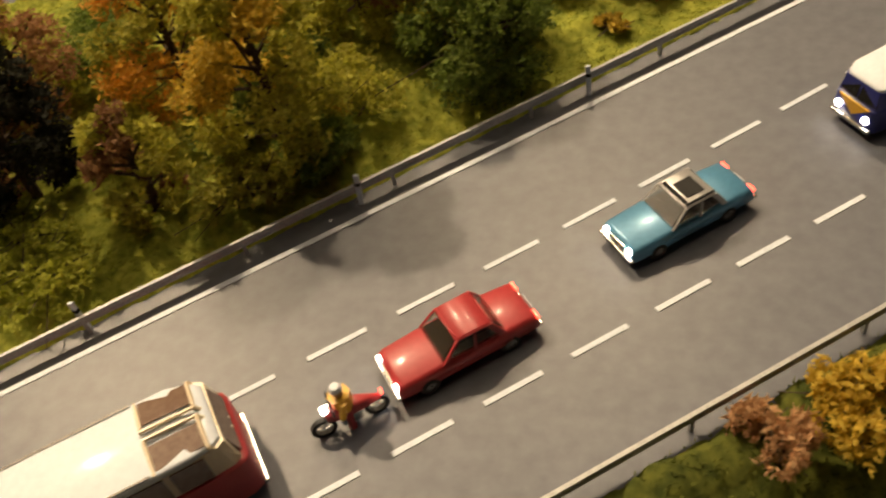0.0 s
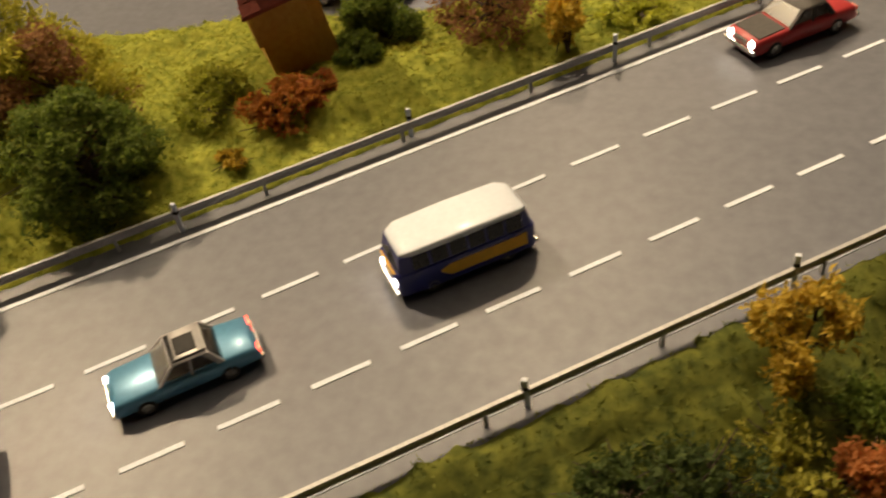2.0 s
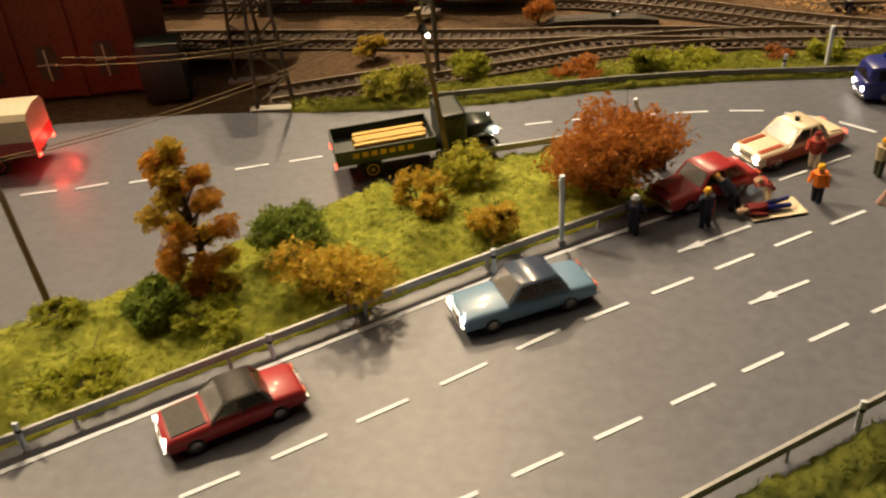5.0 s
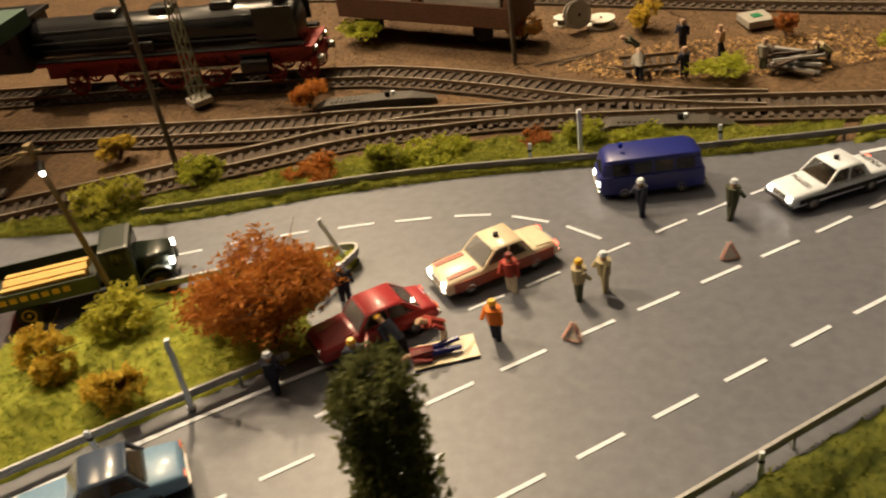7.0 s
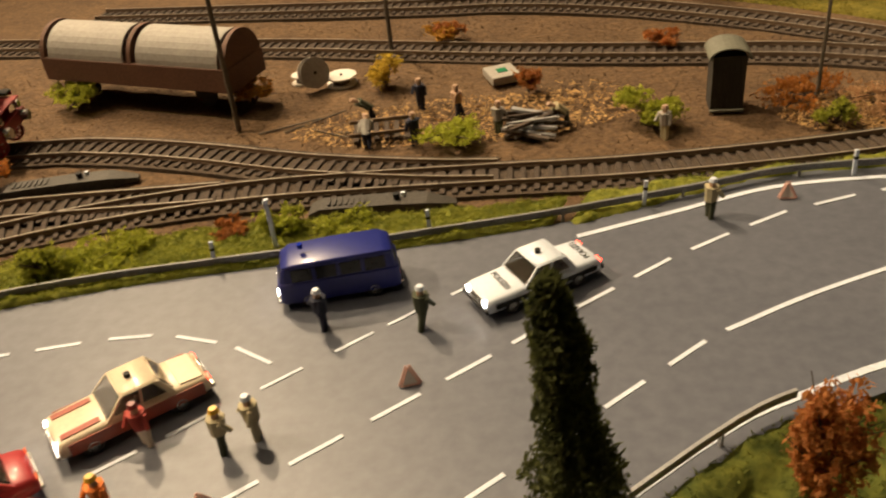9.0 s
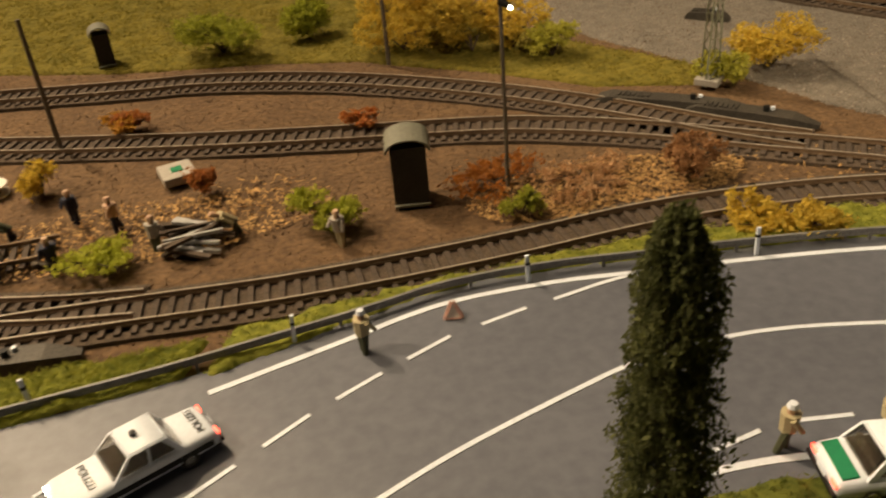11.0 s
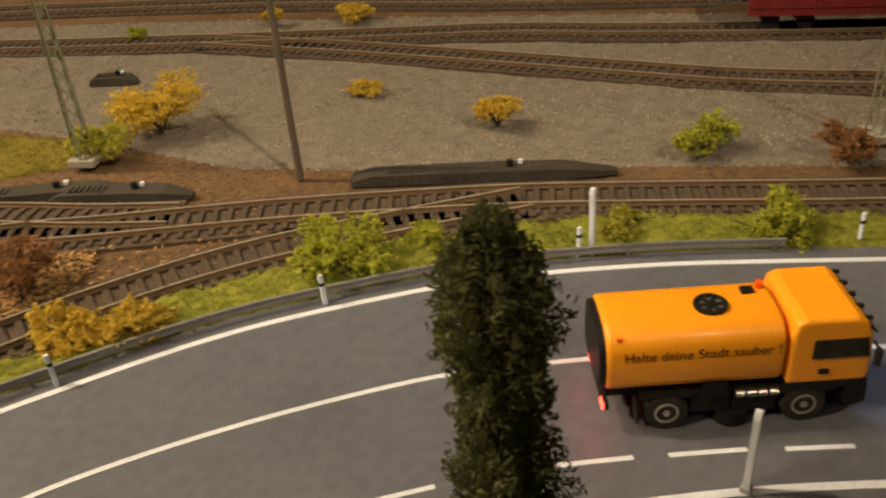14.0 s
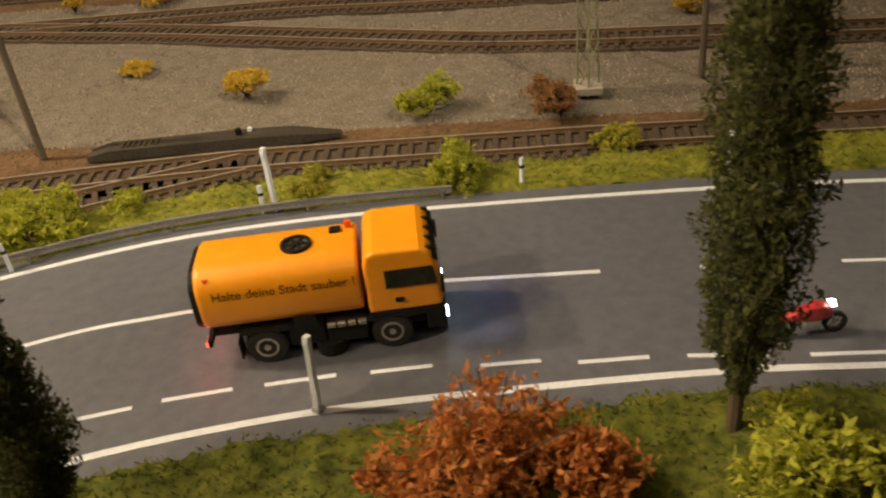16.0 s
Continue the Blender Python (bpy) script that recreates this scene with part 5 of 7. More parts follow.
def clumps(name, centres, size, material, parent, seed, stretch=1.0):
    """Flock clumps: many small uneven lumps in one mesh."""
    rng = np.random.default_rng(seed)
    k = len(centres)
    v = LEAF_SHAPE[None] * rng.uniform(0.5, 1.6, (k, 4, 1)) * (size * rng.uniform(0.5, 1.3, (k, 1, 1)))
    q = rng.normal(size=(k, 4))
    q /= np.linalg.norm(q, axis=1)[:, None]
    w, x, y, z = q.T
    R = np.stack([1 - 2 * (y * y + z * z), 2 * (x * y - z * w), 2 * (x * z + y * w), 2 * (x * y + z * w), 1 - 2 * (x * x + z * z), 2 * (y * z - x * w), 2 * (x * z - y * w), 2 * (y * z + x * w), 1 - 2 * (x * x + y * y)], 1).reshape(k, 3, 3)
    v = np.einsum("kij,knj->kni", R, v)
    v[:, :, 2] *= stretch
    v += np.asarray(centres)[:, None]
    f = (LEAF_FACES[None] + 4 * np.arange(k)[:, None, None]).reshape(-1, 3)
    me = bpy.data.meshes.new(name)
    me.from_pydata(v.reshape(-1, 3).tolist(), [], f.tolist())
    me.materials.append(material)
    ob = new(name, me)
    ob.parent = parent
    return ob


def bush(x, y, h, w, colour, label, z=0.0, web_open=0.28, name="bush", n=None, lobes=7, size=0.00078, seed=None, category="bush", dense=False):
    if len(label.split()) < 4:
        label += " with fluffy foliage"
    seed = seed if seed is not None else int(abs(x * 7919 + y * 104729) * 1000) % 100000
    rng = np.random.default_rng(seed)
    root = holder(name, label, category, pose(x, y, z, 0, 0, rng.uniform(0, 360)), "bushes and trees")
    n = n or int(2400 + 5.0e6 * w * h)
    bm = bmesh.new()
    pts = []
    for i in range(lobes):
        a, rr = rng.uniform(0, 6.28), rng.uniform(0.1, 0.32) * w
        c = np.array((rr * math.cos(a), rr * math.sin(a), h * rng.uniform(0.26, 0.7)))
        tube(bm, (0, 0, -0.001), c * (0.7, 0.7, 0.85), 0.0007, 0.0003, 5)
        for j in range(4):
            e = c + rng.normal(size=3) * (w * 0.16, w * 0.16, h * 0.16)
            tube(bm, c * (0.6, 0.6, 0.75), e, 0.0003, 0.00015, 4)
        k = n // lobes
        d = rng.normal(size=(k, 3))
        d /= np.linalg.norm(d, axis=1)[:, None]
        r = rng.uniform(0.25, 1, (k, 1)) ** 0.45
        wob = np.array([0.75 + 0.5 * noise.noise(Vector(q) * 2.3 + Vector((i * 3.1, seed % 17, 0))) for q in d])[:, None]
        pts.append(c + d * r * wob * (w * 0.27, w * 0.27, h * 0.34))
    part("stem", bm, BARK, root)
    pts = np.concatenate(pts)
    pts = pts[pts[:, 2] > -0.001]
    if colour not in ("green", "dark") and not dense:
        off = Vector((seed % 13, seed % 7, 0))
        web = np.array([abs(noise.noise(Vector(p) * 150 + off)) + 0.35 * abs(noise.noise(Vector(p) * 420)) for p in pts])
        pts = pts[web < web_open]
    clumps("foliage", pts, size, LEAVES[colour], root, seed)
    return root


def tree(x, y, h, w, colour, label, z=0.0, lean=(0, 0), n=5000, seed=1, size=0.00095, low=0.15, second=None):
    rng = np.random.default_rng(seed)
    root = holder("tree", label, "tree", pose(x, y, z, *lean), "bushes and trees")
    bm = bmesh.new()
    tube(bm, (0, 0, -0.003), (0.001, 0.001, h * 0.45), 0.0022, 0.0014, 8)
    tube(bm, (0.001, 0.001, h * 0.44), (0, 0.002, h * 0.9), 0.0014, 0.0004, 7)
    part("trunk", bm, BARK, root)
    groups = {colour: [], second or colour: []}
    bm = bmesh.new()
    n = int(n * 1.7)
    lobes = 22
    for i in range(lobes):
        u = low + (1 - low) * (i + 0.5) / lobes
        reach = w * 0.5 * (math.sin(math.pi * min(1, 0.12 + u * 0.86)) ** 0.7)
        a = i * 2.4 + rng.uniform(-0.4, 0.4)
        c = np.array((reach * 0.72 * math.cos(a), reach * 0.72 * math.sin(a), h * u * 0.93))
        tube(bm, (0, 0, c[2] * 0.75), c, 0.0008, 0.0003, 5)
        k = n // lobes
        d = rng.normal(size=(k, 3))
        d /= np.linalg.norm(d, axis=1)[:, None]
        r = rng.uniform(0.2, 1, (k, 1)) ** 0.45
        s = max(0.25 * w, reach * 0.6)
        wob = np.array([0.75 + 0.55 * noise.noise(Vector(q) * 2 + Vector((i * 1.7, seed, 0))) for q in d])[:, None]
        groups[(second if second and i % 3 == 0 else colour)].append(c + d * r * wob * (s * 0.75, s * 0.75, s * 0.6))
    part("branchwork", bm, BARK, root)
    for c, g in groups.items():
        if g:
            clumps("crown", np.concatenate(g), size, LEAVES[c], root, seed)
    return root


def conifer(x, y, h, w, z, seed, label, shape, n=26000, lean=(0, 0)):
    """A dense columnar evergreen with a ragged outline."""
    rng = np.random.default_rng(seed)
    root = holder("conifer", label, "tree", pose(x, y, z), "dark columnar conifers")
    bm = bmesh.new()
    tube(bm, (0, 0, -0.004), (lean[0], lean[1], h * 0.96), 0.0022, 0.0004, 8)
    part("trunk", bm, BARK, root)
    bm = bmesh.new()
    t = np.clip(rng.beta(1.1, 1.0, n), 0.0, 1)
    a = rng.uniform(0, 6.283, n)
    prof = np.interp(t, np.linspace(0, 1, len(shape)), shape)
    wob = np.array([0.84 + 0.55 * noise.noise(Vector((2.2 * math.cos(q), 2.2 * math.sin(q), u * 9 + seed))) + 0.22 * noise.noise(Vector((5 * math.cos(q), 5 * math.sin(q), u * 26))) for q, u in zip(a, t)])
    r = w / 2 * prof * wob * np.sqrt(rng.uniform(0.12, 1.05, n))
    zz = h * (0.13 + 0.87 * t) + rng.normal(0, 0.0006, n)
    pts = np.c_[r * np.cos(a) + lean[0] * t, r * np.sin(a) + lean[1] * t, zz]
    for i in range(60):
        p = pts[rng.integers(n)]
        tube(bm, (lean[0] * p[2] / h, lean[1] * p[2] / h, p[2] * 0.96 - 0.002), p, 0.0004, 0.0002, 4)
    part("branchwork", bm, BARK, root)
    clumps("crown", pts, 0.00052, LEAVES["conifer"], root, seed, 1.25)
    return root


def drop(x, y):
    return height_right(x, y) if x < 0.82 else height_bend(x, y)


CONL = "dark green columnar conifer standing on the slope"
conifer(0.571, 0.5545, 0.138, 0.021, -0.018, 11, CONL, (0.6, 0.9, 1, 0.95, 0.9, 0.95, 0.92, 0.9, 0.88, 0.7))
conifer(0.7085, 0.633, 0.144, 0.0215, -0.018, 12, "dark green ragged conifer beside the guard rail", (0.45, 0.45, 0.46, 0.46, 0.46, 0.5, 0.68, 1.0, 0.66, 0.46, 0.52, 0.2), lean=(-0.011, 0.0))
conifer(0.8465, 0.722, 0.117, 0.0275, -0.003, 13, "dark green columnar conifer at the road edge", (0.6, 0.95, 1, 0.9, 0.95, 0.85, 0.75, 0.8, 0.65, 0.2))
conifer(1.0075, 0.690, 0.114, 0.026, -0.002, 14, "dark green leaning conifer with two lobes", (0.5, 0.85, 1, 0.95, 1, 0.72, 0.7, 0.95, 1.0, 0.85, 0.3), lean=(-0.003, -0.001), n=28000)
conifer(1.1535, 0.587, 0.142, 0.027, -0.003, 15, "tall slim dark green conifer", (0.2, 0.6, 0.95, 0.95, 1, 0.95, 1, 0.9, 0.8, 0.5), n=28000)

tree(0.105, 0.437, 0.046, 0.06, "green", "dark green bushy tree behind the guard rail", n=9000, seed=3, low=0.03, size=0.0008)
tree(0.083, 0.464, 0.058, 0.062, "olive", "olive brown leafy tree on the bank", n=8000, seed=31, low=0.1, second="brown", size=0.0008)
tree(0.050, 0.470, 0.075, 0.07, "olive", "olive green tree with leafy crown", n=6000, seed=4, second="green")
tree(-0.055, 0.37, 0.085, 0.05, "dark", "very dark evergreen tree on the bank", n=7000, seed=5)
tree(0.042, 0.389, 0.086, 0.056, "olive", "autumn tree in olive and golden yellow", n=7000, seed=6, second="yellow", low=0.05)
tree(-0.012, 0.425, 0.07, 0.06, "orange", "golden orange tree with thin crown", n=6000, seed=41, low=0.1, second="olive", size=0.0008)
tree(-0.075, 0.415, 0.06, 0.05, "brown", "brown autumn tree with thin crown", n=5000, seed=42, low=0.05, second="olive", size=0.0008)
tree(0.0, 0.362, 0.052, 0.034, "olive", "low tree with thin olive brown foliage", n=2600, seed=7, second="brown", low=0.05)
tree(0.319, 0.625, 0.069, 0.036, "orange", "slender golden orange autumn poplar", n=13000, seed=8, low=0.02, second="yellow", size=0.00058, lean=(-7, -9))
tree(0.233, 0.553, 0.048, 0.054, "brown", "reddish brown shrub tree with open crown", n=2300, seed=9, low=0.05)
for x, y, h, w, c, label in (
    (0.034, 0.364, 0.022, 0.04, "olive", "low olive shrub on the bank"), (0.164, 0.484, 0.02, 0.036, "autumn", "rusty red low shrub"), (0.151, 0.459, 0.006, 0.014, "yellow", "small yellow shrub"),
    (0.205, 0.527, 0.009, 0.046, "olive", "flat grassy green shrub"), (0.188, 0.548, 0.028, 0.038, "green", "dark green shrub"), (0.268, 0.539, 0.030, 0.021, "yellow", "upright yellow shrub"),
    (0.268, 0.597, 0.010, 0.026, "lime", "small green shrub at the pole"), (0.305, 0.602, 0.016, 0.028, "green", "dark green shrub under the poplar"), (0.374, 0.620, 0.028, 0.052, "yellow", "large golden yellow shrub"),
    (0.347, 0.653, 0.024, 0.04, "green", "dark green leafy shrub"), (0.396, 0.680, 0.026, 0.030, "yellow", "yellow shrub on the bank"), (0.431, 0.666, 0.020, 0.028, "yellow", "low golden shrub beside the rail"),
    (0.175, 0.496, 0.022, 0.022, "rust", "small rust shrub"), (0.482, 0.701, 0.041, 0.07, "autumn", "large rusty orange bush beside the wreck"), (0.411, 0.712, 0.022, 0.036, "olive", "yellow green shrub beside the pole"),
):
    bush(x, y, h, w, c, label, z=0.003, dense="beside the wreck" in label, lobes=12 if "beside the wreck" in label else 7)
for x, y, h, w, c, label in (
    (0.06, 0.405, 0.026, 0.05, "olive", "olive undergrowth on the bank"), (0.126, 0.494, 0.018, 0.05, "lime", "yellow green undergrowth beside the tower"), (0.182, 0.527, 0.016, 0.026, "green", "green shrub below the tower"),
    (-0.08, 0.36, 0.02, 0.06, "brown", "brown undergrowth on the bank"), (-0.03, 0.33, 0.018, 0.05, "lime", "bright green undergrowth on the bank"), (0.086, 0.474, 0.03, 0.06, "brown", "brown green shrub behind the tree"), (0.015, 0.402, 0.022, 0.05, "green", "green undergrowth between the trees"), (-0.02, 0.39, 0.018, 0.05, "olive", "olive undergrowth between the trees"), (0.03, 0.43, 0.024, 0.05, "green", "green undergrowth on the bank"), (-0.045, 0.35, 0.014, 0.04, "lime", "light green undergrowth on the bank"), (-0.09, 0.385, 0.02, 0.05, "brown", "brown leafy undergrowth on the bank"), (0.0, 0.455, 0.026, 0.06, "olive", "olive leafy undergrowth behind the trees"), (-0.055, 0.44, 0.026, 0.06, "green", "dark green undergrowth behind the trees"),
    (0.055, 0.385, 0.025, 0.035, "green", "green shrub under the tree"), (0.29, 0.57, 0.008, 0.04, "lime", "low bright green tuft"), (0.33, 0.60, 0.009, 0.035, "lime", "low bright green tuft"),
):
    bush(x, y, h, w, c, label, z=0.003)
for x, y, h, w, c, label in (
    (0.46, 0.838, 0.016, 0.034, "autumn", "orange shrub beside the track"), (0.502, 0.842, 0.024, 0.026, "lime", "lime green shrub"), (0.523, 0.853, 0.013, 0.048, "lime", "low lime green shrub"), (0.600, 0.862, 0.018, 0.024, "lime", "lime green shrub at the post"),
    (0.576, 0.866, 0.012, 0.02, "rust", "small rust shrub beside the rail"), (0.63, 0.856, 0.011, 0.04, "lime", "low lime shrub behind the van"), (0.432, 0.938, 0.017, 0.034, "autumn", "orange shrub between the tracks"), (0.44, 1.05, 0.017, 0.05, "lime", "lime shrub behind the locomotive"),
    (0.561, 1.024, 0.016, 0.027, "orange", "thin orange shrub"), (0.642, 1.032, 0.02, 0.026, "yellow", "yellow shrub round the pole"), (0.681, 0.945, 0.012, 0.044, "lime", "low green shrub beside the workers"), (0.726, 1.003, 0.015, 0.022, "rust", "rust shrub beside the plate"),
    (0.785, 0.950, 0.019, 0.040, "lime", "lime shrub behind the worker"), (0.676, 1.1, 0.011, 0.03, "orange", "low orange shrub"), (0.683, 1.105, 0.012, 0.028, "rust", "low rust shrub"), (0.814, 1.056, 0.01, 0.026, "rust", "flat rust shrub between tracks"),
    (0.872, 0.956, 0.007, 0.058, "autumn", "spreading rust brown shrub"), (0.912, 0.946, 0.005, 0.058, "tan", "flat tan leafy shrub"), (0.873, 0.927, 0.012, 0.023, "lime", "small green shrub at the pole"), (0.962, 0.933, 0.022, 0.036, "brown", "dark brown leafy shrub"),
):
    bush(x, y, h, w, c, label, z=-0.004)
for x, y, h, w, c, label in (
    (0.960, 0.873, 0.02, 0.038, "yellow", "golden orange shrub beside the rail"), (0.983, 0.868, 0.018, 0.036, "yellow", "spreading golden shrub"), (0.738, 1.222, 0.03, 0.075, "lime", "lime shrub in the meadow"), (0.862, 1.172, 0.056, 0.075, "yellow", "large golden yellow shrub"),
    (0.905, 1.15, 0.046, 0.062, "yellow", "golden yellow shrub"), (0.932, 1.145, 0.036, 0.055, "yellow", "golden yellow spreading shrub"), (0.885, 1.2, 0.06, 0.06, "yellow", "tall golden yellow shrub"), (0.8, 1.235, 0.045, 0.05, "lime", "lime green shrub behind the pole"), (0.952, 1.12, 0.024, 0.04, "olive", "olive brown low shrub"), (1.066, 1.046, 0.032, 0.06, "yellow", "golden yellow shrub beside the mast"), (1.03, 1.04, 0.022, 0.04, "olive", "green shrub below the mast"),
    (1.058, 0.85, 0.025, 0.045, "lime", "dense lime green shrub"), (1.09, 0.838, 0.014, 0.03, "lime", "low lime green shrub"), (1.201, 0.748, 0.022, 0.033, "lime", "lime green shrub at the road edge"), (1.156, 0.796, 0.013, 0.025, "olive", "brown shrub behind the post"),
    (1.246, 0.82, 0.018, 0.036, "lime", "lime shrub on the gravel"), (1.283, 0.77, 0.02, 0.033, "brown", "brownish thin shrub"), (1.197, 0.915, 0.016, 0.028, "yellow", "golden shrub on the gravel"), (1.249, 1.13, 0.012, 0.034, "yellow", "yellow shrub behind the track"),
    (1.438, 0.805, 0.012, 0.028, "yellow", "yellow shrub by the far track"), (1.175, 1.006, 0.005, 0.026, "yellow", "flat yellow tuft on the gravel"), (1.202, 1.17, 0.012, 0.017, "yellow", "small yellow shrub"), (1.12, 1.22, 0.008, 0.02, "lime", "small lime tuft"),
):
    bush(x, y, h, w, c, label, z=-0.004)
for x, y, h, w, c, label in (
    (1.27, 0.72, 0.012, 0.025, "olive", "low brown shrub"), (0.40, 0.835, 0.02, 0.035, "lime", "lime green shrub at the slip road"), (0.36, 0.81, 0.024, 0.04, "olive", "green shrub by the trestle"), (0.33, 0.88, 0.014, 0.026, "yellow", "yellow shrub between tracks"),
):
    bush(x, y, h, w, c, label, z=-0.004)
for x, y, h, w, c, label in (
    (0.2, 0.288, 0.012, 0.026, "tan", "brown thin shrub below the guard rail"), (0.219, 0.297, 0.024, 0.03, "yellow", "golden yellow shrub below the guard rail"), (0.347, 0.387, 0.035, 0.028, "yellow", "thin golden shrub with open crown"), (0.365, 0.36, 0.03, 0.02, "rust", "small rust shrub on the slope"), (0.389, 0.406, 0.028, 0.024, "rust", "rust red shrub"), (0.345, 0.362, 0.014, 0.04, "olive", "olive undergrowth on the slope"), (0.326, 0.345, 0.02, 0.05, "deep", "dark green leafy undergrowth on the slope"), (0.305, 0.343, 0.014, 0.04, "deep", "dark green low undergrowth on the slope"), (0.372, 0.38, 0.016, 0.04, "green", "low green shrub on the slope"), (0.41, 0.40, 0.014, 0.04, "green", "green leafy cushion on the slope"), (0.46, 0.44, 0.014, 0.04, "olive", "olive leafy cushion on the slope"),
    (0.432, 0.415, 0.035, 0.028, "yellow", "golden shrub on the slope"), (0.437, 0.455, 0.026, 0.026, "brown", "brown shrub beside the guard rail"), (0.335, 0.308, 0.036, 0.045, "deep", "dark green shrub on the slope"), (0.287, 0.318, 0.02, 0.034, "brown", "dark brown leafy shrub"),
    (0.275, 0.288, 0.028, 0.04, "deep", "green shrub on the slope"), (0.780, 0.700, 0.05, 0.028, "rust", "rusty orange bush at the rail end"), (0.80, 0.67, 0.02, 0.03, "rust", "rust shrub on the slope"), (0.41, 0.34, 0.03, 0.03, "rust", "low rust shrub"),
):
    bush(x, y, h, w, c, label, z=drop(x, y))
for x, y, h, w, c, label, s in ((1.090, 0.617, 0.036, 0.06, "rust", "large rusty red bush inside the bend", 0.0008), (1.110, 0.606, 0.028, 0.05, "rust", "rusty red bush with open crown", 0.0009), (1.076, 0.63, 0.018, 0.03, "rust", "low rusty red bush in the grass", 0.0009), (1.15, 0.56, 0.02, 0.05, "lime", "leafy yellow green undergrowth", 0.001), (1.185, 0.535, 0.02, 0.05, "olive", "olive undergrowth in the bend", 0.001), (1.02, 0.66, 0.008, 0.04, "olive", "low olive tuft in the bend", 0.001)):
    bush(x, y, h, w, c, label, z=0.0, size=s, lobes=8, web_open=0.17 if "large" in label else 0.24, n=int(6e6 * w * h))

# fallen leaves on the soil
LITTER = mat("fallen_leaves", (0.35, 0.19, 0.06), (0.5, 0.32, 0.12), 0.85, grain=80, rand=0.5)
for cx, cy, rx, ry, n in ((0.69, 0.975, 0.1, 0.03, 2200), (0.92, 0.94, 0.07, 0.026, 4200), (0.74, 0.985, 0.05, 0.03, 400), (1.02, 0.925, 0.05, 0.03, 200)):
    rng = np.random.default_rng(n)
    k = n
    a, r = rng.uniform(0, 6.28, k), np.sqrt(rng.uniform(0, 1, k))
    c = np.c_[cx + rx * r * np.cos(a), cy + ry * r * np.sin(a), np.full(k, -0.0055)]
    v = np.stack([c + np.c_[rng.normal(0, 0.0011, (k, 2)), rng.uniform(0, 0.0012, k)] for _ in range(3)], 1)
    me = bpy.data.meshes.new("fallen_leaves")
    me.from_pydata(v.reshape(-1, 3).tolist(), [], np.arange(k * 3).reshape(-1, 3).tolist())
    me.materials.append(LITTER)
    tagged(new("fallen_leaves", me), "tan fallen leaves scattered on the soil", "leaves", kind="stuff")

# ---- road furniture ----
def delineator(x, y, z=0.0, h=0.0125, turn=0):
    root = holder("delineator", "white roadside marker post with black band", "marker post", pose(x, y, z, random.uniform(-4, 4), random.uniform(-4, 4), turn), "marker posts")
    bm = bmesh.new()
    loft(bm, [[(-0.0008, -0.0006, zz), (0.0008, -0.0006, zz), (0.0008, 0.0006, zz), (-0.0008, 0.0006, zz)] for zz in (-0.003, h * 0.95, h)])
    post = part("post", bm, WHITE, root)
    bm = bmesh.new()
    box(bm, (0, 0, h * 0.7), (0.0018, 0.0014, h * 0.11), pose(0, 0, 0, 0, 0, 0))
    part("black_band", bm, BLACK, root)


for x, y in ((0.145, 0.424), (0.072, 0.370), (0.215, 0.483), (0.287, 0.535), (0.358, 0.586), (0.434, 0.644), (-0.007, 0.314), (0.575, 0.839), (0.668, 0.849), (0.762, 0.857), (0.857, 0.867), (0.950, 0.8555), (1.042, 0.833), (1.132, 0.792), (1.2145, 0.725), (1.29, 0.66)):
    delineator(x, y)
for x, y in ((0.418, 0.468), (0.487, 0.518), (0.278, 0.364), (0.348, 0.416), (0.557, 0.568), (0.654, 0.638)):
    delineator(x, y)


def marker_stake(x, y, h, lean=(0, 0)):
    root = holder("stake", "tall pale wooden marker stake", "stake", pose(x, y, 0, lean[0], lean[1], 20), "marker stakes")
    bm = bmesh.new()
    loft(bm, [[(s * w, -0.0009, z), (s * w + 0.0018, -0.0009, z), (s * w + 0.0018, 0.0009, z), (s * w, 0.0009, z)] for s, w, z in ((-1, 0.0009, -0.002), (-1, 0.0009, h * 0.8), (-1, 0.0012, h * 0.93), (-1, 0.0007, h))])
    part("pole", bm, WHITE, root)
    bm = bmesh.new()
    box(bm, (0, 0, 0.001), (0.003, 0.003, 0.002), bevel=0.0004)
    part("foot", bm, STEEL, root)


marker_stake(0.460, 0.667, 0.033)
marker_stake(0.600, 0.849, 0.025)
marker_stake(1.136, 0.789, 0.029)
marker_stake(1.080, 0.678, 0.027, (0, 4))
marker_stake(1.272, 0.667, 0.04, (0, 5))
marker_stake(0.499, 0.757, 0.027, (0, -18))

TRIW = mat("sign_white", (0.75, 0.72, 0.66), (0.7, 0.66, 0.6), 0.5)


PINK = mat("faded_red", (0.78, 0.5, 0.42), (0.68, 0.38, 0.31), 0.6)


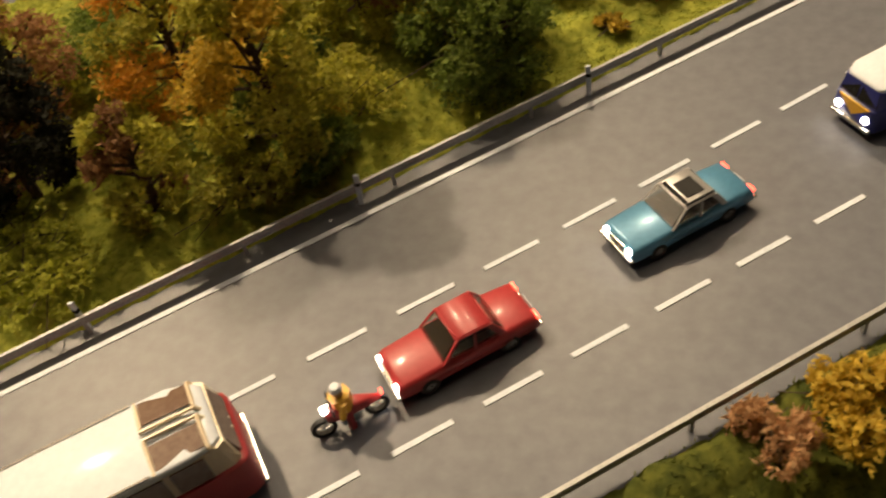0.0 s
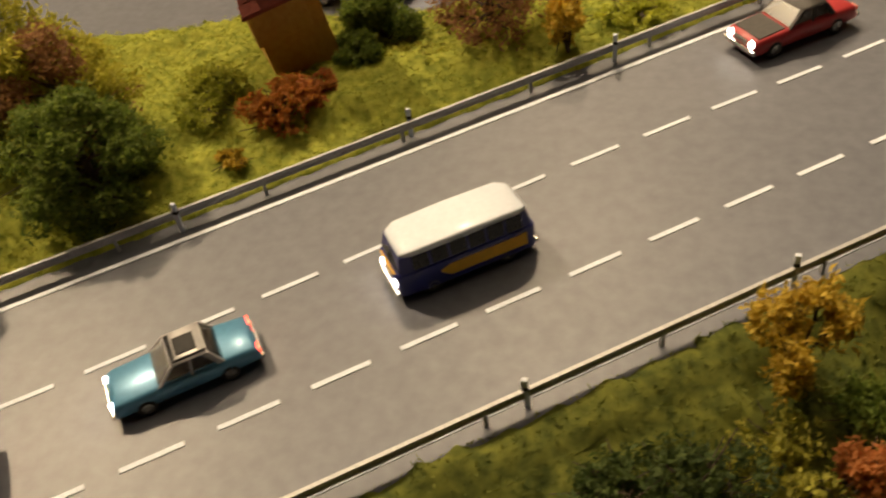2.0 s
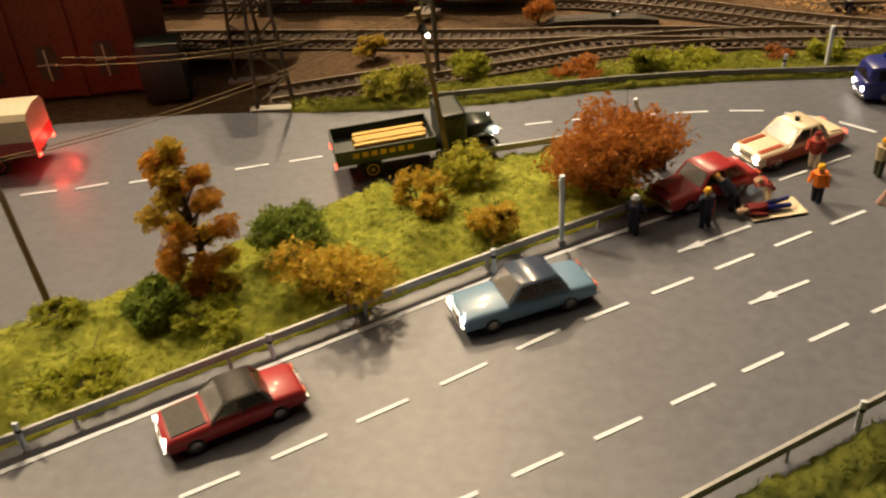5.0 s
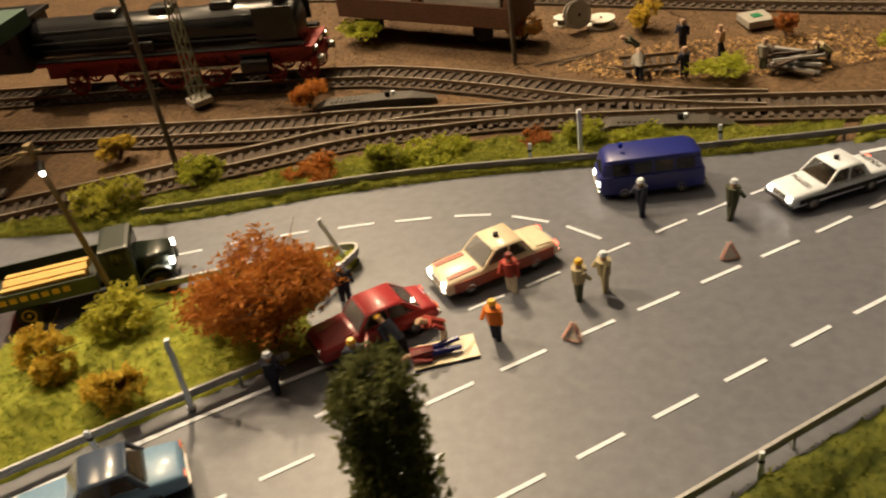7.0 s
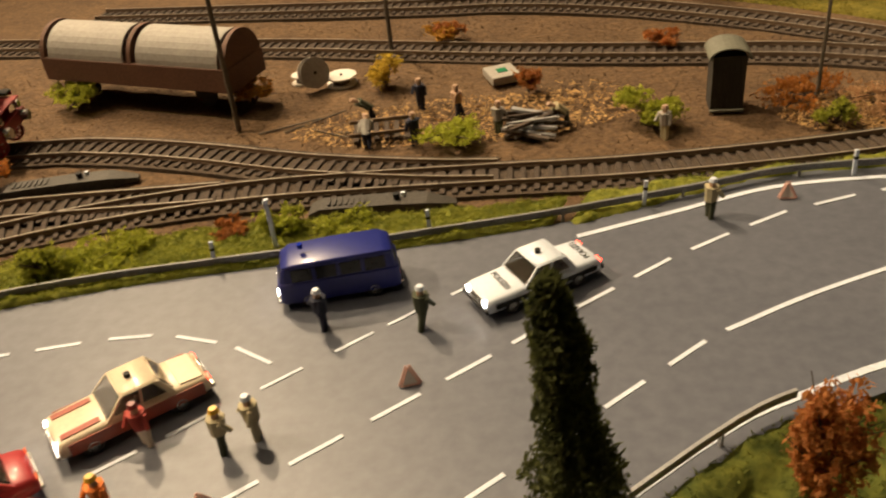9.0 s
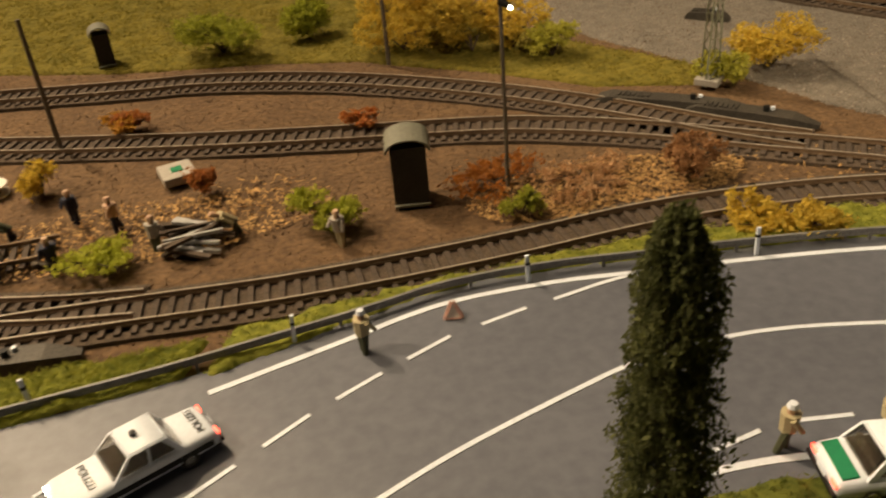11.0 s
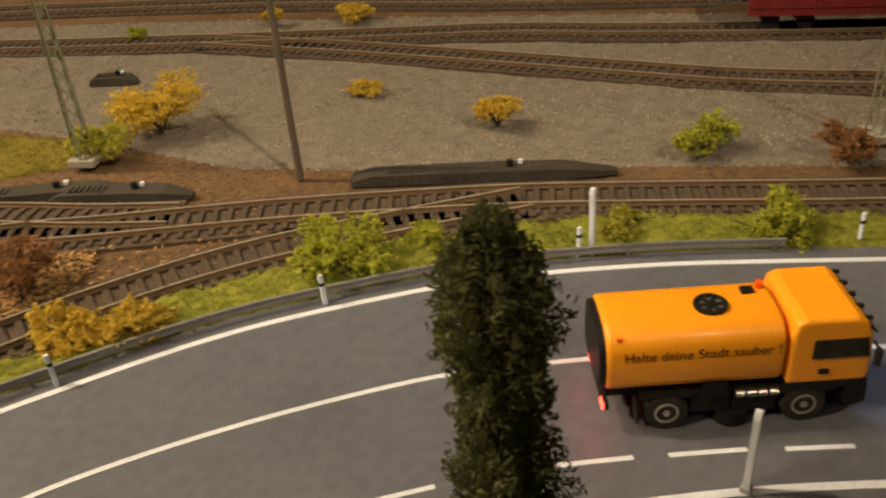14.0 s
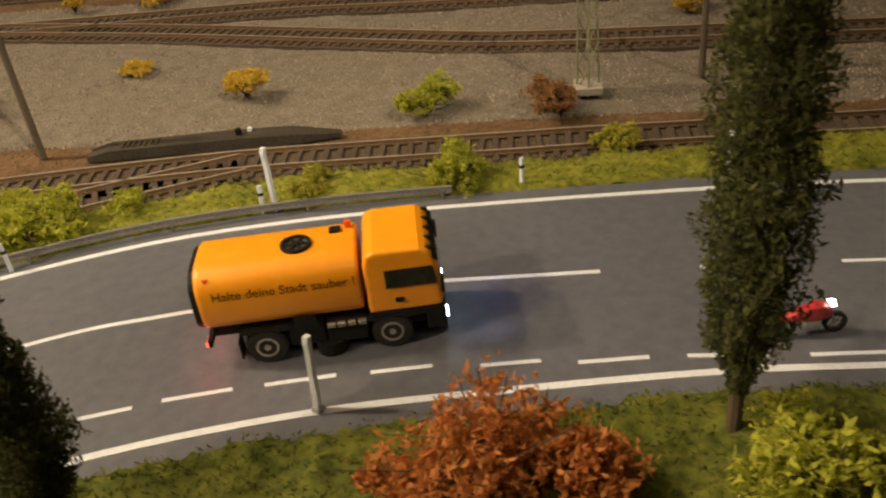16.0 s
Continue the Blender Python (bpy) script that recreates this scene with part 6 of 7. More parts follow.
def warning_triangle(x, y, turn):
    root = holder("warning_sign", "folding red and white warning triangle", "warning sign", pose(x, y, 0, 0, 0, turn) @ Matrix.Scale(0.8, 4), "warning signs")
    for k in range(3):
        pa = pose(0, 0, 0, 0, 0, 120 * k)
        bm = bmesh.new()
        loft(bm, [[pa @ Vector((0.0030, -0.0042, z0)), pa @ Vector((0.0030, 0.0042, z0)), pa @ Vector((0.0006, 0.0003, 0.0085)), pa @ Vector((0.0006, -0.0003, 0.0085))] for z0 in (0.0006, 0.0007)])
        part("panel", bm, TRIW, root)
        bm = bmesh.new()
        for a, b in (((0.0032, -0.0042, 0.0006), (0.0009, 0, 0.0088)), ((0.0032, 0.0042, 0.0006), (0.0009, 0, 0.0088)), ((0.0032, -0.0042, 0.0008), (0.0032, 0.0042, 0.0008))):
            tube(bm, pa @ Vector(a), pa @ Vector(b), 0.0004, 0.0004, 5)
        part("red_border", bm, PINK, root)


warning_triangle(0.598, 0.705, 10)
warning_triangle(0.660, 0.755, 40)
warning_triangle(0.823, 0.854, 20)

# ---- poles and masts ----
WOODP = mat("weathered_pole", (0.2, 0.14, 0.06), (0.28, 0.2, 0.1), 0.8, grain=120, bump=0.4)
GREYW = mat("grey_wood", (0.08, 0.065, 0.045), (0.14, 0.115, 0.085), 0.85, grain=120, bump=0.4)
MASTG = mat("mast_green_grey", (0.2, 0.21, 0.14), (0.27, 0.28, 0.2), 0.6, grain=100)


def lamp_pole(x, y, h, material, label, lamp=True, z=-0.003, r=0.0015, name="pole", lean=(0, 0)):
    root = holder(name, label, "pole", pose(x, y, z, *lean), "poles")
    bm = bmesh.new()
    tube(bm, (0, 0, -0.003), (0, 0, h), r, r * 0.75, 9)
    part("shaft", bm, material, root)
    if lamp:
        bm = bmesh.new()
        tube(bm, (0, 0, h * 0.9), (0.003, -0.004, h * 0.88), 0.0022, 0.0012, 10)
        part("lamp_shade", bm, BLACK, root)
        bm = bmesh.new()
        tube(bm, (0.0028, -0.0037, h * 0.88), (0.0036, -0.0048, h * 0.872), 0.0009, 0.0009, 8)
        part("bulb", bm, LAMP_ON, root)
        bm = bmesh.new()
        box(bm, (0, 0, h * 0.97), (0.010, 0.0012, 0.0012))
        box(bm, (0, 0, h * 1.0), (0.003, 0.003, 0.002))
        part("crossbar", bm, material, root)
    return root


lamp_pole(0.256, 0.6075, 0.066, WOODP, "brown wooden telegraph pole with lamp", z=0, lean=(-10, -10.5))
lamp_pole(0.403, 0.729, 0.082, WOODP, "pale brown wooden telegraph pole with lamp", z=0, lean=(3, -6))
lamp_pole(1.092, 0.940, 0.11, GREYW, "tall grey green pole beside the track", False, r=0.0019)
lamp_pole(0.847, 1.150, 0.09, GREYW, "dark wooden pole in the meadow", False)
lamp_pole(0.874, 0.956, 0.1, GREYW, "thin dark pole with small lamp", True, r=0.0011)
lamp_pole(0.643, 1.09, 0.075, GREYW, "dark leaning pole beside the track", False, r=0.0016)
lamp_pole(0.557, 0.99, 0.085, GREYW, "dark pole beside the barrel wagons", False, r=0.0017)
lamp_pole(0.3755, 0.859, 0.112, GREYW, "thin dark pole beside the slip road", False, r=0.0016)
lamp_pole(1.36, 0.74, 0.09, GREYW, "grey pole beyond the tracks", False, r=0.0018)
for a, b in (((0.245, 0.618, 0.062), (-0.2, 0.42, 0.07)), ((0.248, 0.62, 0.062), (0.3945, 0.725, 0.079)), ((0.242, 0.62, 0.062), (0.391, 0.728, 0.079)), ((0.25, 0.617, 0.062), (-0.2, 0.40, 0.07)), ((0.3945, 0.725, 0.079), (0.2, 0.74, 0.05)), ((0.3945, 0.728, 0.079), (0.2, 0.75, 0.05))):
    bm = bmesh.new()
    A, B = Vector(a), Vector(b)
    pts = [A.lerp(B, i / 12) - Vector((0, 0, 0.006 * 4 * (i / 12) * (1 - i / 12))) for i in range(13)]
    loft(bm, [[p + Vector((0, 0.00022 * math.cos(k * 1.257), 0.00022 * math.sin(k * 1.257))) for k in range(5)] for p in pts])
    thing("wire", bm, WOODP, "thin sagging wire between the poles", "wire")


def lattice_mast(x, y, h, label, turn=45):
    root = holder("lattice_mast", label, "mast", pose(x, y, -0.003, 0, 0, turn), "lattice masts")
    w0, w1 = 0.0055, 0.0028
    P = lambda i, z: Vector((math.cos(math.pi / 2 * i) * (w0 + (w1 - w0) * z / h), math.sin(math.pi / 2 * i) * (w0 + (w1 - w0) * z / h), z))
    for i in range(4):
        bm = bmesh.new()
        tube(bm, P(i, -0.002), P(i, h), 0.0006, 0.0005, 5)
        part("leg", bm, MASTG, root)
        for k in range(9):
            bm = bmesh.new()
            tube(bm, P(i, h * k / 9), P(i + 1, h * (k + 1) / 9), 0.00035, 0.00035, 4)
            part("brace", bm, MASTG, root)
    bm = bmesh.new()
    box(bm, (0, 0, 0.001), (0.014, 0.014, 0.004), bevel=0.0006)
    part("foundation", bm, GREYROOF, root)


lattice_mast(1.020, 1.035, 0.095, "green grey lattice mast on a block")
lattice_mast(1.310, 0.772, 0.11, "slim green grey lattice mast")
lattice_mast(0.353, 0.953, 0.085, "dark lattice mast between the tracks")

# ---- trackside things ----
HUTW = mat("dark_planks", (0.025, 0.022, 0.018), (0.05, 0.043, 0.034), 0.8, grain=120, bump=0.3)
TIN = mat("grey_green_tin", (0.13, 0.13, 0.1), (0.18, 0.18, 0.14), 0.6, grain=60)


def hut(x, y, turn, h=0.031, w=0.017, d=0.016, label="dark plank hut with curved grey roof"):
    root = holder("hut", label, "hut", pose(x, y, -0.006, 0, 0, turn), "huts")
    for i in range(6):
        for s in (-1, 1):
            bm = bmesh.new()
            box(bm, (-w / 2 + w * (i + 0.5) / 6, s * d / 2, h / 2), (w / 6.4, 0.0008, h))
            part("plank", bm, HUTW, root)
    bm = bmesh.new()
    box(bm, (0, 0, h / 2), (w * 0.98, d * 0.97, h * 0.99))
    part("wall", bm, HUTW, root)
    bm = bmesh.new()
    loft(bm, [[(w * 0.64 * math.cos(radians(a)) * r, y_, h - 0.001 + 0.0062 * math.sin(radians(a)) * r) for r, a in [(1, k) for k in range(0, 181, 15)] + [(0.9, k) for k in range(180, -1, -15)]] for y_ in (-d * 0.66, d * 0.66)])
    part("roof", bm, TIN, root)
    bm = bmesh.new()
    box(bm, (0, -d / 2 - 0.001, 0.0015), (w, 0.003, 0.001))
    part("sill", bm, TIN, root)


hut(0.827, 0.962, -8)
hut(0.655, 1.235, 10, h=0.024, w=0.012, d=0.012, label="small dark plank hut with grey roof")

CONC = mat("dark_metal_cover", (0.032, 0.028, 0.023), (0.07, 0.062, 0.05), 0.6, 0.2, grain=80, bump=0.3)


def point_motor(x, y, turn, L=0.075, label="long dark point motor cover beside the track"):
    root = holder("point_motor", label, "point motor", pose(x, y, -0.005, 0, 0, turn), "point motors")
    bm = bmesh.new()
    prof = [(-L / 2, 0.0015), (-L * 0.42, 0.004), (L * 0.05, 0.0045), (L * 0.3, 0.004), (L / 2, 0.001)]
    loft(bm, [[(x_, -0.006 * k, -0.001), (x_, -0.0055 * k, z), (x_, 0.0055 * k, z), (x_, 0.006 * k, -0.001)] for (x_, z), k in zip(prof, (1, 1, 1, 1, 0.4))])
    part("cover", bm, CONC, root)
    for i in range(7):
        bm = bmesh.new()
        box(bm, (-L * 0.36 + 0.0028 * i, 0, 0.0046), (0.0012, 0.006, 0.0006))
        part("rib", bm, CONC, root)
    bm = bmesh.new()
    cyl(bm, (L * 0.1, 0, 0.0058), 0.0016, 0.003, 12, "Z")
    part("crank", bm, BLACK, root)
    bm = bmesh.new()
    cyl(bm, (L * 0.14, 0.003, 0.0052), 0.0012, 0.0016, 10, "Z")
    part("lamp", bm, WHITE, root)


point_motor(0.475, 0.937, 5)
point_motor(0.645, 0.885, -3, 0.07)
point_motor(1.156, 0.878, -41, 0.125, "long black point motor cover on the gravel")
point_motor(1.02, 0.985, -42, 0.07)
point_motor(0.99, 1.015, -35, 0.09)
point_motor(1.075, 1.145, -45, 0.03, "small dark control box")


def rail_panel(x, y, turn, n=6):
    root = holder("track_panel", "short prefabricated track panel lying on the soil", "track panel", pose(x, y, -0.0045, 0, 0, turn))
    for i in range(n):
        bm = bmesh.new()
        box(bm, (-0.014 + 0.0056 * i, 0, 0), (0.0026, 0.027, 0.002))
        part("sleeper", bm, SLEEPER, root)
    for s in (-1, 1):
        bm = bmesh.new()
        box(bm, (0, s * 0.0086, 0.002), (0.036, 0.001, 0.002))
        part("rail", bm, RUST, root)


rail_panel(0.641, 0.97, 3)
root = holder("rail_pile", "untidy pile of rails and dark sleepers", "pile", pose(0.722, 0.955, -0.006))
for i in range(26):
    bm = bmesh.new()
    box(bm, (0, 0, 0), (random.uniform(0.016, 0.03), 0.0016 if i % 2 else 0.0026, 0.0016), pose(random.uniform(-0.006, 0.006), random.uniform(-0.012, 0.012), 0.001 + 0.0003 * i, random.uniform(-5, 5), random.uniform(-6, 6), random.uniform(-35, 35)))
    part("beam", bm, STEEL if i % 3 == 1 else SLEEPER, root)
for x, y, z, rx, r in ((0.613, 1.045, -0.003, 0, 0.0095), (0.597, 1.04, 0.005, 75, 0.0095), (0.586, 1.055, -0.004, 0, 0.006)):
    root = holder("cable_drum", "pale wooden cable drum on the soil", "cable drum", pose(x, y, z, rx, 0, 30), "cable drums")
    for o in (-0.0025, 0.0025):
        bm = bmesh.new()
        cyl(bm, (0, 0, o), r, 0.0009, 26, "Z")
        part("flange", bm, TRIW if rx == 0 else GREYROOF, root)
    bm = bmesh.new()
    cyl(bm, (0, 0, 0), r * 0.55, 0.0045, 20, "Z")
    part("core", bm, GREYW, root)
    bm = bmesh.new()
    cyl(bm, (0, 0, 0.0032), r * 0.1, 0.0006, 10, "Z")
    part("hub", bm, BLACK, root)
root = holder("foundation_block", "grey concrete block with a green sign", "block", pose(0.712, 1.028, -0.005, 0, 0, 15))
bm = bmesh.new()
box(bm, (0, 0, 0.002), (0.018, 0.02, 0.005), bevel=0.0008)
part("block", bm, GREYROOF, root)
bm = bmesh.new()
box(bm, (0, 0, 0.0047), (0.006, 0.006, 0.0005))
part("green_plate", bm, GREENP, root)
for i in range(5):
    bm = bmesh.new()
    tube(bm, (0, 0, 0), (random.uniform(0.02, 0.045), 0, random.uniform(0, 0.004)), 0.0006, 0.0005, 5)
    ob = thing("pole_offcut", bm, GREYW, "thin dark wooden pole lying on soil", "pole")
    ob.matrix_world = pose(0.57 + 0.015 * i, 0.972 + random.uniform(-0.012, 0.02), -0.006, 0, 0, random.uniform(-50, 30))

# ---- steam locomotive ----
LOCOB = mat("loco_black", (0.009, 0.009, 0.011), (0.02, 0.02, 0.021), 0.35, 0.1, coat=0.25)
LOCOR = mat("loco_red", (0.3, 0.02, 0.015), (0.24, 0.016, 0.012), 0.5)
root = holder("steam_locomotive", "black steam locomotive with red wheels and frame", "locomotive", pose(0.285, 0.986, -0.002, 0, 0, 0) @ Matrix.Scale(1.22, 4))
own("boiler", lambda bm: loft(bm, [[(x, r * math.cos(radians(a)), 2.65 + r * math.sin(radians(a))) for a in range(0, 360, 18)] for x, r in ((-3.6, 1.0), (7.2, 0.98), (7.3, 0.94), (9.6, 0.98), (9.75, 0.9), (9.85, 0.5))]), LOCOB, root, smooth=True)
own("chimney", lambda bm: tube(bm, (8.9, 0, 3.5), (8.9, 0, 4.3), 0.34, 0.4, 16), LOCOB, root)
for x in (6.2, 3.2, 0.4):
    own("dome", lambda bm, x=x: (box(bm, (x, 0, 3.65), (1.2, 0.9, 0.5), bevel=0.2)), LOCOB, root)
for s in (-1, 1):
    own("smoke_deflector", lambda bm, s=s: box(bm, (8.9, s * 1.3, 3.0), (1.9, 0.06, 1.5), bevel=0.02), LOCOB, root)
    own("running_board", lambda bm, s=s: box(bm, (3.4, s * 1.25, 1.95), (13.4, 0.5, 0.1)), LOCOB, root)
    own("red_valance", lambda bm, s=s: box(bm, (3.4, s * 1.48, 1.86), (13.4, 0.04, 0.22)), LOCOR, root)
    own("boiler_band_pipe", lambda bm, s=s: (tube(bm, (-3.0, s * 0.8, 3.2), (8.2, s * 0.7, 3.25), 0.07, 0.07, 6), tube(bm, (-3.4, s * 1.05, 2.75), (4.0, s * 1.03, 2.8), 0.05, 0.05, 6)), LOCOB, root)
    own("frame", lambda bm, s=s: box(bm, (3.4, s * 0.62, 1.2), (13.6, 0.08, 0.7)), LOCOR, root)
    own("cylinder", lambda bm, s=s: (cyl(bm, (7.6, s * 1.25, 1.05), 0.42, 1.3, 16, "X"), cyl(bm, (7.6, s * 1.2, 1.7), 0.22, 1.4, 12, "X")), LOCOB, root)
    own("connecting_rod", lambda bm, s=s: (box(bm, (3.6, s * 1.02, 1.0), (5.6, 0.06, 0.14)), box(bm, (6.0, s * 1.1, 1.05), (2.6, 0.06, 0.1))), CHROME, root)
    for x, r in ((1.0, 0.9), (3.1, 0.9), (5.2, 0.9), (8.3, 0.5), (9.9, 0.5), (-1.9, 0.6)):
        w_ = own("wheel", lambda bm, x=x, r=r, s=s: ring(bm, (x, s * 0.8, r), r, r * 0.8, 0.14, 24), LOCOR, root)
        own("spokes", lambda bm, x=x, r=r, s=s: [box(bm, (0, 0, 0), (r * 1.7, 0.07, 0.08), pose(x, s * 0.8, r, 0, 30 * i, 0)) for i in range(6)], LOCOR, w_)
    own("pipe", lambda bm, s=s: (tube(bm, (-3.0, s * 1.02, 2.4), (9.0, s * 1.02, 2.3), 0.06, 0.06, 6), box(bm, (2.2, s * 1.15, 2.3), (1.2, 0.3, 0.5), bevel=0.08)), LOCOB, root)
    own("cab_window", lambda bm, s=s: box(bm, (-4.8, s * 1.46, 2.9), (1.0, 0.04, 0.7)), GLASS, root)
    own("buffer", lambda bm, s=s: cyl(bm, (10.65, s * 0.9, 1.05), 0.22, 0.3, 14, "X"), CHROME, root)
    own("lantern", lambda bm, s=s: cyl(bm, (10.45, s * 0.9, 1.55), 0.16, 0.2, 12, "X"), CHROME, root)
own("buffer_beam", lambda bm: box(bm, (10.35, 0, 1.05), (0.3, 2.6, 0.5), bevel=0.04), LOCOR, root)
own("cab", lambda bm: (box(bm, (-4.8, 0, 2.6), (2.2, 2.9, 2.2), bevel=0.1), box(bm, (-4.8, 0, 3.85), (2.7, 3.0, 0.25), bevel=0.1)), LOCOB, root)
own("walkway", lambda bm: box(bm, (9.8, 0, 1.75), (1.3, 2.5, 0.08)), LOCOR, root)
root = holder("coal_tender", "black coal tender with red underframe", "tender", pose(0.124, 0.986, -0.002, 0, 0, 0) @ Matrix.Scale(1.22, 4))
own("tank", lambda bm: box(bm, (0, 0, 2.4), (7.0, 2.9, 1.9), bevel=0.12), LOCOB, root)
own("coal", lambda bm: (bmesh.ops.create_icosphere(bm, subdivisions=3, radius=1, matrix=pose(0.3, 0, 3.2) @ Matrix.Diagonal((2.6, 1.1, 0.6, 1)))), BLACK, root)
own("underframe", lambda bm: box(bm, (0, 0, 1.2), (7.4, 2.4, 0.5)), LOCOR, root)
for s in (-1, 1):
    for x in (-2.5, -0.9, 0.9, 2.5):
        own("wheel", lambda bm, x=x, s=s: (ring(bm, (x, s * 0.8, 0.5), 0.5, 0.38, 0.14, 20), cyl(bm, (x, s * 0.8, 0.5), 0.4, 0.06, 16)), LOCOR, root)

# ---- hooped wagons and red wagon ----
BROWNW = mat("brown_wagon", (0.1, 0.045, 0.025), (0.15, 0.07, 0.04), 0.7, grain=80)


def hooped_wagon(x, y, turn):
    root = holder("hooped_wagon", "low brown wagon with grey barrel covers", "wagon", pose(x, y, -0.002, 0, 0, turn) @ Matrix.Diagonal((1.3, 1.15, 1.15, 1)), "hooped wagons")
    own("body", lambda bm: (box(bm, (0, 0, 1.5), (9.4, 2.9, 1.1), bevel=0.05), box(bm, (0, 0, 0.85), (9.0, 1.6, 0.3))), BROWNW, root)
    for c in (-2.3, 2.3):
        own("barrel_cover", lambda bm, c=c: loft(bm, [[(c + xx, 1.4 * r * math.cos(radians(a)), 2.0 + 1.35 * r * math.sin(radians(a))) for r, a in [(1, k) for k in range(0, 181, 12)] + [(0.95, k) for k in range(180, -1, -12)]] for xx in (-1.95, -1.0, 0, 1.0, 1.95)]), GREYROOF, root, smooth=False)
    for c in (-4.55, 0, 4.55):
        own("end_wall", lambda bm, c=c: loft(bm, [[(c + xx, 1.42 * math.cos(radians(a)), 2.0 + 1.4 * math.sin(radians(a))) for a in range(0, 181, 12)] for xx in (-0.1, 0.1)]), BROWNW, root)
    for s in (-1, 1):
        for xx in (-3, 3):
            own("wheel", lambda bm, s=s, xx=xx: cyl(bm, (xx, s * 0.8, 0.5), 0.5, 0.14, 18), BLACK, root)


hooped_wagon(0.497, 1.049, -23)


def flat_wagon(x, y, turn):
    root = holder("goods_wagon", "dark red goods wagon with black underframe", "wagon", pose(x, y, -0.002, 0, 0, turn), "goods wagons")
    own("body", lambda bm: box(bm, (0, 0, 2.2), (12.4, 2.8, 1.9), bevel=0.06), MAROON, root)
    own("sole_bar", lambda bm: (box(bm, (0, 1.3, 1.05), (12.6, 0.12, 0.35)), box(bm, (0, -1.3, 1.05), (12.6, 0.12, 0.35)), box(bm, (0, 0, 0.9), (11, 1.4, 0.25))), MAROON, root)
    for i in range(9):
        for s in (-1, 1):
            own("rib", lambda bm, i=i, s=s: box(bm, (-5.6 + 1.4 * i, s * 1.42, 2.2), (0.12, 0.08, 1.8)), MAROON, root)
    own("hand_wheel", lambda bm: ring(bm, (3.0, -1.5, 0.95), 0.4, 0.3, 0.06, 18), YELLOW, root)
    for s in (-1, 1):
        for xx in (-5, -3.2, 3.2, 5):
            own("wheel", lambda bm, s=s, xx=xx: cyl(bm, (xx, s * 0.8, 0.48), 0.48, 0.14, 18), BLACK, root)


flat_wagon(1.452, 0.862, -47)
flat_wagon(1.560, 0.752, -45)

# ---- tower, brick house, trestles ----
TOWERW = mat("tower_ochre", (0.62, 0.32, 0.07), (0.72, 0.42, 0.11), 0.7, grain=40, bump=0.2)
BRICK = mat("red_brick", (0.16, 0.045, 0.025), (0.24, 0.08, 0.045), 0.85, grain=50, bump=0.4, rand=0.25)
ROOFT = mat("maroon_tiles", (0.24, 0.05, 0.035), (0.34, 0.08, 0.05), 0.7, grain=60, rand=0.3)
root = holder("tower", "tall ochre tower with small maroon roof", "tower", pose(0.154, 0.533, 0.0, 0, -9, 0) @ pose(0, 0, 0, 0, 0, 36))
bm = bmesh.new()
loft(bm, [[(sx * w, sy * w, z) for sx, sy in ((-1, -1), (1, -1), (1, 1), (-1, 1))] for w, z in ((0.0145, -0.003), (0.014, 0.045), (0.0135, 0.082))])
part("shaft", bm, TOWERW, root)
bm = bmesh.new()
box(bm, (-0.004, -0.0165, 0.033), (0.024, 0.006, 0.02), bevel=0.0006)
part("porch", bm, TOWERW, root)
for z0, y0 in ((0.044, -0.014), (0.074, -0.0135)):
    bm = bmesh.new()
    loft(bm, [[(-0.018, y0 - 0.013, z0 - 0.005), (0.016, y0 - 0.013, z0 - 0.005), (0.013, y0, z0 + 0.011), (-0.013, y0, z0 + 0.011)], [(-0.018, y0 - 0.013, z0 - 0.004), (0.016, y0 - 0.013, z0 - 0.004), (0.013, y0, z0 + 0.012), (-0.013, y0, z0 + 0.012)]])
    porch_roof = part("roof", bm, ROOFT, root)
    for r_ in range(4):
        for c_ in range(8):
            u, v = (r_ + 0.5) / 4, (c_ + 0.5) / 8
            bm = bmesh.new()
            wid = 0.034 - 0.008 * u
            box(bm, (0, 0, 0), (wid / 8.6, 0.0046, 0.0006), pose(-0.018 + 0.005 * u + wid * v, y0 - 0.013 + 0.013 * u, z0 - 0.0038 + 0.016 * u, 51, 0, 0))
            part("tile", bm, ROOFT, porch_roof)
house = holder("brick_house", "red brick goods house with arched windows", "house", pose(0.075, 0.80, -0.004, 0, 0, 14))
bm = bmesh.new()
box(bm, (0, 0.04, 0.05), (0.25, 0.08, 0.10))
part("wall", bm, BRICK, house)
bm = bmesh.new()
loft(bm, [[(x_, -0.006, 0.098), (x_, 0.04, 0.13), (x_, 0.086, 0.098), (x_, 0.04, 0.124)] for x_ in (-0.13, 0.13)])
part("roof", bm, ROOFT, house)
for i in range(7):
    bm = bmesh.new()
    x_ = -0.105 + 0.035 * i
    loft(bm, [[(x_ - 0.006, yy, 0.012), (x_ + 0.006, yy, 0.012), (x_ + 0.006, yy, 0.03), (x_ + 0.004, yy, 0.033), (x_ - 0.004, yy, 0.033), (x_ - 0.006, yy, 0.03)] for yy in (-0.001, 0.003)])
    wnd = part("window", bm, GREYW, house)
    bm = bmesh.new()
    box(bm, (x_, -0.0015, 0.0215), (0.0008, 0.001, 0.02))
    box(bm, (x_, -0.0015, 0.022), (0.012, 0.001, 0.0008))
    part("glazing_bar", bm, CREAM, wnd)
    bm = bmesh.new()
    box(bm, (x_ + 0.0175, -0.001, 0.05), (0.004, 0.003, 0.1))
    part("pilaster", bm, BRICK, house)
bm = bmesh.new()
box(bm, (0.0, 0, 0.018), (0.026, 0.018, 0.036), bevel=0.001)
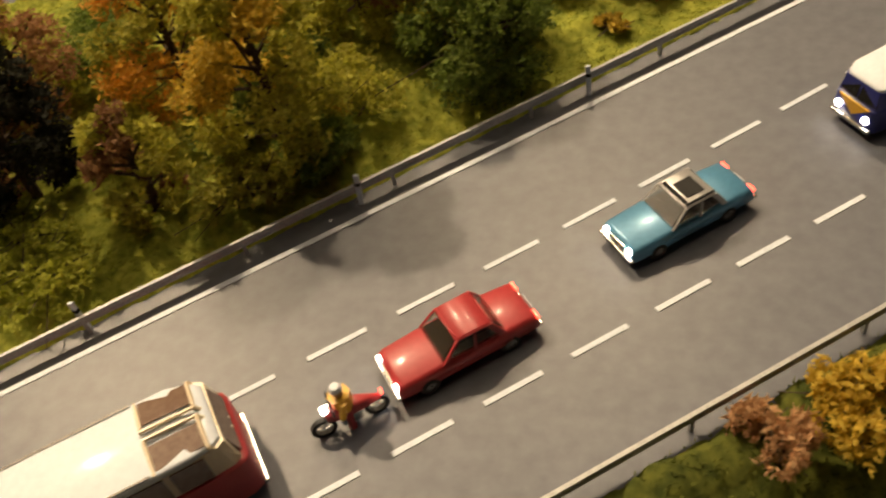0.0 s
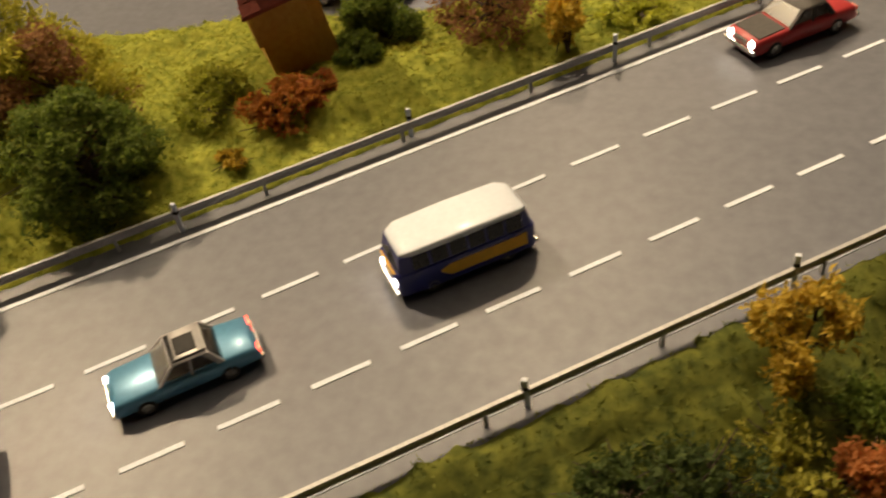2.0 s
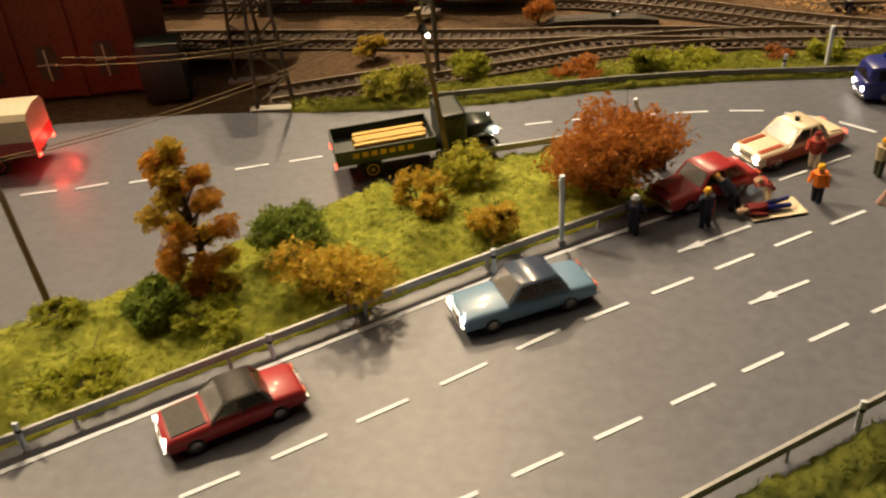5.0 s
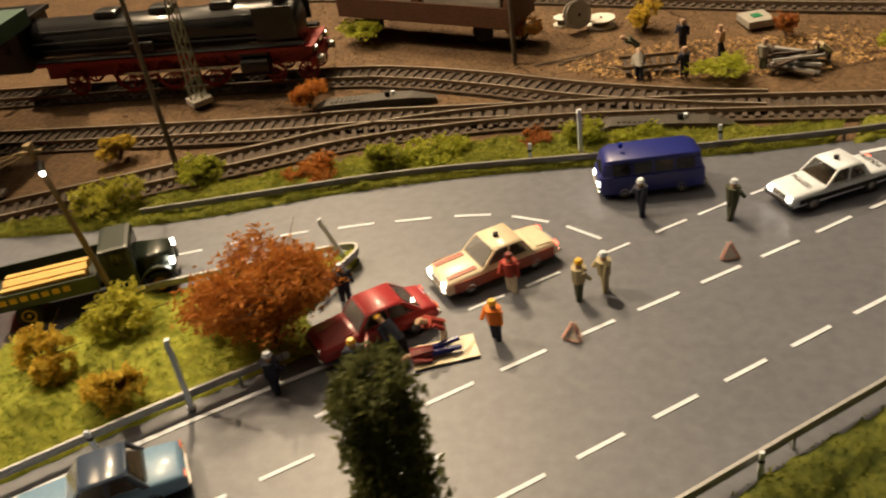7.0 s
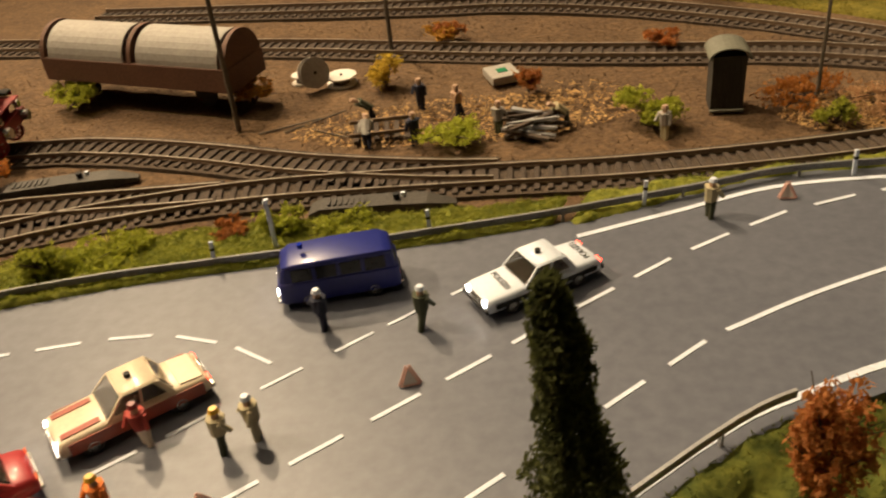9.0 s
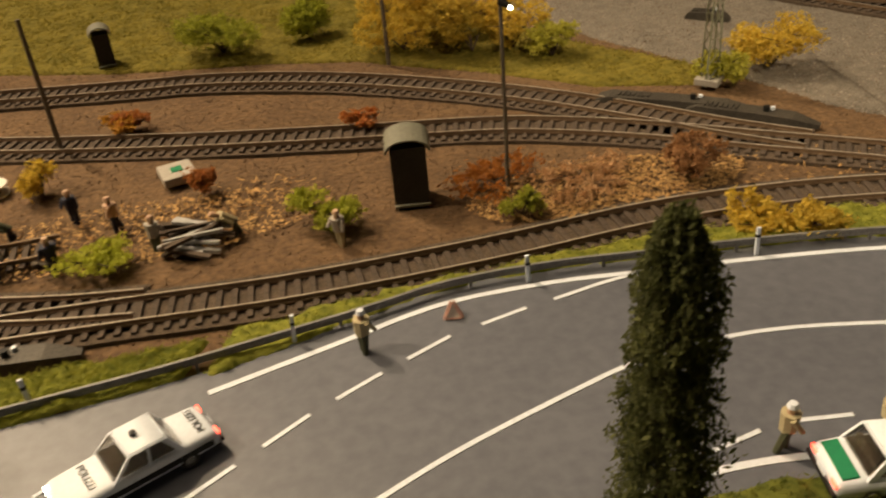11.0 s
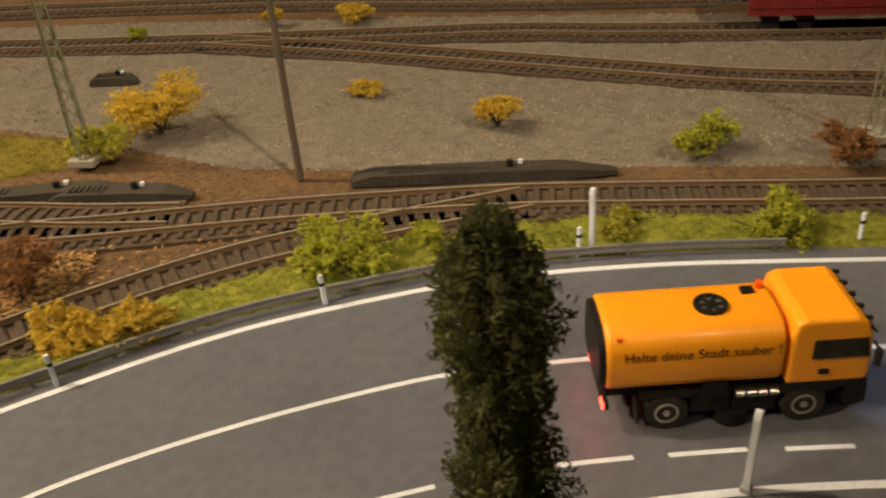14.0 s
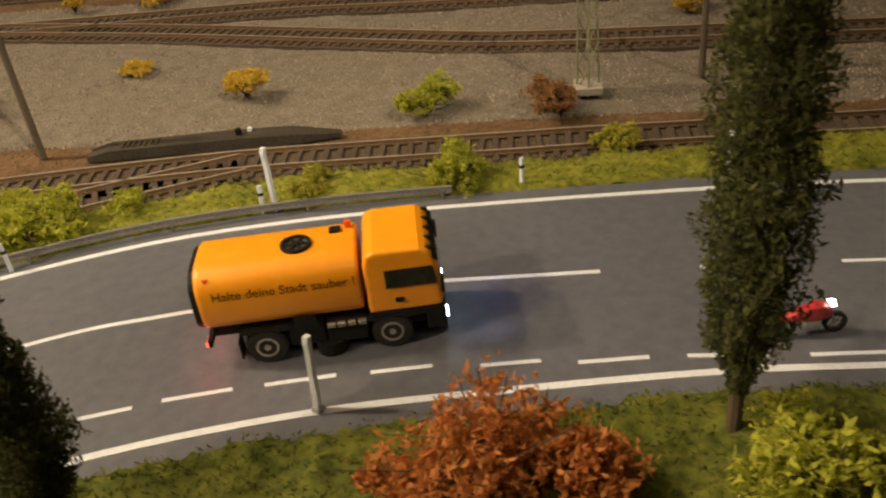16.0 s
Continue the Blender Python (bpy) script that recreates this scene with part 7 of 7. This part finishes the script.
ob = thing("cabinet", bm, DKGREEN, "dark green metal cabinet beside the house", "cabinet")
ob.matrix_world = pose(0.215, 0.822, -0.005, 0, 0, 15)
TEALW = mat("crane_teal", (0.03, 0.08, 0.06), (0.05, 0.11, 0.085), 0.6)


def trestle(x, y, turn):
    root = holder("trestle", "dark timber trestle on a pale foot plate", "trestle", pose(x, y, -0.004, 0, 0, turn), "trestles")
    for s in (-1, 1):
        bm = bmesh.new()
        tube(bm, (s * 0.011, 0, 0), (s * 0.006, 0, 0.075), 0.0013, 0.0011, 5)
        part("leg", bm, GREYW, root)
    for k in range(4):
        z0, z1 = 0.004 + 0.017 * k, 0.004 + 0.017 * (k + 1)
        s = 1 if k % 2 else -1
        bm = bmesh.new()
        tube(bm, (s * (0.011 - 0.005 * z0 / 0.075), 0, z0), (-s * (0.011 - 0.005 * z1 / 0.075), 0, z1), 0.0006, 0.0006, 4)
        part("brace", bm, GREYW, root)
    bm = bmesh.new()
    box(bm, (0, 0, 0.001), (0.030, 0.007, 0.0024), bevel=0.0004)
    part("foot_plate", bm, GREYROOF, root)


trestle(0.290, 0.800, 8)
trestle(0.262, 0.84, 8)
root = holder("gantry", "grey tube conveyor on green timber gantry", "gantry", pose(0.255, 0.86, 0.0, 0, 0, 0))
bm = bmesh.new()
tube(bm, (0.02, -0.05, 0.072), (-0.08, 0.11, 0.10), 0.012, 0.012, 18)
part("tube", bm, GREYROOF, root, smooth=True)
bm = bmesh.new()
box(bm, (-0.04, 0.03, 0.066), (0.1, 0.1, 0.01), pose(0, 0, 0, 0, 0, 0))
part("deck", bm, TEALW, root)

# ---- the room ----
DARKW = mat("dark_hall", (0.03, 0.025, 0.02), (0.05, 0.04, 0.03), 0.9, grain=2)
for name, c, s in (("floor", (0.6, 0.7, -0.86), (9, 9, 0.1)), ("ceiling", (0.6, 0.7, 2.65), (9, 9, 0.1)), ("wall_north", (0.6, 5.2, 0.9), (9, 0.1, 3.4)), ("wall_south", (0.6, -3.8, 0.9), (9, 0.1, 3.4)), ("wall_east", (5.1, 0.7, 0.9), (0.1, 9, 3.4)), ("wall_west", (-3.9, 0.7, 0.9), (0.1, 9, 3.4))):
    bm = bmesh.new()
    box(bm, c, s)
    thing(name, bm, DARKW, "plain dark surface of the exhibition hall", "wall", kind="structure")
